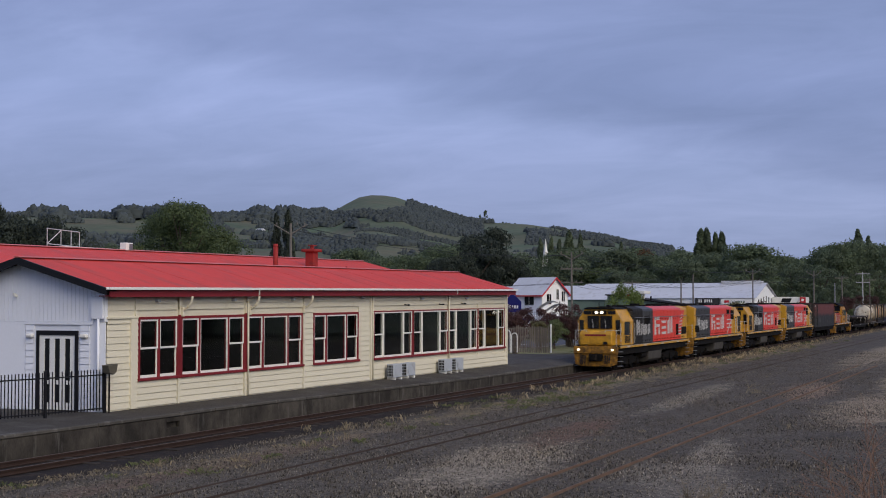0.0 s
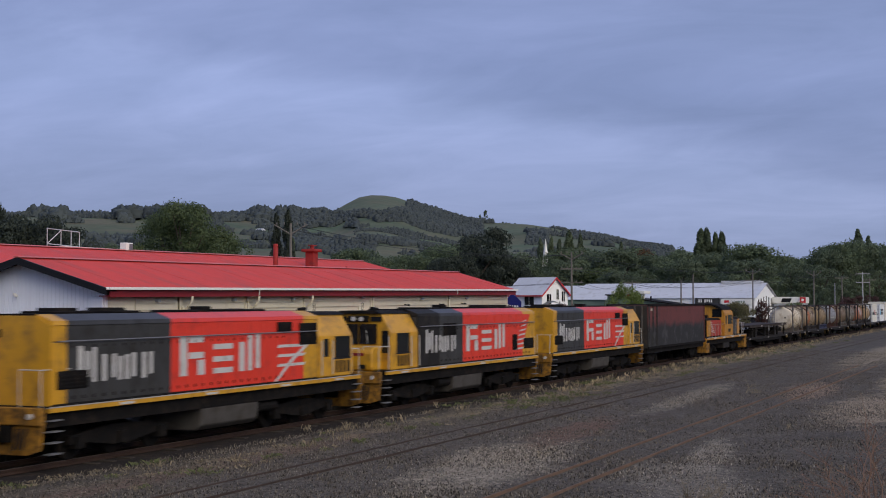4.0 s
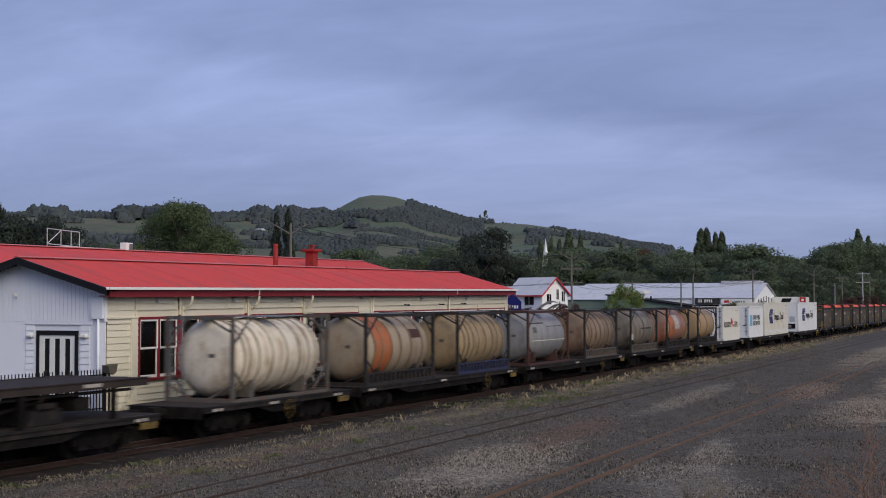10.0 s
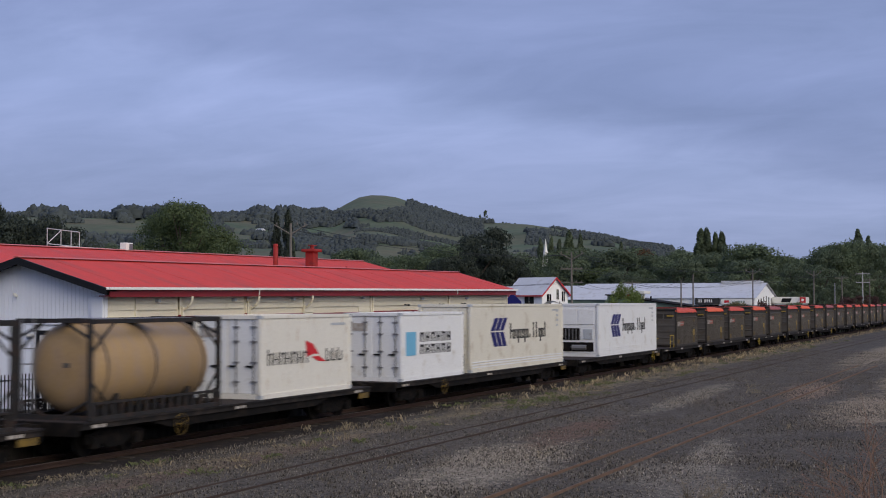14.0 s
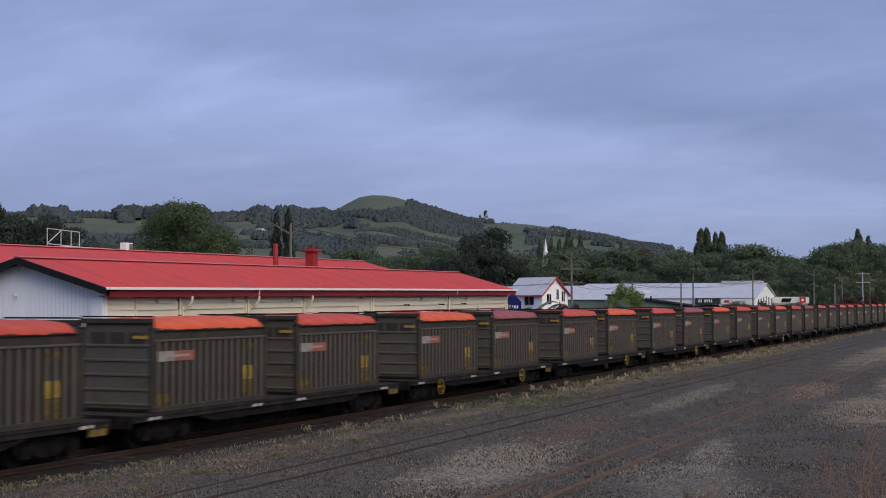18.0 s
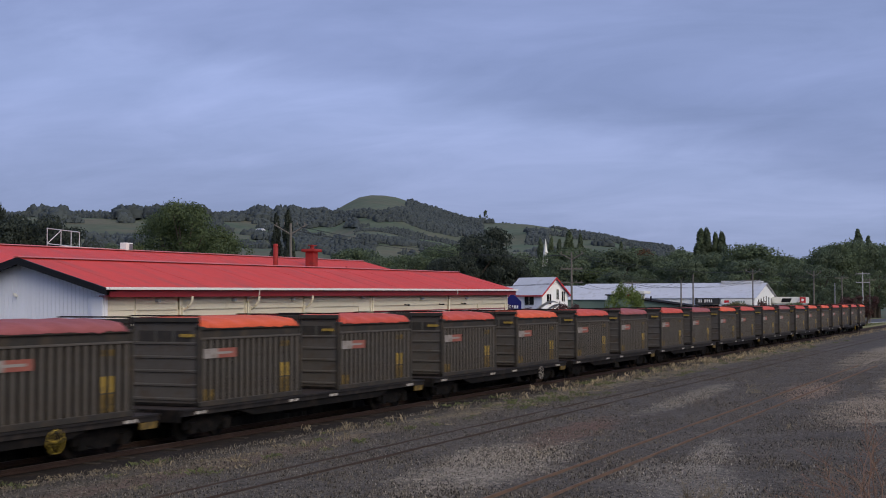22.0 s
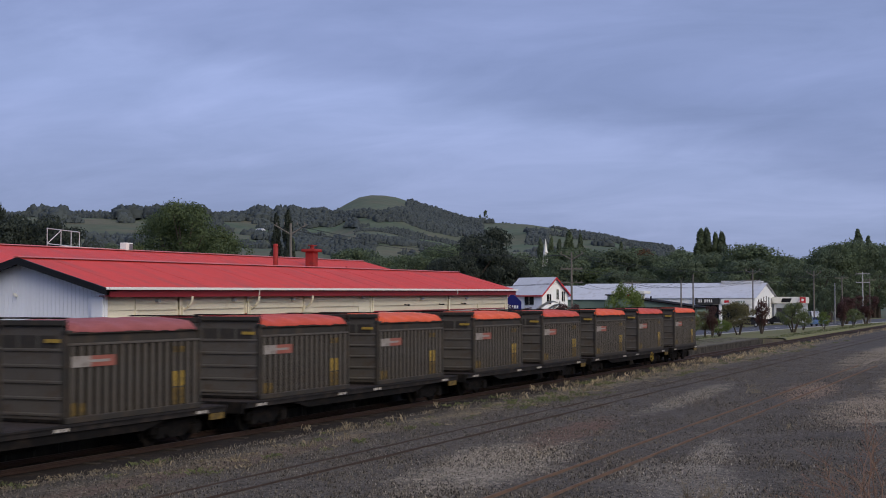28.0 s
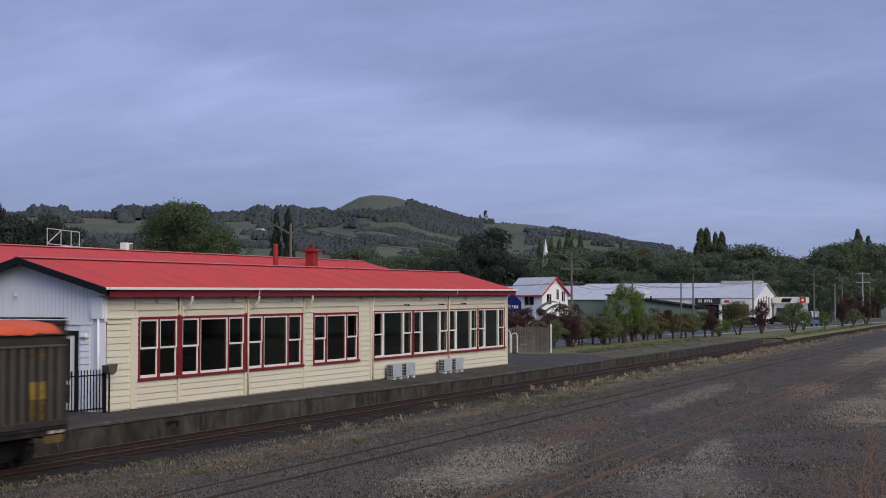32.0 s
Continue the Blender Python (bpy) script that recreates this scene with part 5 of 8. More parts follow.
# ---- train: shunter ----
def shunter(s):
    d = on_train(thing("diesel_shunter", "weathered yellow and red centre-cab diesel shunting locomotive", "locomotive"), s)
    L = 14.7
    part("underframe", Geo().box(0.2, -1.2, 0.85, L - 0.2, 1.2, 1.28), steel_dark, d)
    for y in (-1.33, 1.33):
        part("sill_stripe", Geo().box(0.2, y - 0.03, 1.20, L - 0.2, y + 0.03, 1.32), shunter_yellow, d)
        part("sill_edge", Geo().box(0.2, y - 0.036, 1.32, L - 0.2, y + 0.036, 1.36), plate_white, d, "pale upper edge of the sill")
        for x in (2.5, 5.6, 8.6, 11.5):
            part("sill_plate", Geo().box(x, y - 0.04, 1.22, x + 0.7, y + 0.04, 1.32), decal_white, d)
    part("footplate", Geo().box(0.1, -1.32, 1.33, L - 0.1, 1.32, 1.38), steel_dark, d)

    def hood(x0, x1, top, bands):
        prof = [(-1.0, 1.38), (-1.0, top - 0.12), (-0.85, top), (0.85, top), (1.0, top - 0.12), (1.0, 1.38)]
        part("hood_core", Geo().prism([(p * 0.98, q - 0.01 if q > 2 else q) for p, q in prof], "x", x0, x1), steel_dark, d)
        for a, b, mat in bands:
            n = max(1, round((b - a) / 0.6))
            for i in range(n):
                for s in (-1, 1):
                    u, v = sorted((s * 0.975, s * 1.03))
                    part("hood_door", Geo().box(a + (b - a) * i / n + 0.01, u, 1.42, a + (b - a) * (i + 1) / n - 0.01, v, top - 0.14), mat, d, bevel=0.01)
        for x in (x0 - 0.03, x1):
            grille = x < 3
            part("hood_end", Geo().prism(prof, "x", x, x + 0.03), steel_dark if grille else shunter_yellow, d, "dark radiator grille" if grille else "")
            if grille:
                for k in range(6):
                    part("grille_bar", Geo().box(x - 0.02, -0.85, 1.55 + 0.19 * k, x, 0.85, 1.60 + 0.19 * k), fuel_grime, d)
        part("hood_top", Geo().prism([(-0.97, top - 0.1), (-0.85, top + 0.01), (0.85, top + 0.01), (0.97, top - 0.1)], "x", x0, x1), steel_dark, d)

    hood(1.6, 6.4, 2.72, [(1.6, 2.9, shunter_yellow), (2.9, 6.4, material("faded_red", (0.36, 0.045, 0.035), 0.55, 1.3, 0.2, 30, 0.05, dirt=(0.12, 0.04, 0.03), dirt_amount=0.35))])
    hood(9.5, 13.3, 2.72, [(9.5, 12.3, loco_grey), (12.3, 13.3, shunter_yellow)])
    for k in range(6):
        x0, z0, w = 2.75 + 0.05 * k, 2.45 - 0.14 * k, 0.45 + 0.13 * k
        part("chevron_bar", Geo().prism([(x0, z0), (x0 + w, z0 - 0.10), (x0 + w + 0.05, z0 - 0.06), (x0 + 0.05, z0 + 0.05)], "y", -1.04, -1.031), decal_white, d, "tapering white slash")
    # cab with a curved roof
    arc = [(-1.3, 1.38), (-1.3, 2.95)] + [(1.3 * math.sin(radians(a)), 2.95 + 0.82 * math.cos(radians(a))) for a in range(-80, 81, 16)] + [(1.3, 2.95), (1.3, 1.38)]
    part("cab", Geo().prism(arc, "x", 6.4, 9.5), shunter_yellow, d)
    roof = [(1.33 * math.sin(radians(a)), 2.98 + 0.84 * math.cos(radians(a))) for a in range(-64, 65, 16)] + [(1.33 * 0.8 * math.sin(radians(a)), 2.98 + 0.70 * math.cos(radians(a))) for a in range(64, -65, -16)]
    part("cab_roof", Geo().prism(roof, "x", 6.25, 9.65), steel_dark, d, "dark curved cab roof")
    for s in (-1, 1):
        u, v = sorted((s * 1.295, s * 1.312))
        part("cab_window", Geo().box(7.6, u, 2.25, 8.7, v, 2.95), window_dark, d)
        part("cab_window", Geo().box(8.85, u, 2.25, 9.3, v, 2.95), window_dark, d)
        part("cab_door", Geo().box(6.55, u, 1.42, 7.25, v + (0.006 if s > 0 else 0), 3.0), shunter_yellow, d, bevel=0.01)
        u2, v2 = sorted((s * 1.31, s * 1.324))
        part("door_window", Geo().box(6.7, u2, 2.25, 7.1, v2, 2.9), window_dark, d)
        for k in range(4):
            part("number_bar", Geo().box(7.7 + 0.22 * k, u2, 1.65, 7.86 + 0.22 * k, v2 - 0.004, 1.9), black_paint, d)
        for x in (1.2, 2.2, 3.2, 4.2, 5.2, 10.4, 11.6, 12.8, 13.6):
            part("handrail", Geo().cyl((x, s * 1.28, 1.38), (x, s * 1.28, 2.28), 0.013, seg=6).cyl((x, s * 1.28, 2.28), (min(x + 1.0, L - 0.3), s * 1.28, 2.28), 0.013, seg=6), plate_white, d)
    for x in (6.385, 9.5):
        for y in (-0.72, 0.72):
            part("cab_window", Geo().box(x, y - 0.36, 2.80, x + 0.015, y + 0.36, 3.40), window_dark, d)
    part("exhaust", Geo().box(5.2, -0.2, 2.72, 5.6, 0.2, 2.95).box(10.4, -0.2, 2.72, 10.8, 0.2, 2.95), steel_dark, d)
    part("horn", Geo().cyl((7.9, 0.3, 3.8), (7.9, 0.3, 3.95), 0.05), steel_dark, d)
    for x, way in ((0.1, -1), (L - 0.1, 1)):
        part("end_beam", Geo().box(min(x, x - way * 0.15), -1.3, 0.95, max(x, x - way * 0.15), 1.3, 1.38), shunter_yellow, d, bevel=0.02)
        for y in (-0.98, 0.98):
            part("step_panel", Geo().box(min(x, x - way * 0.95), y - 0.34, 0.28, max(x, x - way * 0.95), y + 0.34, 0.98), pilot_grime, d, "scuffed yellow step box", bevel=0.02)
            part("end_rail", Geo().cyl((x, y, 1.38), (x, y, 2.3), 0.02, seg=6).cyl((x, y, 2.3), (x, y * 0.4, 2.3), 0.02, seg=6).cyl((x, y * 0.4, 1.38), (x, y * 0.4, 2.3), 0.02, seg=6), decal_white, d)
        coupler(d, x, way)
    part("battery_box", Geo().box(6.4, -1.2, 0.45, 8.6, 1.2, 0.9), ore_steel, d, bevel=0.03)
    for x in (3.2, L - 3.2):
        bogie(d, x, (-1.1, 1.1), 0.46)


shunter(164.75)

# ---- train: flat wagon carrying a spare wagon frame ----
container_wagon(180.0, 19.6, plates=(0.6, 9.0, 18.2), label="long dark flat wagon loaded with a spare wagon frame")
spare = on_train(thing("wagon_frame", "rusty spare wagon underframe stacked on a flat wagon", "wagon frame"), 180.9, 0.975)
part("deck", Geo().box(0, -1.2, 0.93, 17.9, 1.2, 1.0), deck_rust, spare)
for y in (-1.25, 1.25):
    part("side_sill", Geo().box(0, y - 0.06, 0.80, 17.9, y + 0.06, 1.02).box(0, y - 0.09, 0.99, 17.9, y + 0.09, 1.02), deck_rust, spare)
    for x in (0.9, 2.3, 6.6, 8.1, 11.4, 12.9, 16.4):
        part("stanchion", Geo().box(x, y - 0.06, 0.0, x + 0.14, y + 0.06, 0.82), steel_dark, spare)
        part("lashing_chain", Geo().cyl((x + 0.3, y * 1.02, 0.0), (x + 0.9, y * 1.02, 0.9), 0.014, seg=5), ore_steel, spare, "grimy lashing chain")
    part("brake_pipe", Geo().cyl((0.4, y * 0.9, 0.68), (17.4, y * 0.9, 0.72), 0.045, seg=6), ore_steel, spare)
    part("truss_rod", Geo().cyl((3.2, y * 0.8, 0.74), (7.0, y * 0.8, 0.22), 0.05, seg=6).cyl((7.0, y * 0.8, 0.22), (11.0, y * 0.8, 0.22), 0.05, seg=6).cyl((11.0, y * 0.8, 0.22), (14.8, y * 0.8, 0.74), 0.05, seg=6), steel_dark, spare)
for x, w, h in ((3.6, 1.5, 0.45), (9.6, 1.1, 0.55), (13.6, 1.2, 0.4)):
    part("spare_beam", Geo().box(x, -0.95, 0.0, x + w, 0.85, h).box(x + 0.2, -1.05, h, x + w - 0.3, 0.7, h + 0.15), ore_steel, spare, "rusty beams stacked below the frame", bevel=0.02)
for y in (-1.25, 1.25):
    for x in (5.0, 15.2):
        part("side_plate", Geo().box(x, y - 0.075 if y < 0 else y + 0.06, 0.86, x + 0.7, y - 0.06 if y < 0 else y + 0.075, 0.95), plate_white, spare)
for x in (2.2, 15.0):
    part("cross_beam", Geo().box(x, -1.2, 0.3, x + 0.6, 1.2, 0.62), steel_dark, spare)
hand_wheel(spare, 8.3, -1.36, 0.62, 0.28, steel_grey, "grey spoked brake wheel")


# ---- train: tank containers ----
def tank_container(s, shell, frame_mat, label, bands, rail_mat=None, open_sides=False, patches=()):
    t = on_train(thing("tank_container", label, "tank container", "tank containers"), s, 0.975)
    L, W, H = 6.06, 1.22, 2.59
    r, cz = 1.16, 1.31
    dome = [(0.24, 0.25), (0.26, 0.58), (0.34, 0.87), (0.46, 1.04), (0.66, r)]
    rings = dome + [(L - p, q) for p, q in reversed(dome)]
    tank = part("tank_shell", Geo().lathe(rings, 48, "x", (0, 0, cz)), shell, t, smooth=True)
    for x in bands:
        part("band", Geo().lathe([(x - 0.035, r), (x - 0.035, r + 0.035), (x + 0.035, r + 0.035), (x + 0.035, r)], 48, "x", (0, 0, cz)), band_cream if shell is tank_cream else band_grime, t, "grimy stiffening band", smooth=False)
    for x, w, h0, h1, mat in patches:
        g = Geo()
        n = max(2, int((h1 - h0) / 4))
        for i in range(n):
            a, b = h0 + (h1 - h0) * i / n, h0 + (h1 - h0) * (i + 1) / n
            p = [(-math.cos(radians(q)) * (r + 0.012), cz + math.sin(radians(q)) * (r + 0.012)) for q in (a, b)]
            g.quad((x, *p[0]), (x + w, *p[0]), (x + w, *p[1]), (x, *p[1]))
        part("shell_patch", g, mat, t)
    for x in (0.0, L - 0.16):
        for y in (-W, W - 0.12):
            part("corner_post", Geo().box(x, y, 0, x + 0.12, y + 0.12, H), frame_mat, t, bevel=0.015)
        for z0, z1 in ((0, 0.13), (H - 0.11, H)):
            part("end_beam", Geo().box(x + 0.01, -W + 0.12, z0, x + 0.11, W - 0.12, z1), frame_mat, t)
        xm = x + 0.08
        for sy in (-1, 1):
            for za, zb in ((H - 0.5, H - 0.1), (0.5, 0.12)):
                part("end_brace", Geo().cyl((xm, sy * (W - 0.1), za), (xm, sy * 0.35, zb), 0.04, seg=6), frame_mat, t)
    for sy in (-1, 1):
        y = sy * (W - 0.07)
        part("bottom_rail", Geo().box(0.12, y - 0.05, 0.0, L - 0.12, y + 0.05, 0.10), rail_mat or frame_mat, t)
        if rail_mat:
            g = Geo().box(0.2, y - 0.05, 0.40, L - 0.2, y + 0.05, 0.46)
            for k in range(16):
                g.box(0.22 + k * 0.366, y - 0.04, 0.10, 0.33 + k * 0.366, y + 0.04, 0.40)
            part("pierced_rail", g, rail_mat, t, "pierced side rail")
        if not open_sides:
            part("top_rail", Geo().box(0.16, y - 0.045, H - 0.13, L - 0.16, y + 0.045, H - 0.02), frame_mat, t)
        for x0, x1 in ((0.16, 1.05), (L - 0.16, L - 1.05)):
            for za, zb in ((1.75, H - 0.1), (0.95, 0.12)):
                part("side_brace", Geo().cyl((x0, y, za), (x1, y, zb), 0.035, seg=6), frame_mat, t)
        for x in (1.3, L - 1.5):
            part("saddle", Geo().prism([(x, 0.1), (x + 0.25, 0.1), (x + 0.18, 0.62), (x + 0.07, 0.62)], "y", min(sy * 0.5, sy * 1.0), max(sy * 0.5, sy * 1.0)), frame_mat, t)
    part("walkway", Geo().box(0.16, -0.28, H - 0.06, L - 0.16, 0.28, H - 0.02).box(2.6, -1.1, H - 0.06, 3.2, 1.1, H - 0.02), steel_grey, t, "grey grating walkway")
    part("manhole", Geo().cyl((2.9, 0, cz + r - 0.05), (2.9, 0, H - 0.02), 0.24, seg=14), shell, t)
    part("ladder", Geo().box(-0.03, 0.55, 0.2, 0.0, 0.59, H).box(-0.03, 0.95, 0.2, 0.0, 0.99, H).box(-0.03, 0.59, 0.6, 0.0, 0.95, 0.63).box(-0.03, 0.59, 1.0, 0.0, 0.95, 1.03).box(-0.03, 0.59, 1.4, 0.0, 0.95, 1.43).box(-0.03, 0.59, 1.8, 0.0, 0.95, 1.83), steel_grey, t)
    part("data_panel", Geo().box(0.0, -0.56, 1.34, 0.012, -0.36, 1.46), frame_pale, t)
    if shell is tank_drab:
        part("hazard_panel", Geo().box(0.02, -W - 0.012, 0.75, 0.42, -W, 1.1), plate_white, t)
    return t


def tank_paint(name, color, dirt, amount):
    return material(name, color, 0.5, 0.9, 0.15, 20, 0.05, dirt=dirt, dirt_amount=amount, stretch=(1.5, 1, 0.5))


band_cream = tank_paint("band_cream", (0.34, 0.29, 0.22), (0.14, 0.11, 0.08), 0.4)
band_grime = tank_paint("band_grime", (0.20, 0.15, 0.10), (0.10, 0.075, 0.055), 0.4)
tank_cream = tank_paint("tank_cream", (0.68, 0.61, 0.49), (0.34, 0.24, 0.14), 0.35)
tank_tan = tank_paint("tank_tan", (0.336, 0.276, 0.200), (0.24, 0.155, 0.095), 0.35)
tank_ochre = tank_paint("tank_ochre", (0.320, 0.240, 0.140), (0.20, 0.13, 0.08), 0.35)
tank_silver = tank_paint("tank_silver", (0.255, 0.255, 0.261), (0.17, 0.155, 0.15), 0.35)
tank_brown = tank_paint("tank_brown", (0.240, 0.179, 0.127), (0.13, 0.075, 0.05), 0.45)
tank_drab = tank_paint("tank_drab", (0.200, 0.175, 0.145), (0.09, 0.075, 0.06), 0.45)
tank_orange = tank_paint("tank_orange", (0.249, 0.188, 0.155), (0.34, 0.085, 0.03), 0.5)
tank_gold = tank_paint("tank_gold", (0.336, 0.228, 0.116), (0.30, 0.22, 0.16), 0.4)
frame_dark = material("frame_dark", (0.026, 0.025, 0.025), 0.6, 2, 0.3, 30, 0.1, dirt=(0.07, 0.04, 0.028), dirt_amount=0.25)
frame_rust = material("frame_rust", (0.070, 0.032, 0.028), 0.65, 2, 0.3, 30, 0.1, dirt=GRIME, dirt_amount=0.4)
frame_pale = material("frame_pale", (0.095, 0.090, 0.082), 0.6, 2, 0.3, 30, 0.1, dirt=RUST, dirt_amount=0.3)
rail_blue = material("rail_blue", (0.026, 0.034, 0.085), 0.55, 2, 0.3, 30, 0.1, dirt=GRIME, dirt_amount=0.4)
rust_orange = material("rust_orange", (0.42, 0.12, 0.045), 0.6, 1.2, 0.3, 20, 0.1, dirt=(0.30, 0.16, 0.08), dirt_amount=0.45)
tank_container(203.15, tank_cream, frame_pale, "cream tank container stained brown, in an open frame", [0.75, 1.05, 1.6, 2.4, 3.3, 4.1, 4.7, 5.2], open_sides=True)
tank_container(211.95, tank_tan, frame_dark, "tan and rust-orange banded tank container in a dark frame", [0.8, 1.4, 2.2, 3.0, 3.9, 4.9], rail_mat=frame_dark, patches=((0.84, 1.32, -60, 75, rust_orange), (4.0, 0.85, 16, 34, frame_rust)))
tank_container(220.35, tank_ochre, frame_dark, "ochre banded tank container over a blue pierced rail", [0.8, 1.3, 1.8, 2.4, 3.2, 4.0, 4.6, 5.2], rail_mat=rail_blue)
tank_container(228.85, tank_silver, frame_rust, "silver-grey tank container in a rust-red frame", [], patches=((0.7, 4.7, -9, -7.5, trim_white), (0.7, 2.0, 33, 36, frame_dark), (2.9, 2.4, 24, 25.5, frame_dark), (0.9, 0.5, 10, 24, frame_pale)))
tank_container(237.6, tank_brown, frame_dark, "brown banded tank container over a pierced grey rail", [0.8, 1.3, 2.1, 2.9, 3.7, 4.4, 5.1], rail_mat=frame_pale)
tank_container(246.5, tank_drab, frame_dark, "drab grey tank container over a pierced grey rail", [1.0, 3.0, 5.0], rail_mat=frame_pale, patches=((2.2, 2.4, 2, 6, frame_dark),))
tank_container(255.0, tank_orange, frame_dark, "pinkish tank container with rust-orange end and white notice", [0.8, 5.2], rail_mat=frame_dark, patches=((0.75, 1.3, -30, 55, rust_orange), (2.3, 1.1, -5, 42, plate_white), (1.5, 0.35, -12, 12, frame_dark)))
tank_container(263.75, tank_gold, frame_dark, "golden-tan tank container in a dark frame", [0.8, 2.9, 5.2], rail_mat=frame_dark)
for s, n, br in ((201.2, 9.6, 5.0), (211.2, 16.1, 12.0), (228.1, 16.9, 12.0), (245.8, 16.3, 12.0), (263.0, 16.6, 4.5), (281.3, 20.4, 4.5), (303.2, 17.0, 14.8), (320.6, 11.4, None)):
    wagon = container_wagon(s, n, br, wheel_yellow if br == 14.8 else None, plates=(0.7, n / 2 - 0.9, n - 1.5))
# the last of them has its brake stand and a yellow hand rail on the bare end of the deck
g = Geo().ring((0.8, -0.6, 1.62), 0.27, 0.018, "z", 16).cyl((0.8, -0.6, 0.97), (0.8, -0.6, 1.64), 0.03, seg=8)
for k in range(4):
    g.cyl((0.8, -0.6, 1.62), (0.8 + 0.27 * math.cos(k * 1.571), -0.6 + 0.27 * math.sin(k * 1.571), 1.62), 0.012, seg=5)
part("brake_stand", g, wheel_yellow, wagon, "yellow brake wheel on a short stand")
part("hand_rail", Geo().cyl((2.4, -1.22, 0.97), (2.4, -1.22, 1.78), 0.022, seg=6).cyl((2.4, -1.22, 1.78), (3.3, -1.22, 1.78), 0.022, seg=6).cyl((3.3, -1.22, 1.78), (3.3, -1.22, 0.97), 0.022, seg=6).cyl((2.4, -1.22, 1.4), (3.3, -1.22, 1.4), 0.018, seg=6), wheel_yellow, wagon, "yellow hand rail")


# ---- train: refrigerated containers ----
def reefer(s, length, height, mat, label, kind):
    c = on_train(thing("shipping_container", label, "shipping container", "refrigerated containers"), s, 0.98)
    L, W, H = length, 1.219, height
    part("body", Geo().box(0.08, -W + 0.03, 0.12, L - 0.08, W - 0.03, H - 0.05), mat, c)
    for x in (0.0, L - 0.14):
        for y in (-W, W - 0.14):
            part("corner_post", Geo().box(x, y, 0, x + 0.14, y + 0.14, H), mat, c, bevel=0.012)
            for z in (0, H - 0.12):
                part("corner_casting", Geo().box(x - 0.006, y - 0.006, z, x + 0.17, y + 0.17, z + 0.12), fridge_grey, c, bevel=0.015)
        part("end_beam", Geo().box(x, -W, 0, x + 0.14, W, 0.16), mat, c)
        part("end_header", Geo().box(x, -W, H - 0.12, x + 0.14, W, H), mat, c)
    for y in (-W, W - 0.10):
        part("top_rail", Geo().box(0.14, y, H - 0.10, L - 0.14, y + 0.10, H), mat, c)
        part("bottom_rail", Geo().box(0.14, y, 0, L - 0.14, y + 0.10, 0.15), mat, c)
    if kind != "hl":
        for sy in (-1, 1):
            for k in range(int(L / 0.28)):
                x = 0.2 + k * 0.28
                a, b = sorted((sy * (W - 0.03), sy * (W - 0.022)))
                part("side_rib", Geo().box(x, a, 0.15, x + 0.02, b, H - 0.1), mat, c)
    else:
        for sy in (-1, 1):
            for k in range(3):
                a, b = sorted((sy * (W - 0.03), sy * (W - 0.012)))
                part("rub_rail", Geo().box(0.15, a, 0.18 + 0.11 * k, L - 0.15, b, 0.23 + 0.11 * k), fridge_white, c)
    # leading end: doors with locking bars, or the cooling machine
    if kind in ("hs", "mk"):
        for y in (-0.62, 0.62):
            part("end_door", Geo().box(0.05, y - 0.58, 0.17, 0.09, y + 0.58, H - 0.13), fridge_white, c, "scuffed white end door", bevel=0.01)
        for y in (-0.95, -0.32, 0.32, 0.95):
            part("locking_bar", Geo().cyl((0.02, y, 0.1), (0.02, y, H - 0.08), 0.022, seg=6), steel_grey, c)
            for z in (0.5, 1.1, 1.75, 2.2):
                part("hinge", Geo().box(0.0, y - 0.10, z, 0.05, y + 0.10, z + 0.06), steel_grey, c)
            part("bar_handle", Geo().box(0.0, y, 0.98, 0.03, y + 0.28, 1.04), black_paint, c)
        part("data_panel", Geo().box(0.03, 0.25, 1.9, 0.05, 0.9, 2.2), plate_white, c)
    else:
        m = part("cooling_unit", Geo().box(0.02, -1.0, 0.2, 0.09, 1.0, H - 0.16), mat, c)
        part("upper_panel", Geo().box(-0.01, -0.95, 1.75, 0.02, -0.03, 2.6).box(-0.01, 0.03, 1.75, 0.02, 0.95, 2.6), mat, c, bevel=0.01)
        part("control_box", Geo().box(-0.02, -0.85, 0.95, 0.02, -0.35, 1.5), fridge_grey, c, bevel=0.01)
        # dark plates stand in for the shade in the fan opening and recess
        part("fan_shade_plate", Geo().box(0.0, -0.15, 0.9, 0.022, 0.85, 1.55), steel_dark, c)
        g = Geo()
        for k in range(5):
            g.box(-0.012, -0.15 + 0.2 * k, 0.9, 0.004, -0.10 + 0.2 * k, 1.55)
        part("fan_guard", g, steel_grey, c)
        part("machine_shade_plate", Geo().box(0.0, -0.9, 0.28, 0.022, 0.9, 0.78), steel_dark, c)
        part("compressor", Geo().cyl((0.0, -0.5, 0.5), (0.0, 0.3, 0.5), 0.15), steel_grey, c)
    f = -W + 0.022 if kind != "hl" else -W + 0.026

    def bar(x0, x1, z0, z1, mat, name="painted_bar"):
        part(name, Geo().box(x0, f - 0.008, z0, x1, f + 0.004, z1), mat, c, "painted marking")

    if kind == "hs":
        rnd = random.Random(2)
        at = 0.45
        for k in range(7):
            bar(at, at + 0.06, 1.02, 1.52 if k == 0 else 1.42, black_paint)
            bar(at + 0.22, at + 0.28, 1.02, 1.42, black_paint)
            bar(at + 0.06, at + 0.22, 1.18 if k % 2 else 1.34, 1.22 if k % 2 else 1.38, black_paint)
            at += 0.38
        part("red_sail", Geo().prism([(2.85, 1.75), (3.35, 1.62), (3.75, 1.28), (3.35, 1.3), (2.95, 1.2)], "y", f - 0.008, f + 0.004), sign_red, c, "red sail-shaped emblem")
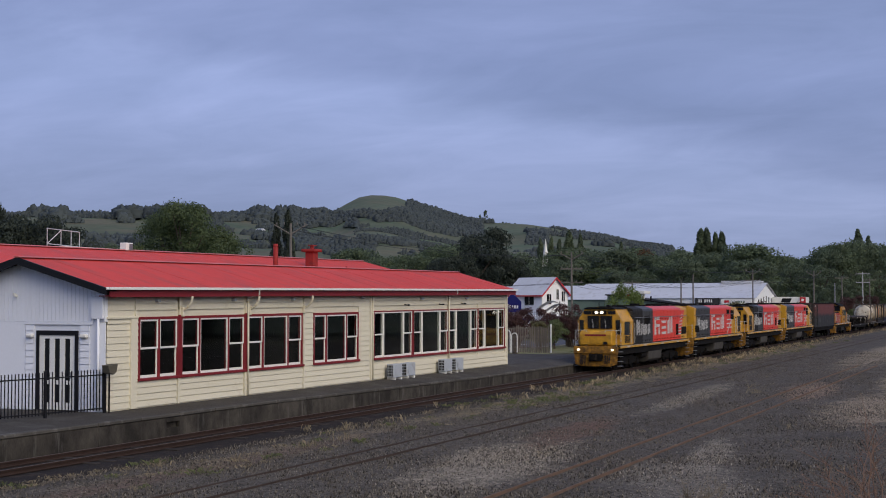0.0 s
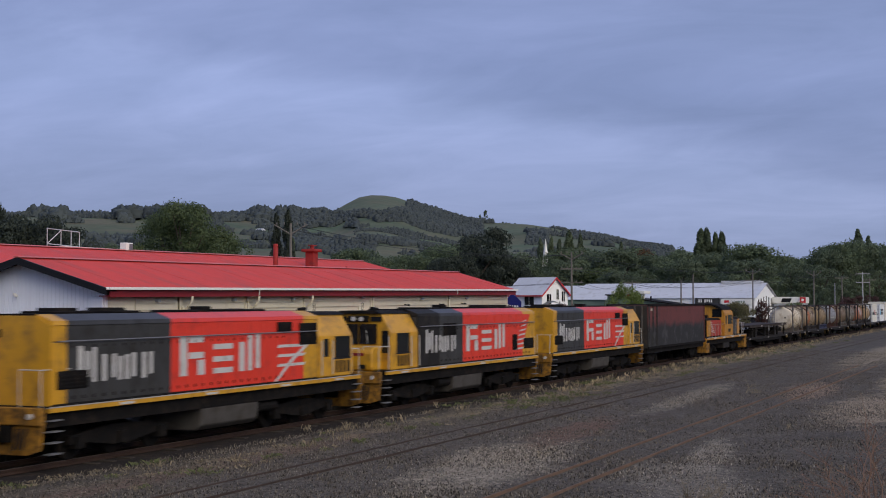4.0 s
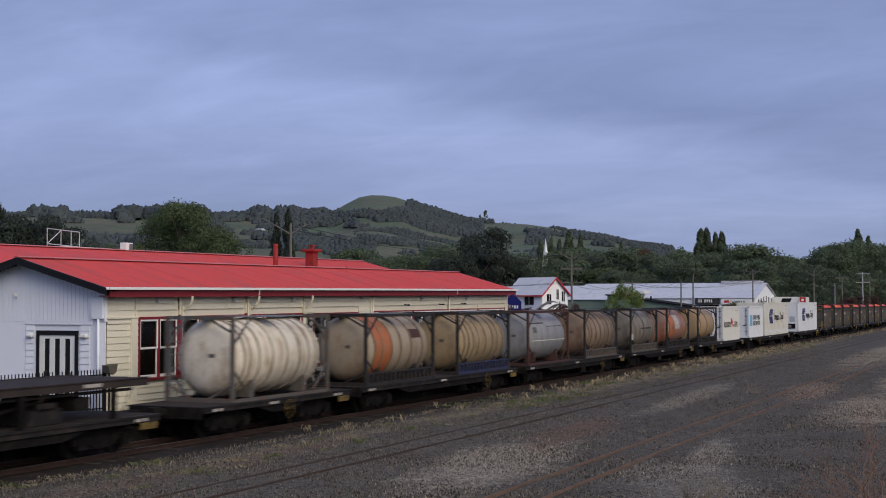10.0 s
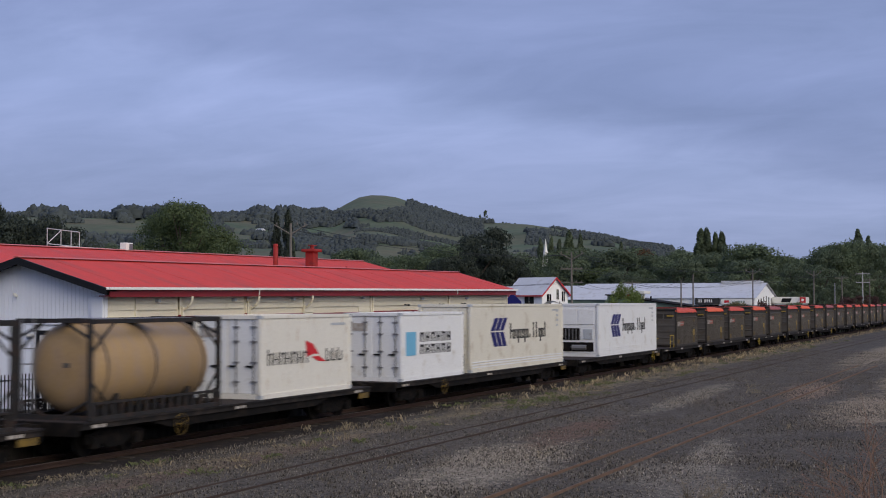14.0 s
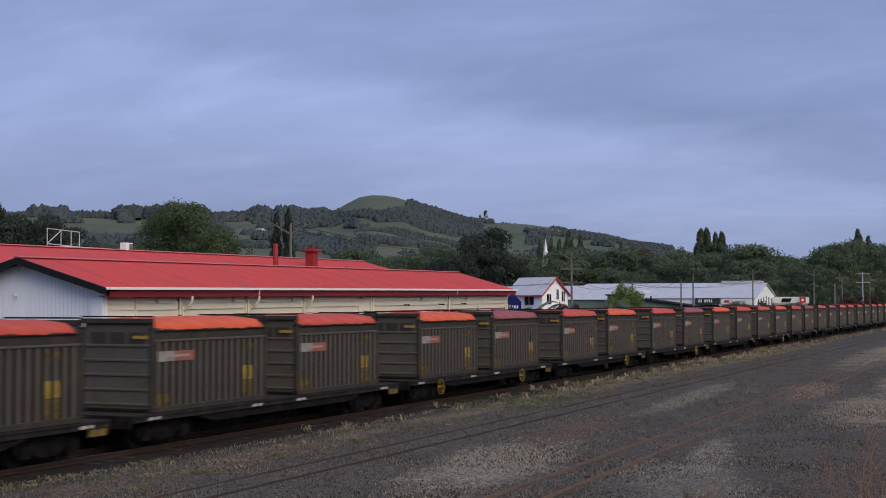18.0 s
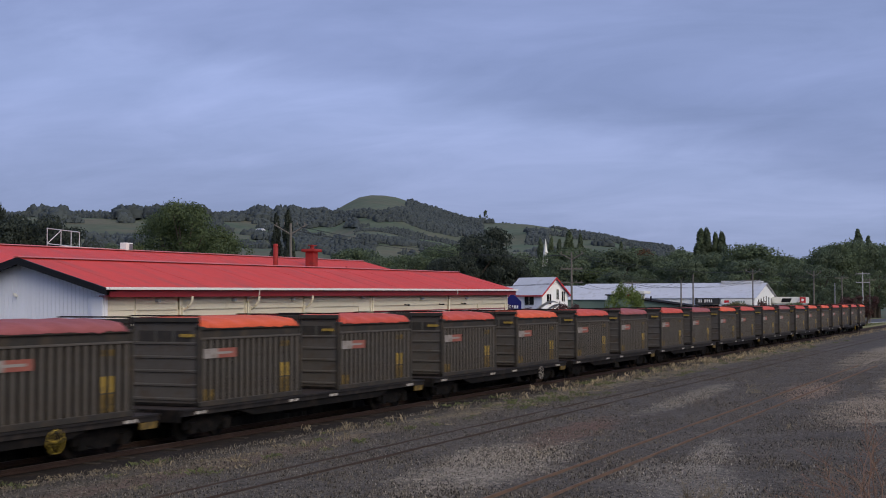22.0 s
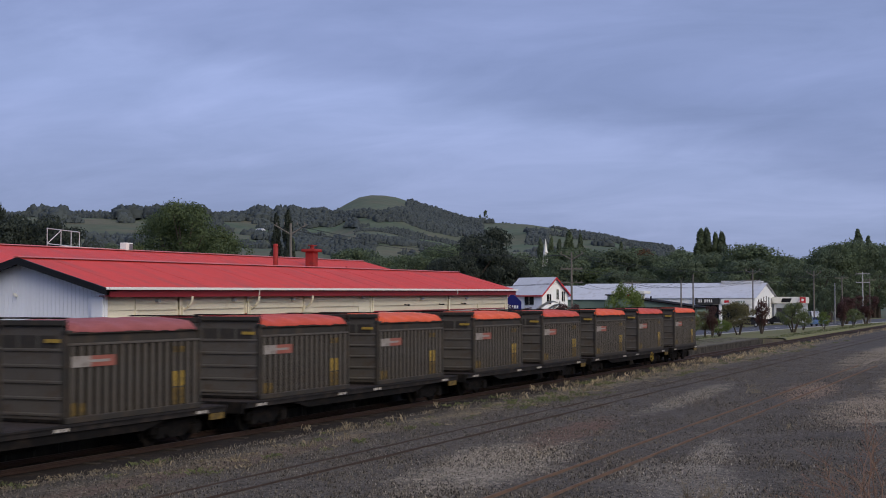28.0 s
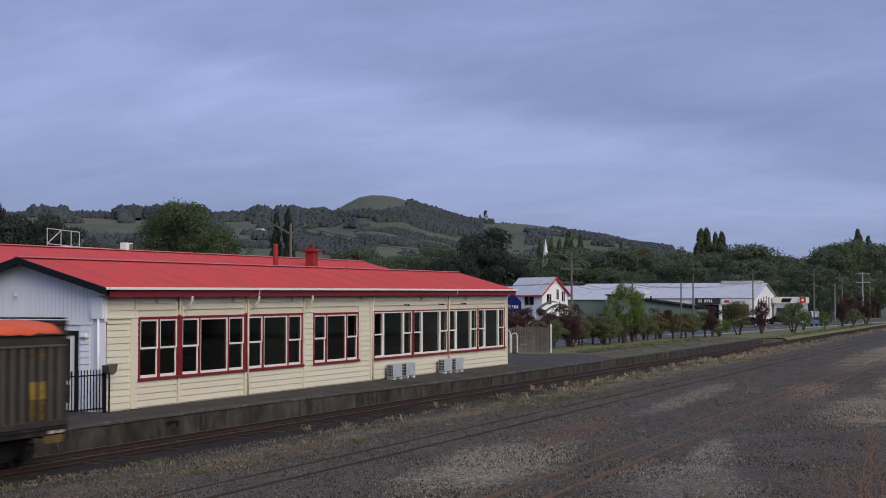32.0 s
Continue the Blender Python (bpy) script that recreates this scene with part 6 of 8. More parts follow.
        part("red_sail", Geo().prism([(3.25, 1.2), (3.75, 1.22), (4.25, 1.02), (3.7, 1.05)], "y", f - 0.008, f + 0.004), sign_red, c)
        for k in range(3):
            bar(4.25 + 0.42 * k, 4.31 + 0.42 * k, 1.02, 1.45, black_paint)
            bar(4.31 + 0.42 * k, 4.52 + 0.42 * k, 1.02, 1.07, black_paint)
            bar(4.50 + 0.42 * k, 4.56 + 0.42 * k, 1.07, 1.36, black_paint)
        bar(4.6, 5.6, 2.22, 2.30, fridge_grey)
    if kind == "mk":
        bar(0.45, 1.35, 0.95, 1.85, pale_blue, "blue_square")
        for k in range(6):
            for z in (1.45, 0.98):
                x = 1.75 + k * 0.52
                bar(x, x + 0.1, z, z + 0.38, black_paint)
                bar(x + 0.26, x + 0.36, z, z + 0.38, black_paint)
                bar(x + 0.1, x + 0.26, z + (0.14 if k % 2 else 0.28), z + (0.22 if k % 2 else 0.36), black_paint)
    if kind == "hl":
        for k in range(3):
            xx = 2.35 + k * 0.55
            part("blue_device", Geo().prism([(xx, 1.72), (xx + 0.5, 2.28), (xx + 0.95, 2.28), (xx + 0.45, 1.72)], "y", f - 0.008, f + 0.004), sign_blue, c, "dark blue slanted emblem bar")
            part("blue_device", Geo().prism([(xx, 1.66), (xx + 0.45, 1.66), (xx + 0.85, 1.02), (xx + 0.4, 1.02)], "y", f - 0.008, f + 0.004), sign_blue, c)
        spec = [(0, 1, 1), (0.34, 0.6, 0), (0.78, .6, 0), (1.2, .6, 0), (1.62, .6, 0), (2.04, .6, 0), (2.5, 0.25, 0), (3.0, 1, 1), (3.4, 1, 1), (3.75, .6, 0), (4.15, .6, 0), (4.6, 1, 1)]
        for x, h, tall in spec:
            xx = 4.75 + x * 1.02
            bar(xx, xx + 0.13, 1.32, 1.32 + 0.72 * h, black_paint)
            if not tall and h > 0.5:
                bar(xx + 0.13, xx + 0.27, 1.32, 1.40, black_paint)
                bar(xx + 0.13, xx + 0.27, 1.66, 1.74, black_paint)
                bar(xx + 0.22, xx + 0.34, 1.12 if x in (0.78, 1.62, 3.75) else 1.32, 1.74, black_paint)
            if tall and x == 0:
                bar(xx + 0.13, xx + 0.3, 1.62, 1.72, black_paint)
        for z in (2.5, 2.28, 2.05, 1.8):
            bar(11.2, 11.45, z, z + 0.1, fridge_grey)
        bar(10.6, 11.5, 2.56, 2.64, fridge_grey)
    return c


reefer(272.0, 6.058, 2.591, fridge_aged, "rust-stained white refrigerated container with a red emblem and dark lettering", "hs")
reefer(282.15, 6.058, 2.591, fridge_white, "white container with a pale blue square and dark lettering", "mk")
reefer(289.0, 12.192, 2.896, fridge_cream, "cream refrigerated container with a blue slanted emblem", "hl")
reefer(307.3, 12.192, 2.896, fridge_white, "white refrigerated container with a blue slanted emblem", "hl")


# ---- train: ribbed open-top boxes ----
def ore_box(tarp, label):
    b = thing("bulk_container", label, "bulk container", "ribbed bulk containers")
    L, W, H = 5.95, 1.21, 2.30
    for sy in (-1, 1):
        a, c = sorted((sy * (W - 0.21), sy * (W - 0.17)))
        # sheet and rib webs carry the shade between the ribs in their colour
        part("side_sheet", Geo().box(0.1, a, 0.14, L - 0.1, c, H - 0.02), dark_sheet_rib_shade, b, "side sheet, darkened for the shade between ribs")
        wa, wc = sorted((sy * (W - 0.17), sy * (W - 0.032)))
        for k in range(17):
            x = 0.30 + k * (L - 0.6) / 16
            if sy < 0:
                part("rib_web", Geo().box(x - 0.05, wa, 0.15, x + 0.05, wc, H - 0.36), dark_sheet_rib_shade, b)
        a, c = sorted((sy * (W - 0.16), sy * (W + 0.02)))
        part("top_rail", Geo().box(0, a, H - 0.10, L, c, H), ore_paint, b, bevel=0.015)
        part("bottom_rail", Geo().box(0, a, 0.0, L, c, 0.15), ore_paint, b, bevel=0.012)
        a, c = sorted((sy * (W - 0.06), sy * W))
        rib = solid("rib", Geo().prism([(-0.080, sy * (W - 0.03)), (-0.068, sy * W), (0.068, sy * W), (0.080, sy * (W - 0.03))], "z", 0.15, H - 0.36), rib_paint)
        a, c = sorted((sy * (W - 0.17), sy * (W - 0.05)))
        part("upper_band", Geo().box(0.1, a, H - 0.32, L - 0.1, c, H - 0.10), ore_paint, b)
        a, c = sorted((sy * (W - 0.17), sy * (W + 0.025)))
        part("waist_rail", Geo().box(0.1, a, H - 0.38, L - 0.1, c, H - 0.32), rib_paint, b, bevel=0.01)
        for k in range(17):
            part("rib", rib, rib_paint, b, at=pose(0.30 + k * (L - 0.6) / 16, 0, 0))
        yl = sy * (W + 0.005)
        a, c = sorted((yl, yl + sy * 0.012))
        lx = 0.22 if sy < 0 else L - 2.0
        part("label_plate", Geo().box(lx, a, 1.38, lx + 0.75, c, 1.66), plate_dull, b, "scuffed white end of the nameplate")
        part("label_plate", Geo().box(lx + 0.75, a, 1.38, lx + 1.75, c, 1.66), plate_red, b, "faded red nameplate")
        part("label_bar", Geo().box(lx + 0.3, min(a, c) - (0.006 if sy < 0 else -0.006), 1.49, lx + 1.5, max(a, c) + (0.006 if sy > 0 else -0.006), 1.56), plate_dull, b)
        for k, z0, z1 in ((0, 0.18, 0.5), (1, 0.18, 0.48), (13, 0.68, 1.10), (14, 0.68, 1.10), (13, 0.18, 0.64), (14, 0.18, 0.64), (13, 1.62, 1.78), (14, 1.62, 1.78)):
            x = 0.30 + k * (L - 0.6) / 16 - 0.070
            part("yellow_patch", Geo().box(x, a, z0, x + 0.140, c, z1), step_yellow if z0 < 0.6 or z0 > 1.5 else plate_yellow, b, "worn yellow marking")
    for x in (0.0, L - 0.12):
        for y in (-W, W - 0.12):
            part("corner_post", Geo().box(x, y - 0.005, 0, x + 0.12, y + 0.125, H + 0.02), ore_paint, b, bevel=0.015)
    for x, d in ((0.03, -1), (L - 0.10, 1)):
        part("end_sheet", Geo().box(x + 0.02, -W + 0.1, 0.1, x + 0.06, W - 0.1, H + 0.2), rib_paint, b)
        for y in (-0.62, 0.0, 0.62):
            part("end_panel", Geo().box(x + 0.035 + d * 0.02, y - 0.27, H - 0.52, x + 0.045 + d * 0.028, y + 0.27, H - 0.12), ore_paint, b)
        for k in range(5):
            z = 0.16 + k * 0.40
            x0, x1 = sorted((x + 0.03, x + 0.03 + d * 0.075))
            part("end_rib", Geo().prism([(x + 0.04, z), (x + 0.04 + d * 0.06, z + 0.03), (x + 0.04 + d * 0.06, z + 0.08), (x + 0.04, z + 0.11)], "y", -W + 0.12, W - 0.12), rib_paint, b)
        part("end_header", Geo().box(min(x, x + d * 0.08), -W, H + 0.12, max(x, x + d * 0.08), W, H + 0.26), ore_paint, b, bevel=0.015)
        part("tarp_bar", Geo().cyl((x, -W, H + 0.31), (x, W, H + 0.31), 0.022, seg=6).box(x - 0.02, -W, H, x + 0.02, -W + 0.04, H + 0.27).box(x - 0.02, W - 0.04, H, x + 0.02, W, H + 0.27), steel_dark, b)
    part("yellow_code", Geo().box(0.0, -1.0, 2.0, 0.025, -0.55, 2.09), plate_yellow, b)
    part("floor", Geo().box(0.05, -W + 0.05, 0.02, L - 0.05, W - 0.05, 0.10), steel_dark, b)
    # sheet over the load: sagging between the bows, lapping over the rails
    g = Geo()
    nx, prof = 28, [(-1.25, -0.05), (-1.245, 0.05), (-1.12, 0.15), (-0.7, 0.23), (0, 0.27), (0.7, 0.23), (1.12, 0.15), (1.245, 0.05), (1.25, -0.05)]
    for i in range(nx + 1):
        x = 0.30 + (L - 0.62) * i / nx
        sag = 0.035 * math.cos(4 * 2 * math.pi * i / nx) + (-0.10 if i in (0, nx) else 0)
        for y, z in prof:
            g.v.append((x, y, H + z + (sag if z > 0 else 0.05 * noise.noise(Vector((x * 2.6, y, 8)))) + 0.03 * noise.noise(Vector((x * 2, y * 2, 5)))))
    k = len(prof)
    for i in range(nx):
        for j in range(k - 1):
            g.f.append((i * k + j, (i + 1) * k + j, (i + 1) * k + j + 1, i * k + j + 1))
    g.f += [tuple(range(k)), tuple(nx * k + j for j in reversed(range(k)))]
    part("cover_sheet", g, tarp, b, "", smooth=True)
    return b


box_kinds = {"o": ore_box(tarp_orange, "dark ribbed bulk container under a bright orange cover"), "r": ore_box(tarp_red, "dark ribbed bulk container under a red cover"), "f": ore_box(tarp_faded, "dark ribbed bulk container under a faded maroon cover")}
colours = "rorofrorforrorfrforrfroororo"
inner = [7.85, 7.8, 7.9, 8.35, 8.5, 8.55, 8.15, 8.4, 7.75, 8.2, 8.2, 8.8, 8.6]
places = [324.76] + [p for i in range(13) for p in (333.7 + i * 17.375, 333.7 + i * 17.375 + inner[i])] + [559.7]
used = set()
for i, s in enumerate(places):
    k = colours[i]
    ob = box_kinds[k]
    if k in used:
        ob = copy_thing(ob, pose(0, 0, 0))
    used.add(k)
    on_train(ob, s, 0.98)
first = container_wagon(332.45, 16.85, None, plates=(0.9, 6.2, 8.9, 15.0))
for i in range(1, 13):
    wagon = on_train(copy_thing(first, pose(0, 0, 0)), 332.45 + i * 17.375)
    if i in (1, 2, 3, 12):
        hand_wheel(wagon, 12.2, -1.40, 0.62, 0.29, wheel_yellow, "yellow spoked brake wheel")
    if i == 5:
        hand_wheel(wagon, 12.6, -1.40, 0.62, 0.29, plate_white, "grey-white spoked brake wheel")
    if i == 1:
        hand_wheel(wagon, 2.9, -1.40, 0.62, 0.29, wheel_yellow, "yellow spoked brake wheel")
container_wagon(558.6, 7.2, None, plates=(0.5, 6.2))


# ---- vegetation ----
def bearing(az, dist, z=0.0):
    """A spot by bearing (degrees from the line's direction) and distance from the camera, chosen to fit its view."""
    return (dist * math.cos(radians(az)), dist * math.sin(radians(az)), z)


def leaf_cloud(g, rnd, centre, radius, count, size, flat=1.0):
    for _ in range(count):
        while True:
            p = Vector((rnd.uniform(-1, 1), rnd.uniform(-1, 1), rnd.uniform(-1, 1)))
            if 0.25 < p.length < 1:
                break
        p = Vector((p.x * radius[0], p.y * radius[1], p.z * radius[2] * flat)) + Vector(centre)
        u = Vector((rnd.uniform(-1, 1), rnd.uniform(-1, 1), rnd.uniform(-0.6, 0.6))).normalized() * size * rnd.uniform(0.6, 1.3)
        w = u.orthogonal().normalized() * size * rnd.uniform(0.35, 0.8)
        w.rotate(Euler((rnd.uniform(0, 6), rnd.uniform(0, 6), rnd.uniform(0, 6))))
        g.quad(p - u, p - w * 0.8, p + u, p + w)


def clump(g, rnd, centre, radius, count, size):
    """A bough's leaves: they lie over its rounded outside, most of them facing outwards."""
    centre = Vector(centre)
    for _ in range(count):
        v = Vector((rnd.gauss(0, 1), rnd.gauss(0, 1), rnd.gauss(0.25, 1))).normalized()
        k = rnd.uniform(0.62, 1.08)
        p = centre + Vector((v.x * radius[0], v.y * radius[1], v.z * radius[2])) * k
        n = (v + 0.55 * Vector((rnd.uniform(-1, 1), rnd.uniform(-1, 1), rnd.uniform(-1, 1)))).normalized()
        u = n.orthogonal().normalized()
        u.rotate(Matrix.Rotation(rnd.uniform(0, 6.28), 3, n))
        w = n.cross(u) * size * rnd.uniform(0.45, 0.9)
        u = u * size * rnd.uniform(0.7, 1.3)
        g.quad(p - u, p - w * 0.8, p + u, p + w)


def tree_meshes(kind, seed, leaf_mat, fine=1.35):
    """Trunk with limbs, and crown, of a tree ten metres high; fine: how many leaves, and how small."""
    rnd = random.Random(seed)
    t, c = Geo(), Geo()
    if kind == "broad":
        t.cyl((0, 0, -0.3), (0.1, 0.05, 3.2), 0.32, 0.22, 8)
        for i in range(34):
            h = rnd.random()
            a = rnd.uniform(0, 6.28)
            rad = 3.6 * math.sin(math.pi * (0.16 + 0.76 * h)) * rnd.uniform(0.45, 1.05)
            p = (rad * math.cos(a), rad * math.sin(a), 2.6 + 6.2 * h)
            if i % 3 == 0:
                t.cyl((0.1, 0.05, 2.2 + 2.2 * h), p, 0.11, 0.03, 5, False)
            q = rnd.uniform(0.9, 1.5)
            clump(c, rnd, p, (q, q, q * 0.75), int(120 * fine), 0.20 * 1.05 / fine ** 0.7)
    elif kind == "dome":
        t.cyl((0, 0, -0.3), (0, 0, 3.0), 0.4, 0.3, 8)
        for i in range(42):
            h = rnd.random() ** 0.8
            a = rnd.uniform(0, 6.28)
            rad = 4.8 * math.sqrt(max(0.05, 1 - h * h * 0.9)) * rnd.uniform(0.5, 1.0)
            p = (rad * math.cos(a), rad * math.sin(a), 2.2 + 6.9 * h)
            if i % 4 == 0:
                t.cyl((0, 0, 2 + 2.5 * h), p, 0.13, 0.04, 5, False)
            q = rnd.uniform(1.0, 1.6)
            clump(c, rnd, p, (q, q, q * 0.6), int(105 * fine), 0.21 * 1.05 / fine ** 0.7)
    elif kind == "poplar":
        t.cyl((0, 0, -0.3), (0, 0, 8.5), 0.2, 0.05, 7)
        for i in range(30):
            h = i / 29
            rad = 0.75 * (math.sin(math.pi * min(1, 0.18 + 0.80 * h)) ** 0.7) * rnd.uniform(0.3, 0.9)
            a = rnd.uniform(0, 6.28)
            p = (rad * math.cos(a), rad * math.sin(a), 1.0 + 8.7 * h)
            if i % 3 == 0:
                t.cyl((0, 0, p[2] - 0.6), p, 0.05, 0.02, 4, False)
            q = 0.62 * (1 - 0.62 * h)
            clump(c, rnd, p, (q * 1.2, q * 1.2, 0.85), int(230 * fine), 0.15 * 1.05 / fine ** 0.7)
    elif kind == "conifer":
        t.cyl((0, 0, -0.3), (0, 0, 9), 0.25, 0.04, 7)
        for i in range(40):
            h = (i / 39) ** 0.9
            rad = 2.0 * (1 - h) ** 0.8 * rnd.uniform(0.4, 1.05)
            a = rnd.uniform(0, 6.28)
            p = (rad * math.cos(a), rad * math.sin(a), 1.2 + 8.6 * h)
            if i % 3 == 0:
                t.cyl((0, 0, p[2] + 0.2), p, 0.05, 0.02, 4, False)
            q = 0.95 * (1 - 0.75 * h)
            clump(c, rnd, p, (q, q, 0.5), int(55 * fine), 0.22 * 1.05 / fine ** 0.7)
    elif kind == "shrub":
        for i in range(5):
            a = rnd.uniform(0, 6.28)
            t.cyl((0.3 * math.cos(a), 0.3 * math.sin(a), -0.2), (1.8 * math.cos(a), 1.8 * math.sin(a), 5.0), 0.22, 0.08, 6)
        for i in range(36):
            h = rnd.random()
            a = rnd.uniform(0, 6.28)
            rad = 4.0 * math.sin(math.pi * (0.2 + 0.68 * h)) * rnd.uniform(0.4, 1.05)
            p = (rad * math.cos(a), rad * math.sin(a), 3.0 + 6.2 * h)
            q = rnd.uniform(0.9, 1.5)
            clump(c, rnd, p, (q, q, q), int(110 * fine), 0.21 * 1.05 / fine ** 0.7)
    elif kind == "vase":
        for i in range(7):
            a = rnd.uniform(0, 6.28)
            t.cyl((0.2 * math.cos(a), 0.2 * math.sin(a), -0.2), (2.0 * math.cos(a), 2.0 * math.sin(a), 7.0), 0.2, 0.05, 6)
        for i in range(34):
            h = rnd.random()
            a = rnd.uniform(0, 6.28)
            rad = (1.0 + 2.8 * h) * rnd.uniform(0.3, 1.0)
            p = (rad * math.cos(a), rad * math.sin(a), 2.6 + 6.7 * h)
            q = rnd.uniform(0.8, 1.3)
            clump(c, rnd, p, (q, q, q), int(105 * fine), 0.20 * 1.05 / fine ** 0.7)
    return solid("trunk", t, bark), raw("crown", c, leaf_mat)


TREES = {}


def plant(key, kind, mat, label, category, spot, height, spread=1.0, turn=0.0, group="", z=None):
    """Stands a tree of that kind, ten metres high before scaling, on a spot."""
    if key not in TREES:
        TREES[key] = tree_meshes(kind, sum(ord(ch) for ch in key), mat, 0.3 if "_far" in key else 3.2 if "_fine" in key else 1.35)
    ob = thing({"tree": "tree", "shrub": "shrub"}[category], label, category, group)
    k = height / 10.0
    ob.matrix_basis = Matrix.Translation((spot[0], spot[1], z if z is not None else spot[2])) @ Matrix.Rotation(radians(turn), 4, "Z") @ Matrix.Diagonal((k * spread, k * spread, k, 1))
    part("trunk", TREES[key][0], bark, ob)
    part("crown", TREES[key][1], mat, ob)
    return ob


rnd = random.Random(21)
# wood behind the town: two ranks of broad dark crowns
DARK = "dark green broadleaf tree in the wood behind the town"
wood_kinds = [("dome_a", "dome", leaf_dark), ("dome_b", "dome", leaf_mid), ("broad_a", "broad", leaf_dark), ("broad_b", "broad", leaf_mid), ("broad_c", "broad", leaf_green), ("dome_c", "dome", leaf_dark)]
az = 27.2
while az > 5.2:
    for rank, dist, base in ((0, 300, 13.4), (1, 355, 17.0), (2, 415, 21.0)):
        d = max(dist + rnd.uniform(-22, 22), 40 / math.sin(radians(max(az, 4.9))))
        top = base * rnd.uniform(0.78, 1.08)
        k = rnd.choice(wood_kinds)
        plant(*k, DARK, "tree", bearing(az + rnd.uniform(-0.4, 0.4), d, -0.25), top, rnd.uniform(0.95, 1.35), rnd.uniform(0, 360), "wood behind the town")
    az -= rnd.uniform(0.85, 1.15)
# unseen trees, added so that the station windows reflect something dark
for i in range(34):
    k = rnd.choice([("dome_far", "dome", leaf_dark), ("broad_far", "broad", leaf_mid)])
    plant(*k, "dark green tree on the far side of the yard", "tree", bearing(-8 - i * 2.3, 150 + rnd.uniform(-12, 12), -0.25), rnd.uniform(12, 17), 1.3, rnd.uniform(0, 360), "trees across the yard")
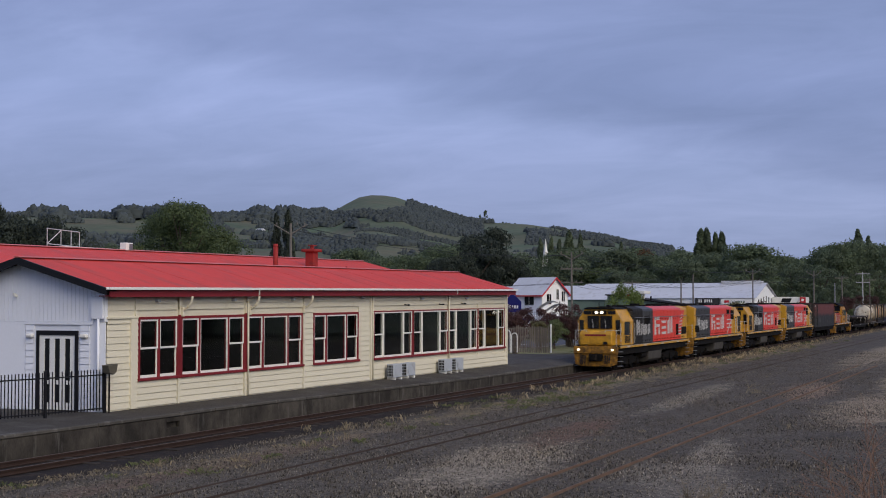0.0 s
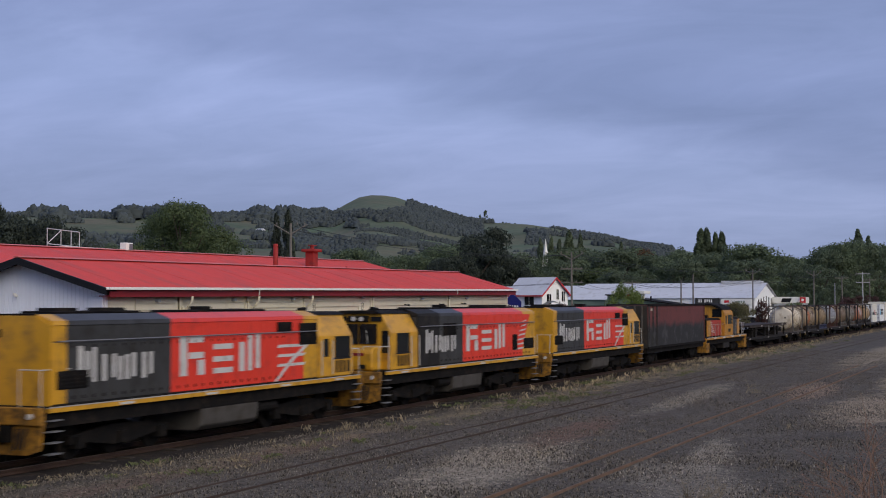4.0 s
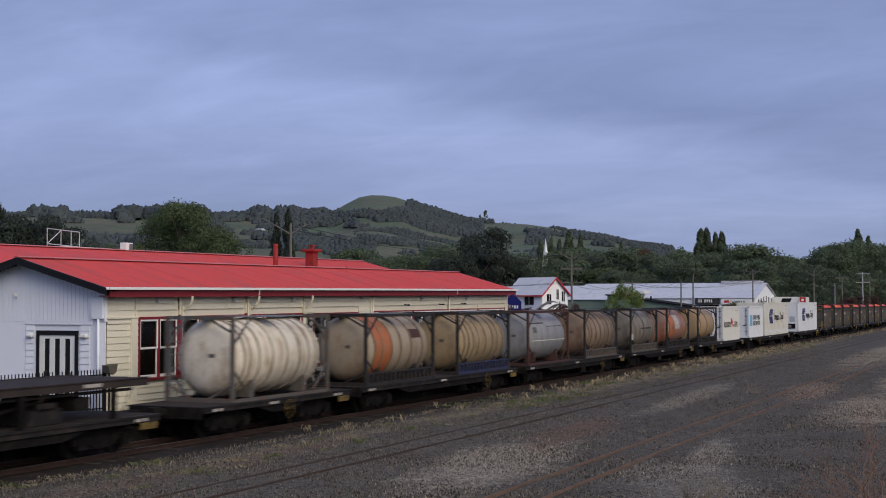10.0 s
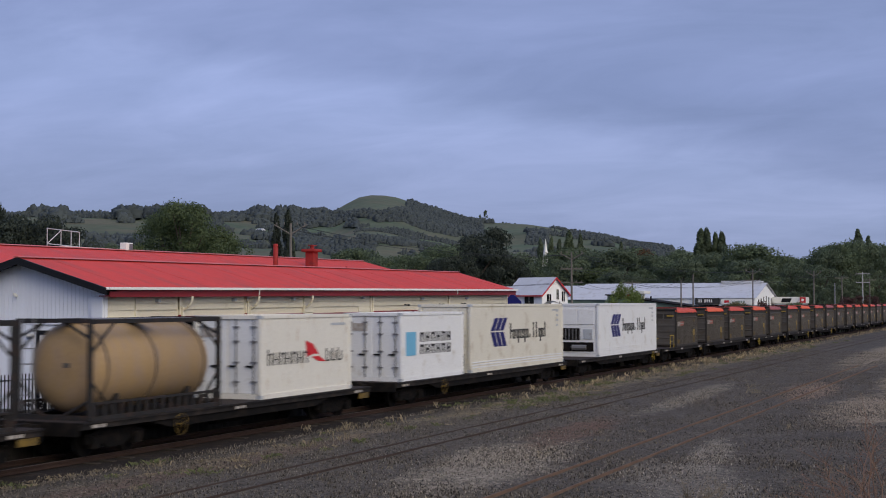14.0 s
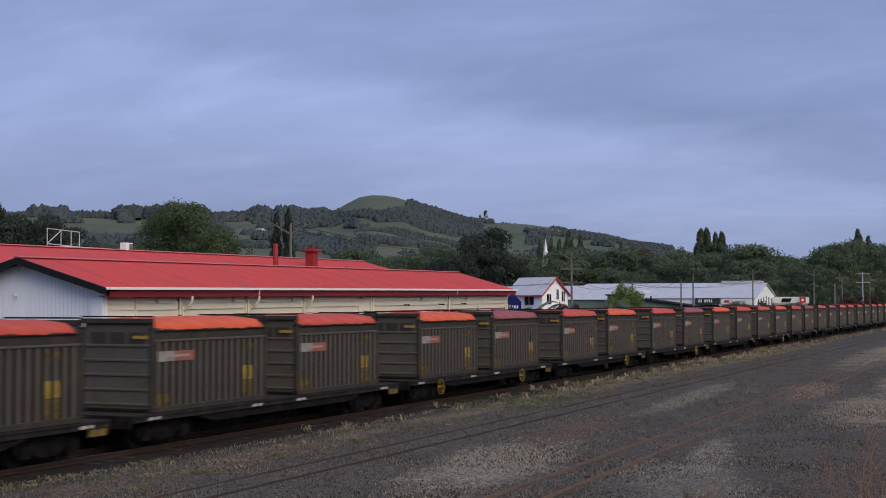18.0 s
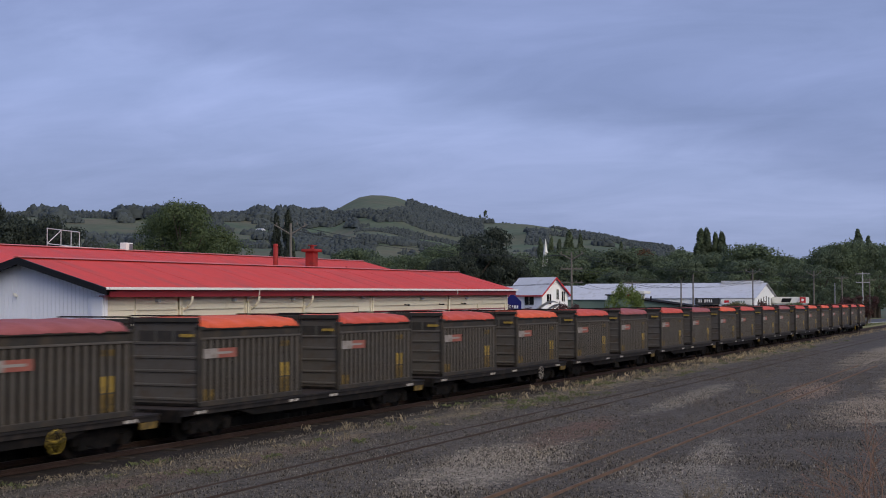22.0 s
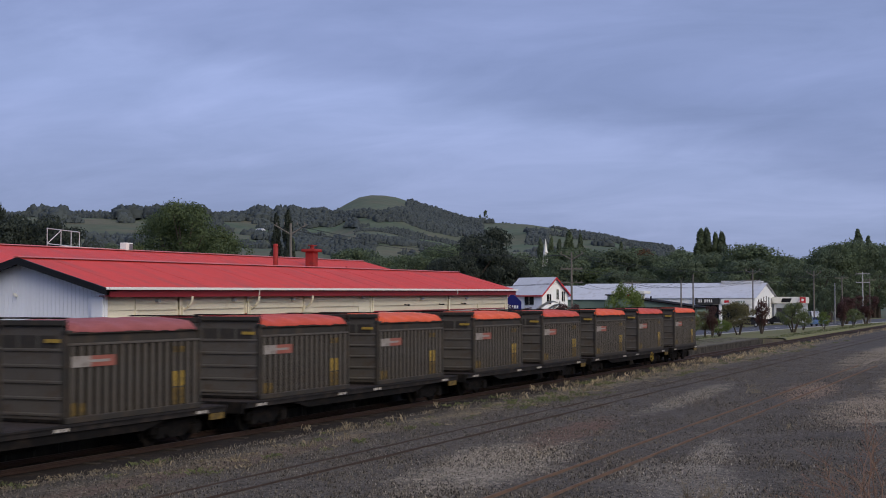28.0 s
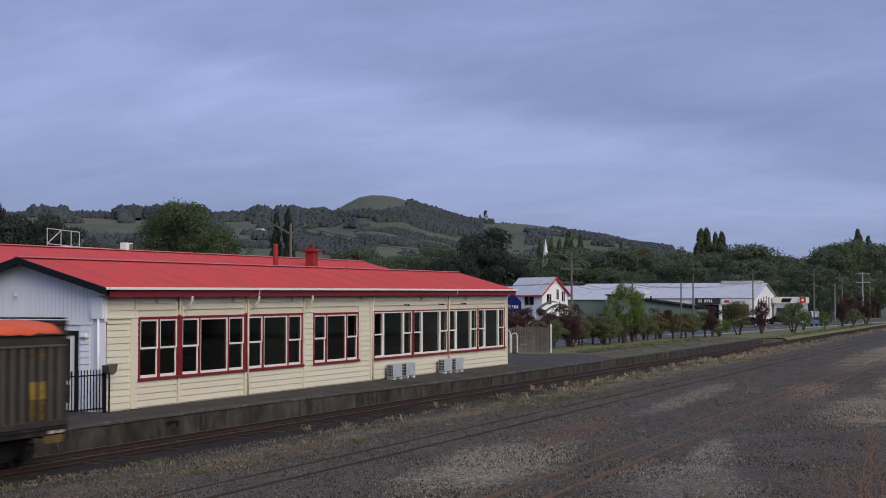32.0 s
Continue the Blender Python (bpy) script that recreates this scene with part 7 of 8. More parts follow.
# taller single trees of the wood
for a, d, h, spread, key, kind, mat, label in (
        (22.3, 275, 19.0, 0.9, "dome_ap", "dome", leaf_pine, "large dark round-headed tree over the wood"),
        (21.6, 285, 20.2, 0.85, "dome_cp", "dome", leaf_pine, "large dark round-headed tree over the wood"),
        (23.0, 270, 14.0, 0.9, "dome_bp", "dome", leaf_pine, "large dark round-headed tree over the wood"),
        (20.9, 280, 14.5, 0.9, "dome_ap", "dome", leaf_pine, "large dark round-headed tree over the wood"),
        (34.1, 200, 19.8, 1.0, "broad_fine", "broad", leaf_green, "tall green leafy tree behind the station"),
        (33.3, 205, 18.6, 0.9, "broad_fine_b", "broad", leaf_green, "tall green leafy tree behind the station"),
        (34.9, 205, 18.2, 0.8, "broad_fine", "broad", leaf_green, "tall green leafy tree behind the station"),
        (30.45, 262, 20.2, 0.72, "poplar_ap", "poplar", leaf_pine, "tall dark upright poplar"),
        (29.98, 258, 20.6, 0.78, "poplar_bp", "poplar", leaf_pine, "tall dark upright poplar"),
        (29.75, 262, 15.5, 0.6, "poplar_a", "poplar", leaf_mid, "tall dark upright poplar"),
        (19.45, 420, 22.6, 0.75, "poplar_b", "poplar", leaf_dark, "dark upright poplar beside a white spire"),
        (18.98, 420, 22.8, 0.75, "poplar_a", "poplar", leaf_dark, "dark upright poplar beside a white spire"),
        (18.65, 415, 22.0, 0.85, "poplar_b", "poplar", leaf_dark, "dark upright poplar beside a white spire"),
        (18.25, 420, 24.5, 1.2, "poplar_a", "poplar", leaf_dark, "dark upright poplar beside a white spire"),
        (17.78, 420, 23.8, 0.8, "poplar_b", "poplar", leaf_dark, "dark upright poplar beside a white spire"),
        (16.1, 400, 21.0, 0.8, "conifer_a", "conifer", leaf_dark, "pointed dark conifer above the wood"),
        (15.2, 410, 21.0, 0.8, "broad_r", "broad", leaf_rust, "rust-brown tall tree in the wood"),
        (13.6, 420, 21.5, 0.7, "broad_b", "broad", leaf_dark, "dark tall tree in the wood"),
        (12.85, 415, 24.6, 1.1, "poplar_a", "poplar", leaf_dark, "tall dark upright poplar above the wood"),
        (12.60, 415, 24.8, 1.2, "poplar_b", "poplar", leaf_dark, "tall dark upright poplar above the wood"),
        (12.25, 415, 23.5, 1.0, "poplar_a", "poplar", leaf_dark, "tall dark upright poplar above the wood"),
        (12.0, 415, 23.8, 1.1, "poplar_b", "poplar", leaf_dark, "tall dark upright poplar above the wood"),
        (10.6, 400, 18.0, 1.0, "dome_a", "dome", leaf_dark, "dark round-headed tree in the wood"),
        (9.3, 400, 17.5, 0.8, "dome_c", "dome", leaf_dark, "dark round-headed tree in the wood"),
        (7.9, 330, 16.5, 0.8, "dome_a", "dome", leaf_dark, "big dark cypress over the railway"),
        (7.2, 335, 18.2, 0.9, "dome_b", "dome", leaf_dark, "big dark cypress over the railway"),
        (6.6, 345, 19.5, 0.8, "dome_c", "dome", leaf_dark, "big dark cypress over the railway"),
        (6.65, 360, 21.8, 0.9, "conifer_a", "conifer", leaf_dark, "pointed dark conifer over the railway"),
        (6.25, 362, 20.2, 0.9, "conifer_a", "conifer", leaf_dark, "pointed dark conifer over the railway"),
        (5.9, 360, 17.5, 0.9, "dome_a", "dome", leaf_dark, "big dark cypress over the railway"),
        (5.4, 385, 16.0, 0.9, "dome_c", "dome", leaf_dark, "big dark cypress over the railway"),
        (41.5, 520, 42.5, 0.26, "broad_ap", "broad", leaf_pine, "tall dark pine on the rise"),
        (21.72, 2050, 22.0, 0.42, "broad_c", "broad", leaf_green, "thin lone tree on the skyline"),
        (21.95, 2060, 14.0, 0.45, "broad_b", "broad", leaf_mid, "thin lone tree on the skyline"),
        (40.4, 360, 27.0, 0.9, "dome_cp", "dome", leaf_pine, "dark pine clump on the rise"),
        (39.5, 350, 27.0, 0.85, "dome_ap", "dome", leaf_pine, "dark pine clump on the rise"),
        (41.3, 350, 25.5, 0.9, "dome_bp", "dome", leaf_pine, "dark pine clump on the rise"),
        (38.7, 340, 23.0, 0.8, "dome_cp", "dome", leaf_pine, "dark pine clump on the rise"),
        (37.0, 330, 18.5, 0.8, "broad_a", "broad", leaf_dark, "dark tree behind the station"),
        (36.1, 300, 15.0, 0.6, "dome_a", "dome", leaf_dark, "dark tree behind the station"),
        (32.2, 300, 12.0, 1.0, "broad_b", "broad", leaf_mid, "green tree behind the station"),
        (31.2, 280, 10.5, 1.0, "broad_c", "broad", leaf_green, "green tree behind the station"),
        (28.6, 270, 11.0, 0.9, "broad_b", "broad", leaf_mid, "green tree behind the station"),
        (27.4, 260, 12.0, 1.1, "dome_b", "dome", leaf_dark, "dark tree behind the station"),
        (41.9, 360, 26.5, 0.9, "dome_ap", "dome", leaf_pine, "dark pine clump on the rise"),
        (42.6, 370, 25.0, 0.9, "dome_cp", "dome", leaf_pine, "dark pine clump on the rise"),
        (40.0, 420, 27.0, 0.9, "broad_ap", "broad", leaf_pine, "dark pine clump on the rise"),
        (37.3, 430, 23.0, 0.9, "broad_b", "broad", leaf_dark, "dark tree on the rise"),
        (36.5, 420, 19.0, 0.9, "dome_b", "dome", leaf_mid, "dark tree on the rise"),
        (35.7, 430, 20.0, 1.0, "broad_a", "broad", leaf_dark, "dark tree on the rise"),
        (32.7, 420, 15.0, 0.8, "broad_a", "broad", leaf_dark, "dark tree behind the station"),
        (31.6, 430, 17.0, 0.7, "conifer_a", "conifer", leaf_dark, "dark tree behind the station"),
        (29.2, 430, 19.0, 0.8, "broad_b", "broad", leaf_mid, "dark tree behind the station"),
        (28.1, 420, 18.0, 0.7, "poplar_a", "poplar", leaf_mid, "slim tree behind the station"),
        (27.2, 440, 19.5, 0.8, "poplar_b", "poplar", leaf_mid, "slim tree behind the station"),
        (26.3, 440, 17.0, 1.0, "broad_b", "broad", leaf_mid, "green tree behind the station")):
    foot = bearing(a, d)
    plant(key, kind, mat, label, "tree", foot, h, spread, rnd.uniform(0, 360), z=hills(foot[0], foot[1]))

# shrubs between the line and the road
for x, y, h, spread, key, kind, mat, label in (
        (111.5, 36.8, 3.5, 0.62, "vase_p", "vase", leaf_purple, "dark purple-leaved shrub by the road"),
        (108.5, 37.4, 3.2, 0.7, "vase_q", "vase", leaf_purple, "dark purple-leaved shrub by the road"),
        (119.5, 37.2, 2.6, 0.9, "street_m", "broad", leaf_shrub, "small green street tree by the line"),
        (117.5, 35.4, 2.5, 0.9, "street_m", "broad", leaf_shrub, "small green street tree by the line"),
        (121.6, 36.2, 2.6, 0.8, "street_m", "broad", leaf_shrub, "small green street tree by the line"),
        (124.0, 35.5, 5.0, 0.52, "shrub_b", "shrub", leaf_bright, "tall bright green young tree by the line"),
        (129.5, 35.9, 3.2, 0.6, "street_m", "broad", leaf_shrub, "small green street tree by the line"),
        (136.1, 35.7, 2.6, 0.85, "street_o", "broad", leaf_olive, "small olive-green street tree by the line"),
        (139.2, 34.7, 2.7, 1.0, "street_o", "broad", leaf_olive, "small olive-green street tree by the line"),
        (144.0, 34.5, 2.6, 0.9, "street_o", "broad", leaf_olive, "small olive-green street tree by the line"),
        (147.2, 32.4, 3.2, 0.5, "vase_p", "vase", leaf_purple, "purple vase-shaped shrub by the line"),
        (150.5, 32.3, 1.7, 1.1, "shrub_b", "shrub", leaf_bright, "low yellow-green bush by the line"),
        (158.2, 31.8, 3.5, 0.85, "shrub_o", "shrub", leaf_olive, "rounded olive-green tree by the line"),
        (165.0, 30.4, 3.6, 0.62, "vase_q", "vase", leaf_purple, "purple vase-shaped shrub by the line"),
        (173.0, 28.0, 3.4, 0.85, "shrub_s", "shrub", leaf_shrub, "rounded green tree by the line"),
        (187.0, 29.0, 2.2, 0.8, "shrub_s", "shrub", leaf_shrub, "low green bush by the line"),
        (195.0, 27.4, 2.2, 0.6, "shrub_b", "shrub", leaf_bright, "low green bush by the line"),
        (216.0, 27.6, 3.6, 0.6, "vase_q", "vase", leaf_purple, "dark purple shrub by the line"),
        (226.0, 27.3, 2.4, 1.0, "shrub_s", "shrub", leaf_shrub, "low green bush by the line"),
        (243.0, 27.2, 4.6, 0.9, "vase_p", "vase", leaf_purple, "large dark purple shrub by the line"),
        (236.0, 29.5, 4.2, 0.8, "vase_q", "vase", leaf_purple, "large dark purple shrub by the line"),
        (93.5, 35.0, 3.3, 0.75, "vase_q", "vase", leaf_purple, "purple shrub behind the timber fence"),
        (99.0, 37.0, 3.0, 0.8, "vase_p", "vase", leaf_purple, "purple shrub behind the timber fence")):
    plant(key, kind, mat, label, "shrub", (x, y, 0.12), h * 1.08, spread * 1.5, rnd.uniform(0, 360), "shrubs between line and road")


def crest_range(a):
    return 1750 + 650 * math.exp(-((a - 24) / 6.5) ** 2)


for i in range(16):
    plant("shrub_m", "shrub", leaf_dark, "dark hedge bush behind the street", "shrub", (258 + rnd.uniform(0, 22), 36 + i * 3.4 + rnd.uniform(-1, 1), -0.2), rnd.uniform(4.5, 7), 0.8, rnd.uniform(0, 360), "hedge behind the street")
for i, (x, y) in enumerate(((104.5, 37.0), (106.5, 36.4), (114.5, 36.6), (127.0, 35.6), (132.5, 35.6), (141.5, 34.4), (134.0, 36.4), (116.0, 37.4), (102.0, 36.0), (110.0, 36.0), (113.0, 37.5), (119.0, 36.0), (122.5, 37.2), (126.0, 36.6), (130.5, 36.6), (138.0, 35.8), (146.0, 34.2), (149.0, 33.6))):
    k = (("vase_q", "vase", leaf_purple), ("street_m", "broad", leaf_shrub), ("street_o", "broad", leaf_olive))[i % 3]
    plant(*k, "bushy shrub in the row beside the line", "shrub", (x, y, 0.12), rnd.uniform(2.4, 3.2), 1.2, rnd.uniform(0, 360), "shrubs between line and road")


# forest on the hills, too many to count
def along_line(a, points):
    """Reads a line of (bearing, rise) points at one bearing."""
    for (a0, e0), (a1, e1) in zip(points, points[1:]):
        if a1 <= a <= a0:
            return e0 + (e1 - e0) * (a0 - a) / (a0 - a1)
    return points[0][1] if a > points[0][0] else points[-1][1]


BELT_LOW = [(28.4, 64), (27.8, 62), (25.5, 57.5), (23.4, 48.5), (21.9, 45.5)]
BELT_TOP = [(28.4, 64.5), (27.0, 64.5), (25.8, 65.0), (25.0, 67), (24.6, 90), (21.9, 90)]


def wooded(a, d, z):
    """Cover of a spot on the hills, laid out to fit the camera's view by bearing and rise in thousandths: how thick,
    and how tall. 0 is open pasture.
    """
    e = 1000 * (z - 4) / d
    shift = Vector((a / 0.9, d / 160, 1.5))
    e += 1.7 * noise.noise(shift) + 0.8 * noise.noise(shift * 3.1)
    a += 0.30 * noise.noise(shift + Vector((5, 0, 0)))
    if a < 21.7:
        if 19.05 < a < 20.1 and 41 < e < 51:
            return 1.0, 0.6
        if a < 19.0 and e > 1000 * ridge_rise(a) - 8:
            return 0.7, 0.55
        return (0.35 if e < 43 else 0.06), 0.7
    if a < 28.4:
        low = along_line(a, BELT_LOW)
        if e > along_line(a, BELT_TOP):
            return 0.0, 0.7
        if e > low:
            return 1.0, 0.62
        if a > 27.2:
            return (0.25 if 42 < e < 53 else 0.7), 0.7
        if e > low - 4.0 - 0.6 * (a - 24):
            return 0.22, 0.45
        if e < 41 and 24.5 < a < 26.3:
            return 0.15, 0.6
        return 0.92, 0.42
    if a < 33.2:
        if 30.5 < a < 32.7 and (49.5 < e < 58 or 33 < e < 46):
            return 0.12, 0.8
        if a < 29.6 and 41 < e < 50:
            return 0.3, 0.7
        return (0.8 if e > 54 else 0.42), 0.85
    if 35.4 < a < 38.0 and 47 < e < 56.5:
        return 0.12, 0.8
    return (0.72 if e > 58.5 else 0.38), 0.9


def hill_wood():
    g = Geo()
    r = random.Random(5)
    n = 0
    while n < 60000:
        a, d = r.uniform(14, 44), r.uniform(700, 2480)
        if d > crest_range(a) + 30:
            continue
        x, y = d * math.cos(radians(a)), d * math.sin(radians(a))
        z = hills(x, y) - 0.5
        if (z - 4) / d < 0.026:
            continue
        thick, tall = wooded(a, d, z)
        if thick < 0.02:
            continue
        m = 0.8 * noise.noise(Vector((x / 130, y / 130, 7.7))) + 0.8 * noise.noise(Vector((x / 38, y / 38, 3.1)))
        if thick < 0.95 and m < 0.55 - 0.85 * thick:
            continue
        n += 1
        big = tall * (1.0 + 0.5 * noise.noise(Vector((x / 110, y / 110, 9.0)))) * r.choice((0.6, 0.8, 1.0, 1.0, 1.45))
        if a > 28.4 and (z - 4) / d > ridge_rise(a) - 0.007 and noise.noise(Vector((a * 1.1, 0.5, 2.0))) > 0.02:
            big *= 1.7
        slim = r.choice((0.85, 1.05, 1.2, 1.4))
        h, w = r.uniform(3.5, 7.5) * big / slim ** 0.5, r.uniform(2.0, 3.9) * big * slim
        k = len(g.v)
        q = r.uniform(0, 1.5)
        for ring, (share, up) in enumerate(((1.0, 0.15), (0.80, 0.78))):
            g.v += [(x + w * share * math.cos(q + ring * 0.6 + i * 1.257) * r.uniform(0.6, 1.15), y + w * share * math.sin(q + ring * 0.6 + i * 1.257) * r.uniform(0.6, 1.15), z + h * up * r.uniform(0.75, 1.15)) for i in range(5)]
        g.v.append((x + r.uniform(-1, 1), y + r.uniform(-1, 1), z + h))
        for i in range(5):
            j = (i + 1) % 5
            g.f += [(k + i, k + j, k + 5 + j, k + 5 + i), (k + 5 + i, k + 5 + j, k + 10)]
    me = raw("hill_forest", g, leaf_hill_haze)
    me.polygons.foreach_set("use_smooth", [True] * len(me.polygons))
    return me


# the blue-grey of distance haze is put into this leaf colour
leaf_hill_haze = material("leaf_hill_haze", (0.058, 0.070, 0.071), 0.8, 0.012, 0.3, 0.25, 0, island=0.10)
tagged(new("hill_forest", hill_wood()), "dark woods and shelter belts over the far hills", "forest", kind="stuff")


# ---- road and verges ----
def strip(x0, x1, near, far, z):
    g = Geo()
    n = 120
    for i in range(n + 1):
        x = x0 + (x1 - x0) * i / n
        g.v += [(x, near(x), z), (x, far(x), z)]
    for i in range(n):
        g.f.append((2 * i, 2 * i + 2, 2 * i + 3, 2 * i + 1))
    return g


def kerb_line(x):
    return 38.9 - 0.082 * (x - 112)


structure("road", strip(-60, 330, lambda x: kerb_line(x), lambda x: kerb_line(x) + 10.5, 0.06), road_asphalt, "grey asphalt street beyond the station", "road")
kerb = Geo()
for i in range(60):
    x0, x1 = 60 + i * 4.0, 64 + i * 4.0
    k = len(kerb.v)
    kerb.v += [(x0, kerb_line(x0) - 0.18, -0.1), (x0, kerb_line(x0), -0.1), (x0, kerb_line(x0) - 0.18, 0.2), (x0, kerb_line(x0), 0.2), (x1, kerb_line(x1) - 0.18, -0.1), (x1, kerb_line(x1), -0.1), (x1, kerb_line(x1) - 0.18, 0.2), (x1, kerb_line(x1), 0.2)]
    kerb.f += [(k, k + 2, k + 6, k + 4), (k + 1, k + 5, k + 7, k + 3), (k + 2, k + 3, k + 7, k + 6)]
structure("kerb", kerb, pole_concrete, "pale concrete kerb along the street", "kerb")
structure("verge", strip(86, 330, lambda x: 29.0 if x < 146.5 else 24.75, lambda x: max(25.5, kerb_line(x) - 0.17), 0.13), lawn, "mown grass verge between the line and the street", "grass")
bank = Geo()
for i in range(93):
    x = 146.6 + 2.0 * i
    bank.v += [(x, 24.76, 0.132), (x, 24.55 + 0.1 * noise.noise(Vector((x * 0.4, 0, 0))), 0.06), (x, 24.2, -0.24)]
for i in range(92):
    for j in (0, 1):
        bank.f.append((3 * i + j, 3 * i + 3 + j, 3 * i + 4 + j, 3 * i + 1 + j))
structure("verge_bank", bank, lawn, "low grassy bank beside the line", "grass")
edge = Geo()
for i in range(93):
    x = 86.2 + 0.5 * i
    near = 28.2 - 0.022 * (x - 91) + 0.7 * noise.noise(Vector((x * 0.35, 3, 0))) + 0.3 * noise.noise(Vector((x * 1.3, 8, 0)))
    edge.v += [(x, near, 0.575), (x, 29.42, 0.59), (x, 31.1, 0.14), (x, 31.5, 0.1)]
for i in range(92):
    for j in range(3):
        edge.f.append((4 * i + j, 4 * i + 4 + j, 4 * i + 5 + j, 4 * i + 1 + j))
structure("platform_grass", edge, lawn, "mown grass along the back of the platform", "grass")
structure("verge_far", strip(60, 330, lambda x: kerb_line(x) + 10.5, lambda x: kerb_line(x) + 16, 0.10), lawn, "mown grass beyond the street", "grass")
structure("forecourt", Geo().quad((150, kerb_line(150) + 14, 0.115), (330, kerb_line(330) + 14, 0.115), (330, 90, 0.115), (150, 90, 0.115)), asphalt, "asphalt forecourt before the sheds", "pavement")
marks = thing("road_marking", "white centre line dashes on the street", "road marking", kind="structure")
for i in range(26):
    x = 90 + i * 7
    y = kerb_line(x) + 5.2
    part("dash", Geo().box(-1.5, -0.06, 0, 1.5, 0.06, 0.006), trim_white, marks, at=pose(x, y, 0.062, 0, 0, -4.7))


# grass tufts, counted by nobody
def tufts(count, where, height, mat, name, label, seed, blades=30, spread=(0.3, 1.4), broad=0.0045):
    g = Geo()
    r = random.Random(seed)
    for _ in range(count):
        x, y, z = where(r)
        h0 = height * r.uniform(0.5, 1.3)
        lean = r.uniform(0, 6.28)
        for _ in range(blades):
            a, h = r.uniform(0, 6.28), h0 * r.uniform(0.5, 1.1)
            bx, by = x + r.gauss(0, 0.17), y + r.gauss(0, 0.12)
            reach = r.uniform(*spread)
            tx, ty = bx + reach * h * math.cos(a) + 0.15 * h * math.cos(lean), by + reach * h * math.sin(a) + 0.15 * h * math.sin(lean)
            w = broad * r.uniform(0.5, 1.3)
            k = len(g.v)
            g.v += [(bx - w, by, z), (bx + w, by, z), ((bx + tx) / 2 + w, (by + ty) / 2, z + h * 0.7), (tx, ty, z + h * r.uniform(0.45, 1.0))]
            g.f.append((k, k + 1, k + 2, k + 3))
    return tagged(new(name, raw(name, g, mat)), label, "grass", kind="stuff")


def near_line(r):
    while True:
        x = r.uniform(15, 150)
        y = r.uniform(18.2, 21.7)
        if noise.noise(Vector((x * 0.28, y * 0.9, 2.2))) > 0.05 - 0.1 * (20.3 - abs(y - 20.3)) / 20:
            return x, y, -0.17


tufts(75, lambda r: (r.uniform(34, 130), 21.6 - 2.6 * r.random() ** 1.4, -0.17), 0.36, straw, "dry_grass", "tall dry grass tufts along the line", 41, 15, (0.05, 0.6), 0.0032)
tufts(60, near_line, 0.22, straw, "dry_grass", "tall dry grass tufts along the line", 42, 16, (0.05, 0.5), 0.003)
tufts(230, near_line, 0.09, straw, "dry_grass", "dry straw-coloured grass tufts along the line", 31)
tufts(150, near_line, 0.14, weed_green, "weeds", "green weeds among the dry grass along the line", 32)
tufts(330, lambda r: (r.uniform(60, 230), r.uniform(19.8, 21.9), -0.17), 0.28, straw_pale, "dry_grass", "dry straw-coloured grass tufts along the line", 33, 14, (0.05, 0.5), 0.004)
tufts(90, lambda r: (r.uniform(24, 90), r.uniform(4, 17.5), -0.17), 0.12, straw, "dry_grass", "thin dry grass scattered over the yard", 34, 12, (0.1, 0.7), 0.0025)
tufts(26, lambda r: (r.uniform(50, 60), r.uniform(17.8, 19.9), -0.17), 0.16, weed_green, "weeds", "green weeds among the dry grass along the line", 35)
tufts(350, lambda r: (r.uniform(88, 131), r.uniform(27.9, 29.4), 0.56), 0.14, weed_green, "weeds", "green grass at the back of the platform", 37, 12)
tufts(700, lambda r: (r.uniform(147, 250), r.uniform(24.8, 27.0), 0.1), 0.16, weed_green, "weeds", "green grass on the verge", 36, 8)


tufts(160, lambda r: (r.uniform(87, 131), r.uniform(25.4, 28.0), 0.47), 0.10, weed_green, "weeds", "green weeds on the broken platform", 38, 14)


def stones(count, seed, name, mat, inside, big, y0=2.0, y1=21.7):
    """Loose stones over the yard, thickest by the near corner: three-sided lumps, joined."""
    r = np.random.default_rng(seed)
    x = 21 + 97 * r.random(count * 3) ** 2.0
    y = y0 + (y1 - y0) * r.random(count * 3)
    if inside is not None:
        best = np.full(x.shape, 9.0)
        for cx, cy, rx, ry, turn, _ in inside:
            c, s = math.cos(radians(turn)), math.sin(radians(turn))
            u, v = (x - cx) * c + (y - cy) * s, (y - cy) * c - (x - cx) * s
            best = np.minimum(best, np.hypot(u / rx, v / ry))
        keep = best + 0.25 * r.standard_normal(x.shape) < 0.85
        x, y = x[keep], y[keep]
    clear = np.min(np.abs(y[:, None] - np.array((16.183, 17.317, 9.633, 10.767))[None]), axis=1) > 0.14
    x, y = x[clear][:count], y[clear][:count]
    n = len(x)
    size = r.uniform(0.35, 1.0, n) ** 1.5 * big
    q = r.uniform(0, 6.28, n)
    v = np.zeros((n, 4, 3))
    for i in range(3):
        v[:, i, 0], v[:, i, 1] = x + size * np.cos(q + i * 2.09), y + size * np.sin(q + i * 2.09)
        v[:, i, 2] = -0.20
    v[:, 3, 0], v[:, 3, 1] = x + size * r.uniform(-0.3, 0.3, n), y + size * r.uniform(-0.3, 0.3, n)
    v[:, 3, 2] = -0.172 + size * r.uniform(0.8, 1.5, n)
    k = np.arange(n) * 4
    f = np.stack([np.stack([k, k + 1, k + 3], 1), np.stack([k + 1, k + 2, k + 3], 1), np.stack([k + 2, k, k + 3], 1)], 1).reshape(-1, 3)
    me = bpy.data.meshes.new(name)
    me.from_pydata(v.reshape(-1, 3).tolist(), [], f.tolist())
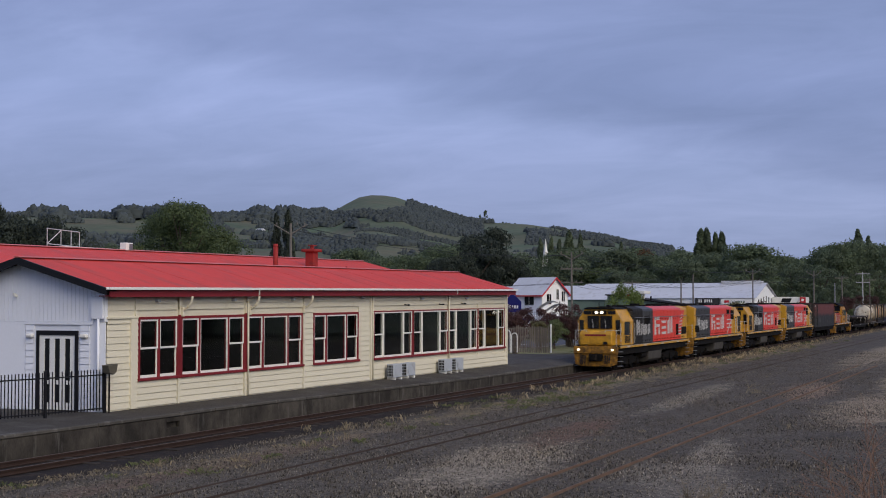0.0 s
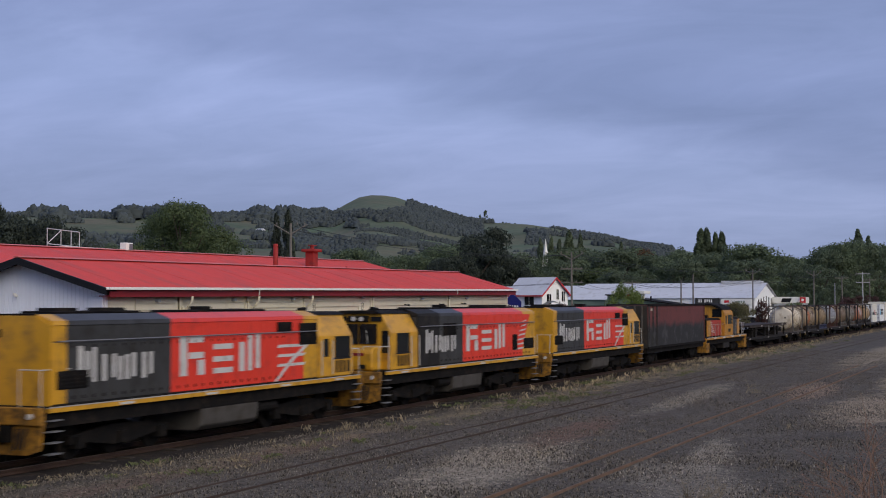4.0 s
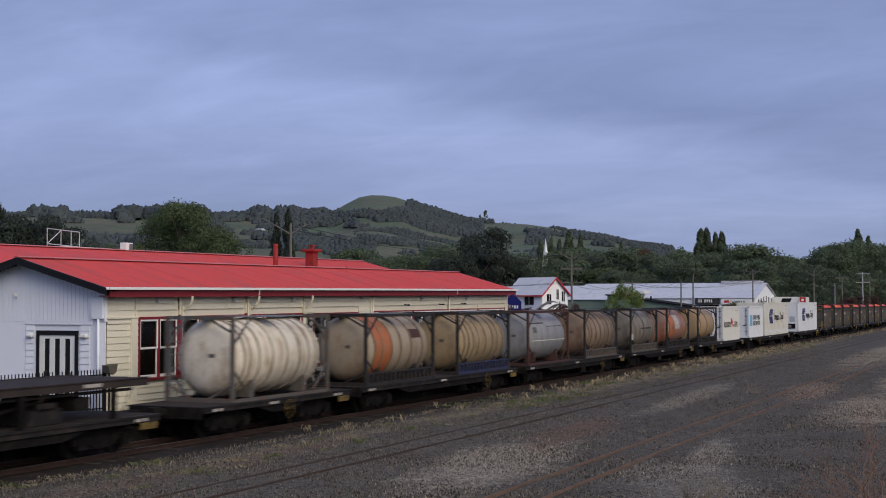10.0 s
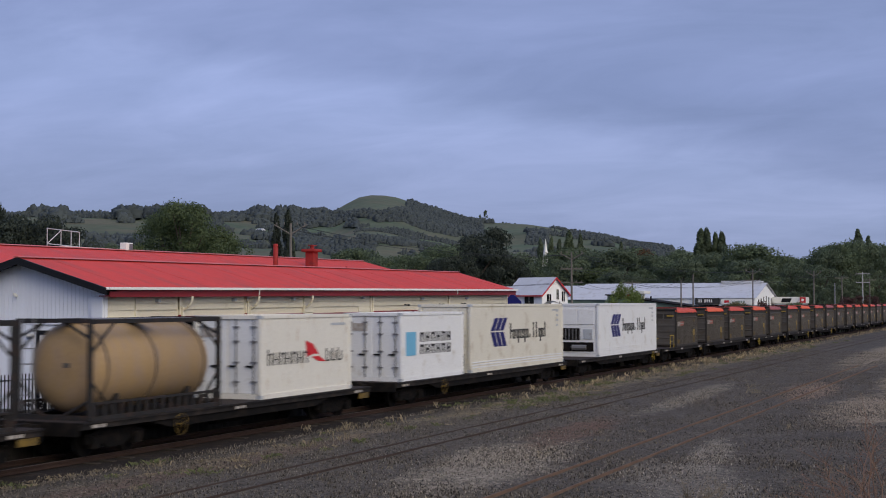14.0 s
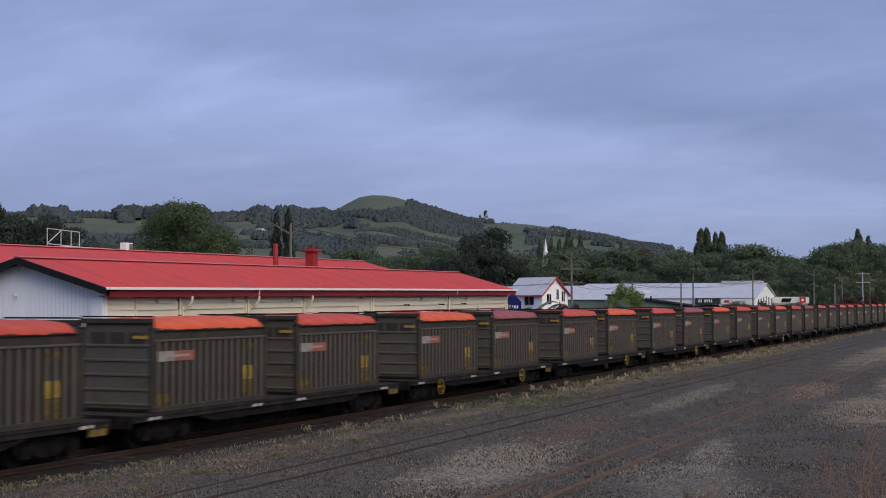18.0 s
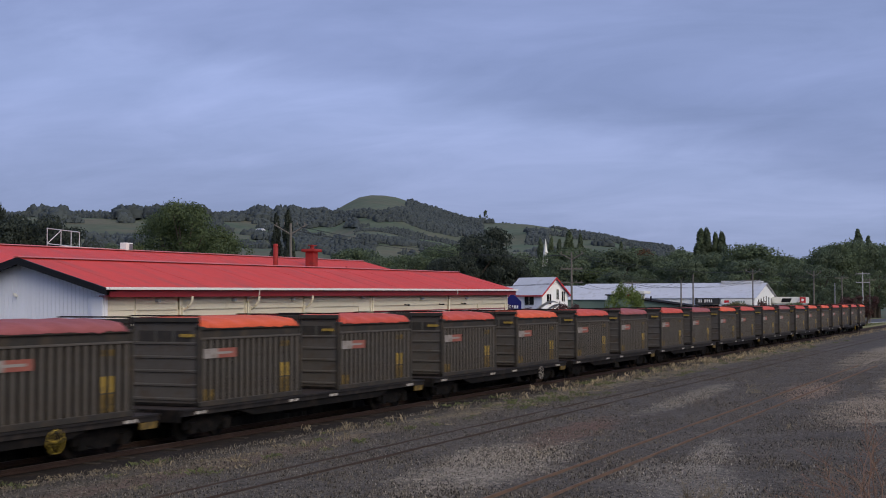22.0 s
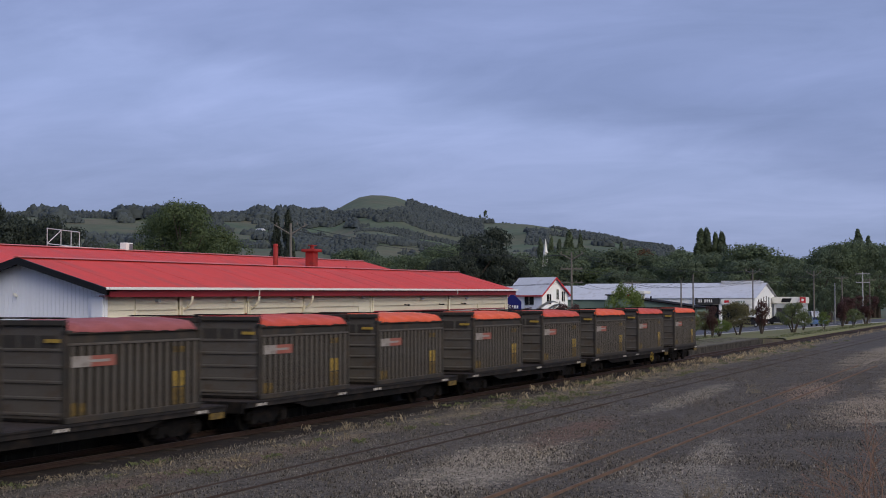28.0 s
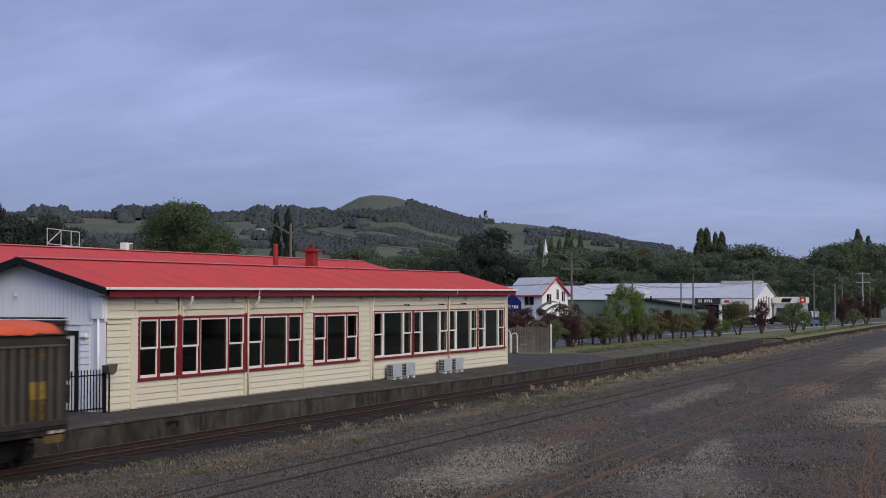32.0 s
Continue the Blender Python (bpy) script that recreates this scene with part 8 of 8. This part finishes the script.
    me.materials.append(mat)
    return me


stone_dark = material("stone_dark", (0.098, 0.085, 0.070), 0.9, 4, 0.4, 40, 0, island=0.8)
stone_black = material("stone_black", (0.058, 0.053, 0.050), 0.9, 4, 0.4, 40, 0, island=0.6)
stone_pale = material("stone_pale", (0.27, 0.235, 0.19), 0.9, 4, 0.35, 40, 0, island=0.55)
stone_grey = material("stone_grey", (0.17, 0.155, 0.135), 0.9, 4, 0.3, 40, 0, island=0.5)
pale_spots = [SPOTS[i] for i in (0, 2, 3, 4, 6, 7, 8)]
tagged(new("loose_stones", stones(120000, 8, "stones", stone_dark, None, 0.038)), "dark grey crushed stone over the yard", "stones", kind="stuff")
tagged(new("loose_stones", stones(14000, 11, "stones", stone_black, None, 0.032, 2.0, 13.0)), "nearly black clinker strewn over the yard", "stones", kind="stuff")
tagged(new("loose_stones", stones(30000, 9, "stones", stone_pale, pale_spots, 0.034)), "pale brown gravel spilt in patches over the yard", "stones", kind="stuff")
tagged(new("loose_stones", stones(30000, 10, "stones", stone_grey, None, 0.030)), "scattered light grey stones on the yard", "stones", kind="stuff")


def dead_weed(spot, height, seed, mat, label, spread=1.0):
    ob = thing("dry_weed", label, "plant", "dead weeds in the yard", at=pose(*spot))
    r = random.Random(seed)
    for s in range(r.randint(4, 6)):
        g = Geo()
        p, way = Vector((r.uniform(-0.3, 0.3), r.uniform(-0.3, 0.3), 0)), Vector((r.uniform(-0.5, 0.5) * spread, r.uniform(-0.5, 0.5) * spread, 1)).normalized()
        seg = 9
        for i in range(seg):
            q = p + way * height / seg * r.uniform(0.8, 1.1)
            g.cyl(p, q, 0.012 * (1 - i / seg) + 0.005, 0.011 * (1 - (i + 1) / seg) + 0.004, 5, False)
            if i > 2:
                for _ in range(2):
                    tw = (way + Vector((r.uniform(-1, 1), r.uniform(-1, 1), r.uniform(-0.2, 0.6)))).normalized()
                    e = q + tw * r.uniform(0.2, 0.5)
                    g.cyl(q, e, 0.006, 0.003, 4, False)
                    for _ in range(2):
                        leaf_cloud(g, r, tuple(q + tw * r.uniform(0.1, 0.5)), (0.05, 0.05, 0.05), 2, 0.022)
            p = q
            way = (way + Vector((r.uniform(-0.3, 0.3), r.uniform(-0.3, 0.3), -0.05 * spread))).normalized()
        part("stalk", raw("stalk", g, mat), mat, ob)


for i, (a, d, h) in enumerate(((7.2, 24.5, 1.3), (6.1, 23.5, 1.8), (5.4, 25, 2.4), (6.7, 28, 1.2), (8.2, 26, 1.0), (5.9, 21.5, 1.6), (6.5, 22.5, 1.2), (5.6, 28, 2.0))):
    dead_weed(bearing(a, d, -0.2), h, 50 + i, twig_brown, "tall dead brown weed with bare stalks", 1.8)
for i, (a, d, h) in enumerate(((12.9, 27.9, 0.4),)):
    dead_weed(bearing(a, d, -0.2), h, 80 + i, straw, "pale dry weed stalk in the gravel")
dead_weed((62.5, 12.0, -0.2), 0.55, 91, straw, "pale fallen branch by the siding", 3.0)

# ---- on the platform ----
fence = thing("picket_fence", "black steel picket fence on the platform", "fence")
FA, FB = Vector((34.55, 26.35, 0.6)), Vector((26.5, 27.55, 0.6))
fw = (FB - FA).normalized()
flen = (FB - FA).length
for i in range(int(flen / 0.125)):
    p = FA + fw * (0.08 + i * 0.125)
    part("picket", Geo().box(p.x - 0.012, p.y - 0.012, 0.68, p.x + 0.012, p.y + 0.012, 1.93), black_paint, fence)
for k in (0.0, 2.35, 4.7, 7.05):
    p = FA + fw * k
    part("post", Geo().box(p.x - 0.04, p.y - 0.04, 0.55, p.x + 0.04, p.y + 0.04, 1.98), black_paint, fence, bevel=0.008)
for z in (0.74, 1.76):
    part("rail", Geo().cyl((FA.x, FA.y, z), (FB.x, FB.y, z), 0.022, seg=6), black_paint, fence)

lampost = thing("waste_bin", "weathered grey metal box on a thin post", "bin")
part("post", Geo().cyl((34.47, 26.12, 0.6), (34.47, 26.12, 1.85), 0.028, seg=8), steel_dark, lampost)
part("box", Geo().prism([(34.36, 1.82), (34.26, 2.06), (34.76, 2.09), (34.68, 1.84), (34.55, 1.77)], "y", 26.0, 26.26), material("weathered_tin", (0.10, 0.09, 0.07), 0.6, 3, 0.3, 30, 0.1), lampost, bevel=0.015)

for x in (54.05, 55.42, 59.65, 61.05):
    ac = thing("air_conditioner", "outdoor air-conditioning unit by the wall, shade put into its grey", "air conditioner", "outdoor units")
    # white casing given a grey colour for the shade it stands in
    part("casing", Geo().box(x, 25.86, 0.68, x + 0.92, 26.2, 1.26), fridge_grey, ac, bevel=0.02)
    part("fan_guard", Geo().cyl((x + 0.36, 25.86, 0.97), (x + 0.36, 25.845, 0.97), 0.24, seg=18), fridge_grey, ac)
    part("fan_hub", Geo().cyl((x + 0.36, 25.846, 0.97), (x + 0.36, 25.838, 0.97), 0.07, seg=12), fridge_grey, ac)
    g = Geo()
    for k in range(4):
        for j in range(4):
            g.box(x - 0.008, 25.9 + 0.07 * j, 0.74 + 0.125 * k, x, 25.95 + 0.07 * j, 0.83 + 0.125 * k)
    part("side_grille", g, steel_dark, ac)
    for dx in (0.12, 0.75):
        part("foot", Geo().box(x + dx, 25.84, 0.54, x + dx + 0.08, 26.22, 0.68), trim_white, ac)

tf = thing("timber_fence", "weathered grey paling fence across the platform end", "fence")
r = random.Random(3)
for i in range(46):
    y = 29.75 + i * 0.125
    part("paling", Geo().box(86.0, y + r.uniform(0, 0.02), 0.6, 86.025, y + r.uniform(0.07, 0.095), 2.3 + r.uniform(-0.12, 0.1) + (0.3 if i > 26 else 0)), fence_wood, tf)
for z in (0.9, 1.6, 2.15):
    part("rail", Geo().box(86.025, 29.7, z, 86.08, 35.6, z + 0.09), fence_wood, tf)
part("post", Geo().cyl((85.95, 29.62, 0.6), (85.95, 29.62, 2.5), 0.05, seg=8), trim_white, tf, "white end post")
hoop = thing("hoop", "white pipe hoops leaning at the fence", "hoop")
for y, h in ((34.2, 0.95), (33.3, 1.6), (32.6, 1.5), (32.1, 1.3)):
    g = Geo()
    pts = [(85.7, y + 0.2 * math.cos(t), 0.6 + h - 0.2 + 0.2 * math.sin(t)) for t in [math.pi * k / 8 for k in range(9)]]
    pts = [(85.7, y + 0.2, 0.6)] + pts + [(85.7, y - 0.2, 0.6)]
    for p, q in zip(pts, pts[1:]):
        g.cyl(p, q, 0.035, seg=6)
    part("pipe", g, trim_white, hoop)


# ---- buildings of the town ----
def gabled(name, label, spot, turn, length, width, eave, ridge, wall, roof, trim=None, over=0.35):
    """A gabled building: its ridge runs along local y; the gable at y = 0 faces local -y."""
    ob = thing(name, label, "building", at=pose(spot[0], spot[1], 0, 0, 0, turn))
    h = width / 2
    for xa in (-h, h - 0.2):
        part("wall", Geo().box(xa, 0.2, -0.2, xa + 0.2, length - 0.2, eave), wall, ob)
    for y in (0, length - 0.2):
        part("gable_wall", Geo().prism([(-h, -0.2), (-h, eave), (0, ridge - 0.12), (h, eave), (h, -0.2)], "y", y, y + 0.2), wall, ob)
    for s in (-1, 1):
        sl = (ridge - eave) / h
        x1 = s * (h + over)
        zl = eave - over * sl
        g = Geo()
        n = int((length + 2 * over) / 0.19)
        for i in range(n + 1):
            y = -over + (length + 2 * over) * i / n
            w = 0.02 * (i % 2)
            g.v += [(x1, y, zl + 0.1 + w), (0, y, ridge + 0.1 + w)]
        for i in range(n):
            g.f.append((2 * i, 2 * i + 2, 2 * i + 3, 2 * i + 1))
        part("roof", g, roof, ob)
        if trim:
            part("barge_board", Geo().prism([(0, ridge + 0.1), (0, ridge - 0.14), (x1, zl - 0.14), (x1, zl + 0.1)], "y", -over - 0.05, -over), trim, ob)
            part("gutter", Geo().box(min(x1, x1 + s * 0.12), -over, zl - 0.08, max(x1, x1 + s * 0.12), length + over, zl + 0.08), trim, ob)
    return ob


def opening(ob, x0, y0, z0, x1, y1, z1, frame_mat=trim_white, label="dark window"):
    w = part("window", Geo().box(x0, y0, z0, x1, y1, z1), window_dark, ob, label)
    t = 0.06
    g = Geo()
    if abs(x1 - x0) > abs(y1 - y0):
        g.box(x0 - t, y0 - 0.02, z0 - t, x1 + t, y0 + 0.01, z0).box(x0 - t, y0 - 0.02, z1, x1 + t, y0 + 0.01, z1 + t).box((x0 + x1) / 2 - t / 2, y0 - 0.02, z0, (x0 + x1) / 2 + t / 2, y0 + 0.01, z1)
    else:
        g.box(x0 - 0.02, y0 - t, z0 - t, x0 + 0.01, y1 + t, z0).box(x0 - 0.02, y0 - t, z1, x0 + 0.01, y1 + t, z1 + t).box(x0 - 0.02, (y0 + y1) / 2 - t / 2, z0, x0 + 0.01, (y0 + y1) / 2 + t / 2, z1)
    part("frame", g, frame_mat, w)


hs = gabled("house", "white two-storey weatherboard house with red roof edges", (189.9, 64.8), -23 + 0, 6.8, 5.6, 5.1, 7.45, house_white, galvanised, sign_red)
for x0, z0, w in ((-1.75, 3.6, 0.9), (0.35, 4.3, 0.45), (1.5, 4.0, 0.6)):
    opening(hs, x0, -0.05, z0, x0 + w, 0.0, z0 + 1.45)
opening(hs, -2.85, 1.6, 3.5, -2.8, 3.4, 4.7)

wh = gabled("warehouse", "long pale iron-roofed warehouse with a white gable end", (240, 43.5), 0, 32, 20, 4.5, 7.1, house_white, galvanised)
for i in range(6):
    opening(wh, -7 + i * 2.4, -0.05, 3.0, -6.2 + i * 2.4, 0.0, 4.3 + 0.2 * (3 - abs(i - 3)))
# flat dark panels stand in for the shade inside the open entrances
part("shopfront", Geo().box(-10.06, 6.0, 0.1, -10.0, 9.6, 3.4), window_dark, wh, "dark panel for the shaded shop entrance")
part("sign_board", Geo().box(-10.5, 5.75, 3.5, -10.35, 9.9, 4.55), loco_grey, wh, "black fascia sign")
for k in range(6):
    part("sign_bar", Geo().box(-10.51, 9.1 - 0.36 * k - (0.3 if k > 1 else 0), 3.8, -10.5, 9.32 - 0.36 * k - (0.3 if k > 1 else 0), 4.3), trim_white, wh, "white lettering bar")
part("sign_board", Geo().box(-10.3, 0.4, 3.5, -10.2, 5.6, 4.4), trim_white, wh, "white fascia sign")
part("sign_mark", Geo().box(-10.31, 4.2, 3.75, -10.3, 5.0, 4.15), sign_red, wh)
for k in range(4):
    part("sign_bar", Geo().box(-10.32, 2.8 - 0.4 * k, 3.7, -10.3, 3.05 - 0.4 * k, 4.05), shed_green, wh)
part("ridge_vent", Geo().box(-1.0, 0.5, 7.05, 1.0, 7.5, 7.55), galvanised, wh)
part("wall_panel", Geo().box(-10.3, 9.9, 0.0, -10.0, 10.5, 4.5), house_white, wh)
part("wall_panel", Geo().box(-10.3, 5.6, 0.0, -10.0, 5.85, 3.5), house_white, wh)
part("shopfront", Geo().box(-10.05, 1.0, 0.1, -10.0, 5.4, 3.3), window_dark, wh, "dark panel for the shaded shop entrance")

gs = gabled("shed", "green iron shed with a pale roof behind the shrubs", (226, 66), 0, 26, 14, 4.3, 6.6, shed_green, galvanised)
ln = thing("lean_to", "low green shed with a dark sloping roof", "building", at=pose(212, 49, 0))
part("wall", Geo().prism([(0.0, 0.0), (0.0, 2.9), (14.5, 4.9), (14.5, 0.0)], "x", 0, 8), shed_green, ln)
part("roof", Geo().prism([(-0.4, 2.92), (-0.4, 3.1), (14.8, 5.15), (14.8, 4.97)], "x", -0.4, 8.3), steel_dark, ln)
part("vent", Geo().cyl((0.5, 7.5, 3.9), (0.5, 7.5, 4.8), 0.12), steel_dark, ln)
cn = thing("canopy", "white petrol station canopy with a round red sign", "canopy", at=pose(214, 58, 0))
part("roof", Geo().box(0, 0, 5.2, 4, 5.5, 5.7), trim_white, cn, bevel=0.05)
for y in (0.6, 4.9):
    part("column", Geo().box(1.8, y - 0.12, 0, 2.1, y + 0.12, 5.2), trim_white, cn)
part("fascia", Geo().box(0.4, 0.5, 4.0, 0.5, 4.6, 5.2), fridge_grey, cn)
part("round_sign", Geo().cyl((0.38, 2.6, 4.6), (0.30, 2.6, 4.6), 0.5, seg=20), sign_red, cn, "round red sign")
part("round_sign_centre", Geo().cyl((0.30, 2.6, 4.6), (0.28, 2.6, 4.6), 0.22, seg=16), trim_white, cn)

sr = thing("showroom", "low white flat-roofed showroom with a red corner sign", "building", at=pose(246, 38.8, 0))
part("wall", Geo().box(0, 0, 0, 10, 4.4, 4.0), fridge_grey, sr)
part("parapet", Geo().box(-0.2, -0.2, 3.6, 10.2, 4.6, 4.75), trim_white, sr)
part("window", Geo().box(-0.04, 0.6, 0.5, 0.0, 3.9, 2.8), window_dark, sr)
part("sign_mark", Geo().prism([(1.5, 3.8), (1.2, 4.5), (2.8, 4.5), (3.1, 3.8)], "x", -0.26, -0.2), black_paint, sr, "black slanted emblem")
part("red_sign", Geo().box(-0.5, -1.2, 3.7, -0.2, -0.25, 4.7), sign_red, sr, "red sign with a pale mark")
part("sign_mark", Geo().cyl((-0.5, -0.72, 4.2), (-0.53, -0.72, 4.2), 0.25, seg=14), trim_white, sr)

sp = thing("church_spire", "white pointed spire among the poplars", "spire", at=pose(*bearing(19.22, 400)))
part("spire", Geo().prism([(-0.75, -0.75), (0.75, -0.75), (0.75, 0.75), (-0.75, 0.75)], "z", 0, 16.0).cyl((0, 0, 16.0), (0, 0, 22.2), 0.95, 0.06, 8), trim_white, sp)
for a, d, w in ((33.0, 1150, 10), (37.0, 900, 7), (30.9, 900, 9), (36.9, 1010, 6), (31.1, 1500, 10)):
    x, y, _ = bearing(a, d)
    z = hills(x, y)
    fh = thing("farmhouse", "small white farmhouse on the hillside", "house", "hillside houses", at=pose(x, y, z, 0, 0, 40 + a))
    part("wall", Geo().box(-w / 2, -3, -1, w / 2, 3, 3), skylit_white_paint, fh)
    part("roof", Geo().prism([(-3.4, 2.9), (0, 5.0), (3.4, 2.9)], "x", -w / 2 - 0.3, w / 2 + 0.3), galvanised, fh)

sg = thing("sign_board", "dark blue gabled sign board with white lettering", "sign", at=pose(*bearing(20.6, 128)))
part("board", Geo().prism([(-0.85, 3.0), (-0.85, 4.0), (0.0, 4.75), (0.85, 4.0), (0.85, 3.0)], "x", -0.04, 0.04), sign_blue, sg)
for k in range(5):
    part("lettering_bar", Geo().box(-0.055, 0.55 - 0.24 * k - 0.15, 3.35, -0.04, 0.55 - 0.24 * k, 3.65 + 0.1 * (k == 0)), trim_white, sg)
for y in (-0.7, 0.7):
    part("post", Geo().box(0.05, y - 0.05, 0, 0.15, y + 0.05, 3.9), steel_grey, sg)
part("lower_board", Geo().box(-0.02, -1.1, 2.85, 0.03, 1.1, 3.0), trim_white, sg)


# ---- vehicles ----
def car(spot, turn, paint, label, van=False):
    ob = thing("van" if van else "car", label, "van" if van else "car", "parked vehicles", at=pose(spot[0], spot[1], spot[2], 0, 0, turn))
    if van:
        side = [(-2.4, 0.35), (-2.4, 2.0), (1.0, 2.05), (1.7, 1.25), (2.4, 1.05), (2.45, 0.35)]
        glass_p = [(0.35, 1.2), (0.35, 1.85), (0.95, 1.85), (1.5, 1.22)]
    else:
        side = [(-2.1, 0.35), (-2.15, 0.85), (-1.85, 0.98), (-1.2, 1.42), (0.35, 1.45), (1.05, 0.98), (2.0, 0.82), (2.15, 0.35)]
        glass_p = [(-1.55, 0.98), (-1.15, 1.36), (0.3, 1.38), (0.85, 0.98)]
    part("body", Geo().prism(side, "y", -0.85, 0.85), paint, ob, bevel=0.05)
    for s in (-1, 1):
        a, b = sorted((s * 0.845, s * 0.86))
        part("side_glass", Geo().prism(glass_p, "y", a, b), window_dark, ob)
        for x in (-1.3, 1.35):
            w = part("wheel", Geo().cyl((x, s * 0.70, 0.32), (x, s * 0.88, 0.32), 0.32, seg=14), tyre, ob)
            part("rim", Geo().cyl((x, s * 0.881, 0.32), (x, s * 0.89, 0.32), 0.19, seg=12), steel_grey, w)
        part("headlight", Geo().box(2.10, s * 0.6 - 0.16, 0.62, 2.17 if not van else 2.47, s * 0.6 + 0.16, 0.76), trim_white, ob)
        part("tail_light", Geo().box(-2.17 if not van else -2.42, s * 0.65 - 0.12, 0.68, -2.1, s * 0.65 + 0.12, 0.82), sign_red, ob)
    if not van:
        part("windscreen", Geo().prism([(0.37, 1.40), (1.0, 1.02), (1.05, 1.05), (0.42, 1.44)], "y", -0.72, 0.72), window_dark, ob)
    return ob


car((221, 31.8, 0.06), 172, car_blue, "pale blue car on the street")
car((262, 38.5, 0.12), 200, car_white, "white van with a green stripe by the showroom", True)
car((232, 40.0, 0.12), 80, car_black, "black car parked on the forecourt")
car((226, 44.0, 0.12), 95, car_white, "white car parked on the forecourt")
car((208, 40.5, 0.12), 100, car_black, "black car parked on the forecourt")
car((205, 47.0, 0.12), 85, car_white, "white car parked on the forecourt")
car((190, 55.5, 0.12), 80, car_white, "white car parked on the forecourt")
car((135, 47.5, 0.12), 100, car_white, "white van parked beyond the fence", True)
car((140, 50.2, 0.12), 90, blue_paint, "blue van parked beyond the fence", True)
car((172, 61.0, 0.12), 85, car_white, "white van parked by the house", True)
shade = thing("shade_sail", "white curved shade sails beside the house", "canopy", at=pose(*bearing(18.7, 170)))
for k in range(4):
    g = Geo()
    for i in range(6):
        t0, t1 = i / 6, (i + 1) / 6
        g.quad((0, 1.8 - 3.6 * t0, 3.2 + 0.9 * math.sin(math.pi * t0) - 0.35 * k), (0.9, 1.8 - 3.6 * t0, 3.0 + 0.9 * math.sin(math.pi * t0) - 0.35 * k), (0.9, 1.8 - 3.6 * t1, 3.0 + 0.9 * math.sin(math.pi * t1) - 0.35 * k), (0, 1.8 - 3.6 * t1, 3.2 + 0.9 * math.sin(math.pi * t1) - 0.35 * k))
    part("sail", g, trim_white, shade, at=pose(k * 0.8, 0.9 - 0.7 * k, 0, 0, 0, 8 * k))
part("post", Geo().cyl((0.5, 0, 0), (0.5, 0, 4.0), 0.06), steel_grey, shade)


# ---- poles and wires ----
def pole(spot, height, mat, arms=1, label="weathered timber power pole with a cross arm", turn=20, vee=False):
    ob = thing("power_pole", label, "power pole", "power poles", at=pose(spot[0], spot[1], 0, 0, 0, turn))
    part("mast", Geo().cyl((0, 0, -0.3), (0, 0, height), 0.15, 0.09, 10), mat, ob)
    for k in range(arms):
        z = height - 0.35 - 1.5 * k
        if vee and k == 0:
            arm = part("cross_arm", Geo().cyl((0, 0, z - 0.5), (0, 1.3, z + 0.25), 0.06, seg=6).cyl((0, 0, z - 0.5), (0, -1.3, z + 0.25), 0.06, seg=6), mat, ob)
        else:
            arm = part("cross_arm", Geo().box(-0.07, -1.2, z - 0.06, 0.07, 1.2, z + 0.06), mat, ob)
        for y in (-1.1, -0.5, 0.5, 1.1):
            part("insulator", Geo().cyl((0, y, z + 0.06 + (0.2 if vee and k == 0 else 0)), (0, y, z + 0.26 + (0.2 if vee and k == 0 else 0)), 0.05, 0.03, 8), pole_wood, arm)
    return ob


POLES = [(143.1, 46.9, 9.4, pole_wood, 3, True), (91.5, 52.5, 10.0, pole_wood, 1, True), (186, 52.1, 6.9, pole_wood, 1, False), (193, 46.9, 7.0, pole_wood, 0, False), (197, 46.1, 7.9, pole_wood, 0, False), (228, 43.4, 9.3, pole_wood, 2, True), (243.9, 35.9, 9.2, pole_wood, 1, True), (254, 28.9, 9.2, pole_concrete, 2, False), (262, 33.5, 8.6, pole_wood, 1, False), (275, 30, 8.4, pole_wood, 1, False), (250, 33.2, 7.2, steel_grey, 0, False)]
for x, y, h, mat, arms, vee in POLES:
    pole((x, y), h, mat, arms, "pale concrete power pole with cross arms" if mat is pole_concrete else "plain mast beside the street" if arms == 0 else "weathered timber power pole with a cross arm", 15, vee)


def wire(a, b, sag):
    g = Geo()
    pts = []
    for i in range(13):
        t = i / 12
        pts.append(Vector(a).lerp(Vector(b), t) - Vector((0, 0, 4 * sag * t * (1 - t))))
    for p, q in zip(pts, pts[1:]):
        g.cyl(p, q, 0.022, 0.022, 4, False)
    tagged(new("power_line", solid("power_line", g, black_paint)), "thin dark overhead wire between poles", "wire", "overhead wires")


for (ax, ay, az_), (bx, by, bz) in (((143.1, 46.9, 9.1), (228, 43.4, 9.0)), ((143.1, 46.9, 7.6), (228, 43.4, 7.5)), ((143.1, 46.9, 6.2), (186, 52.1, 6.6)), ((186, 52.1, 6.5), (228, 43.4, 7.4)), ((228, 43.4, 9.0), (254, 28.9, 8.9)), ((228, 43.4, 7.5), (243.9, 35.9, 8.6)), ((91.5, 52.5, 9.7), (143.1, 46.9, 9.1)), ((143.1, 46.9, 6.1), (130, 75, 7.0)), ((254, 28.9, 8.9), (330, 20, 9.0)), ((186, 52.1, 6.3), (197, 46.1, 7.4))):
    for dy in (-0.9, 0.9):
        wire((ax, ay + dy, az_), (bx, by + dy, bz), 0.9)


def motions():
    """The whole train runs through at one steady speed."""
    for ob, s, z, rz in MOVING:
        walk(ob, [(0.0, pose(s, TRACK_Y, z, 0, 0, rz)), (32.0, pose(s - SPEED * 32.0, TRACK_Y, z, 0, 0, rz))])


motions()
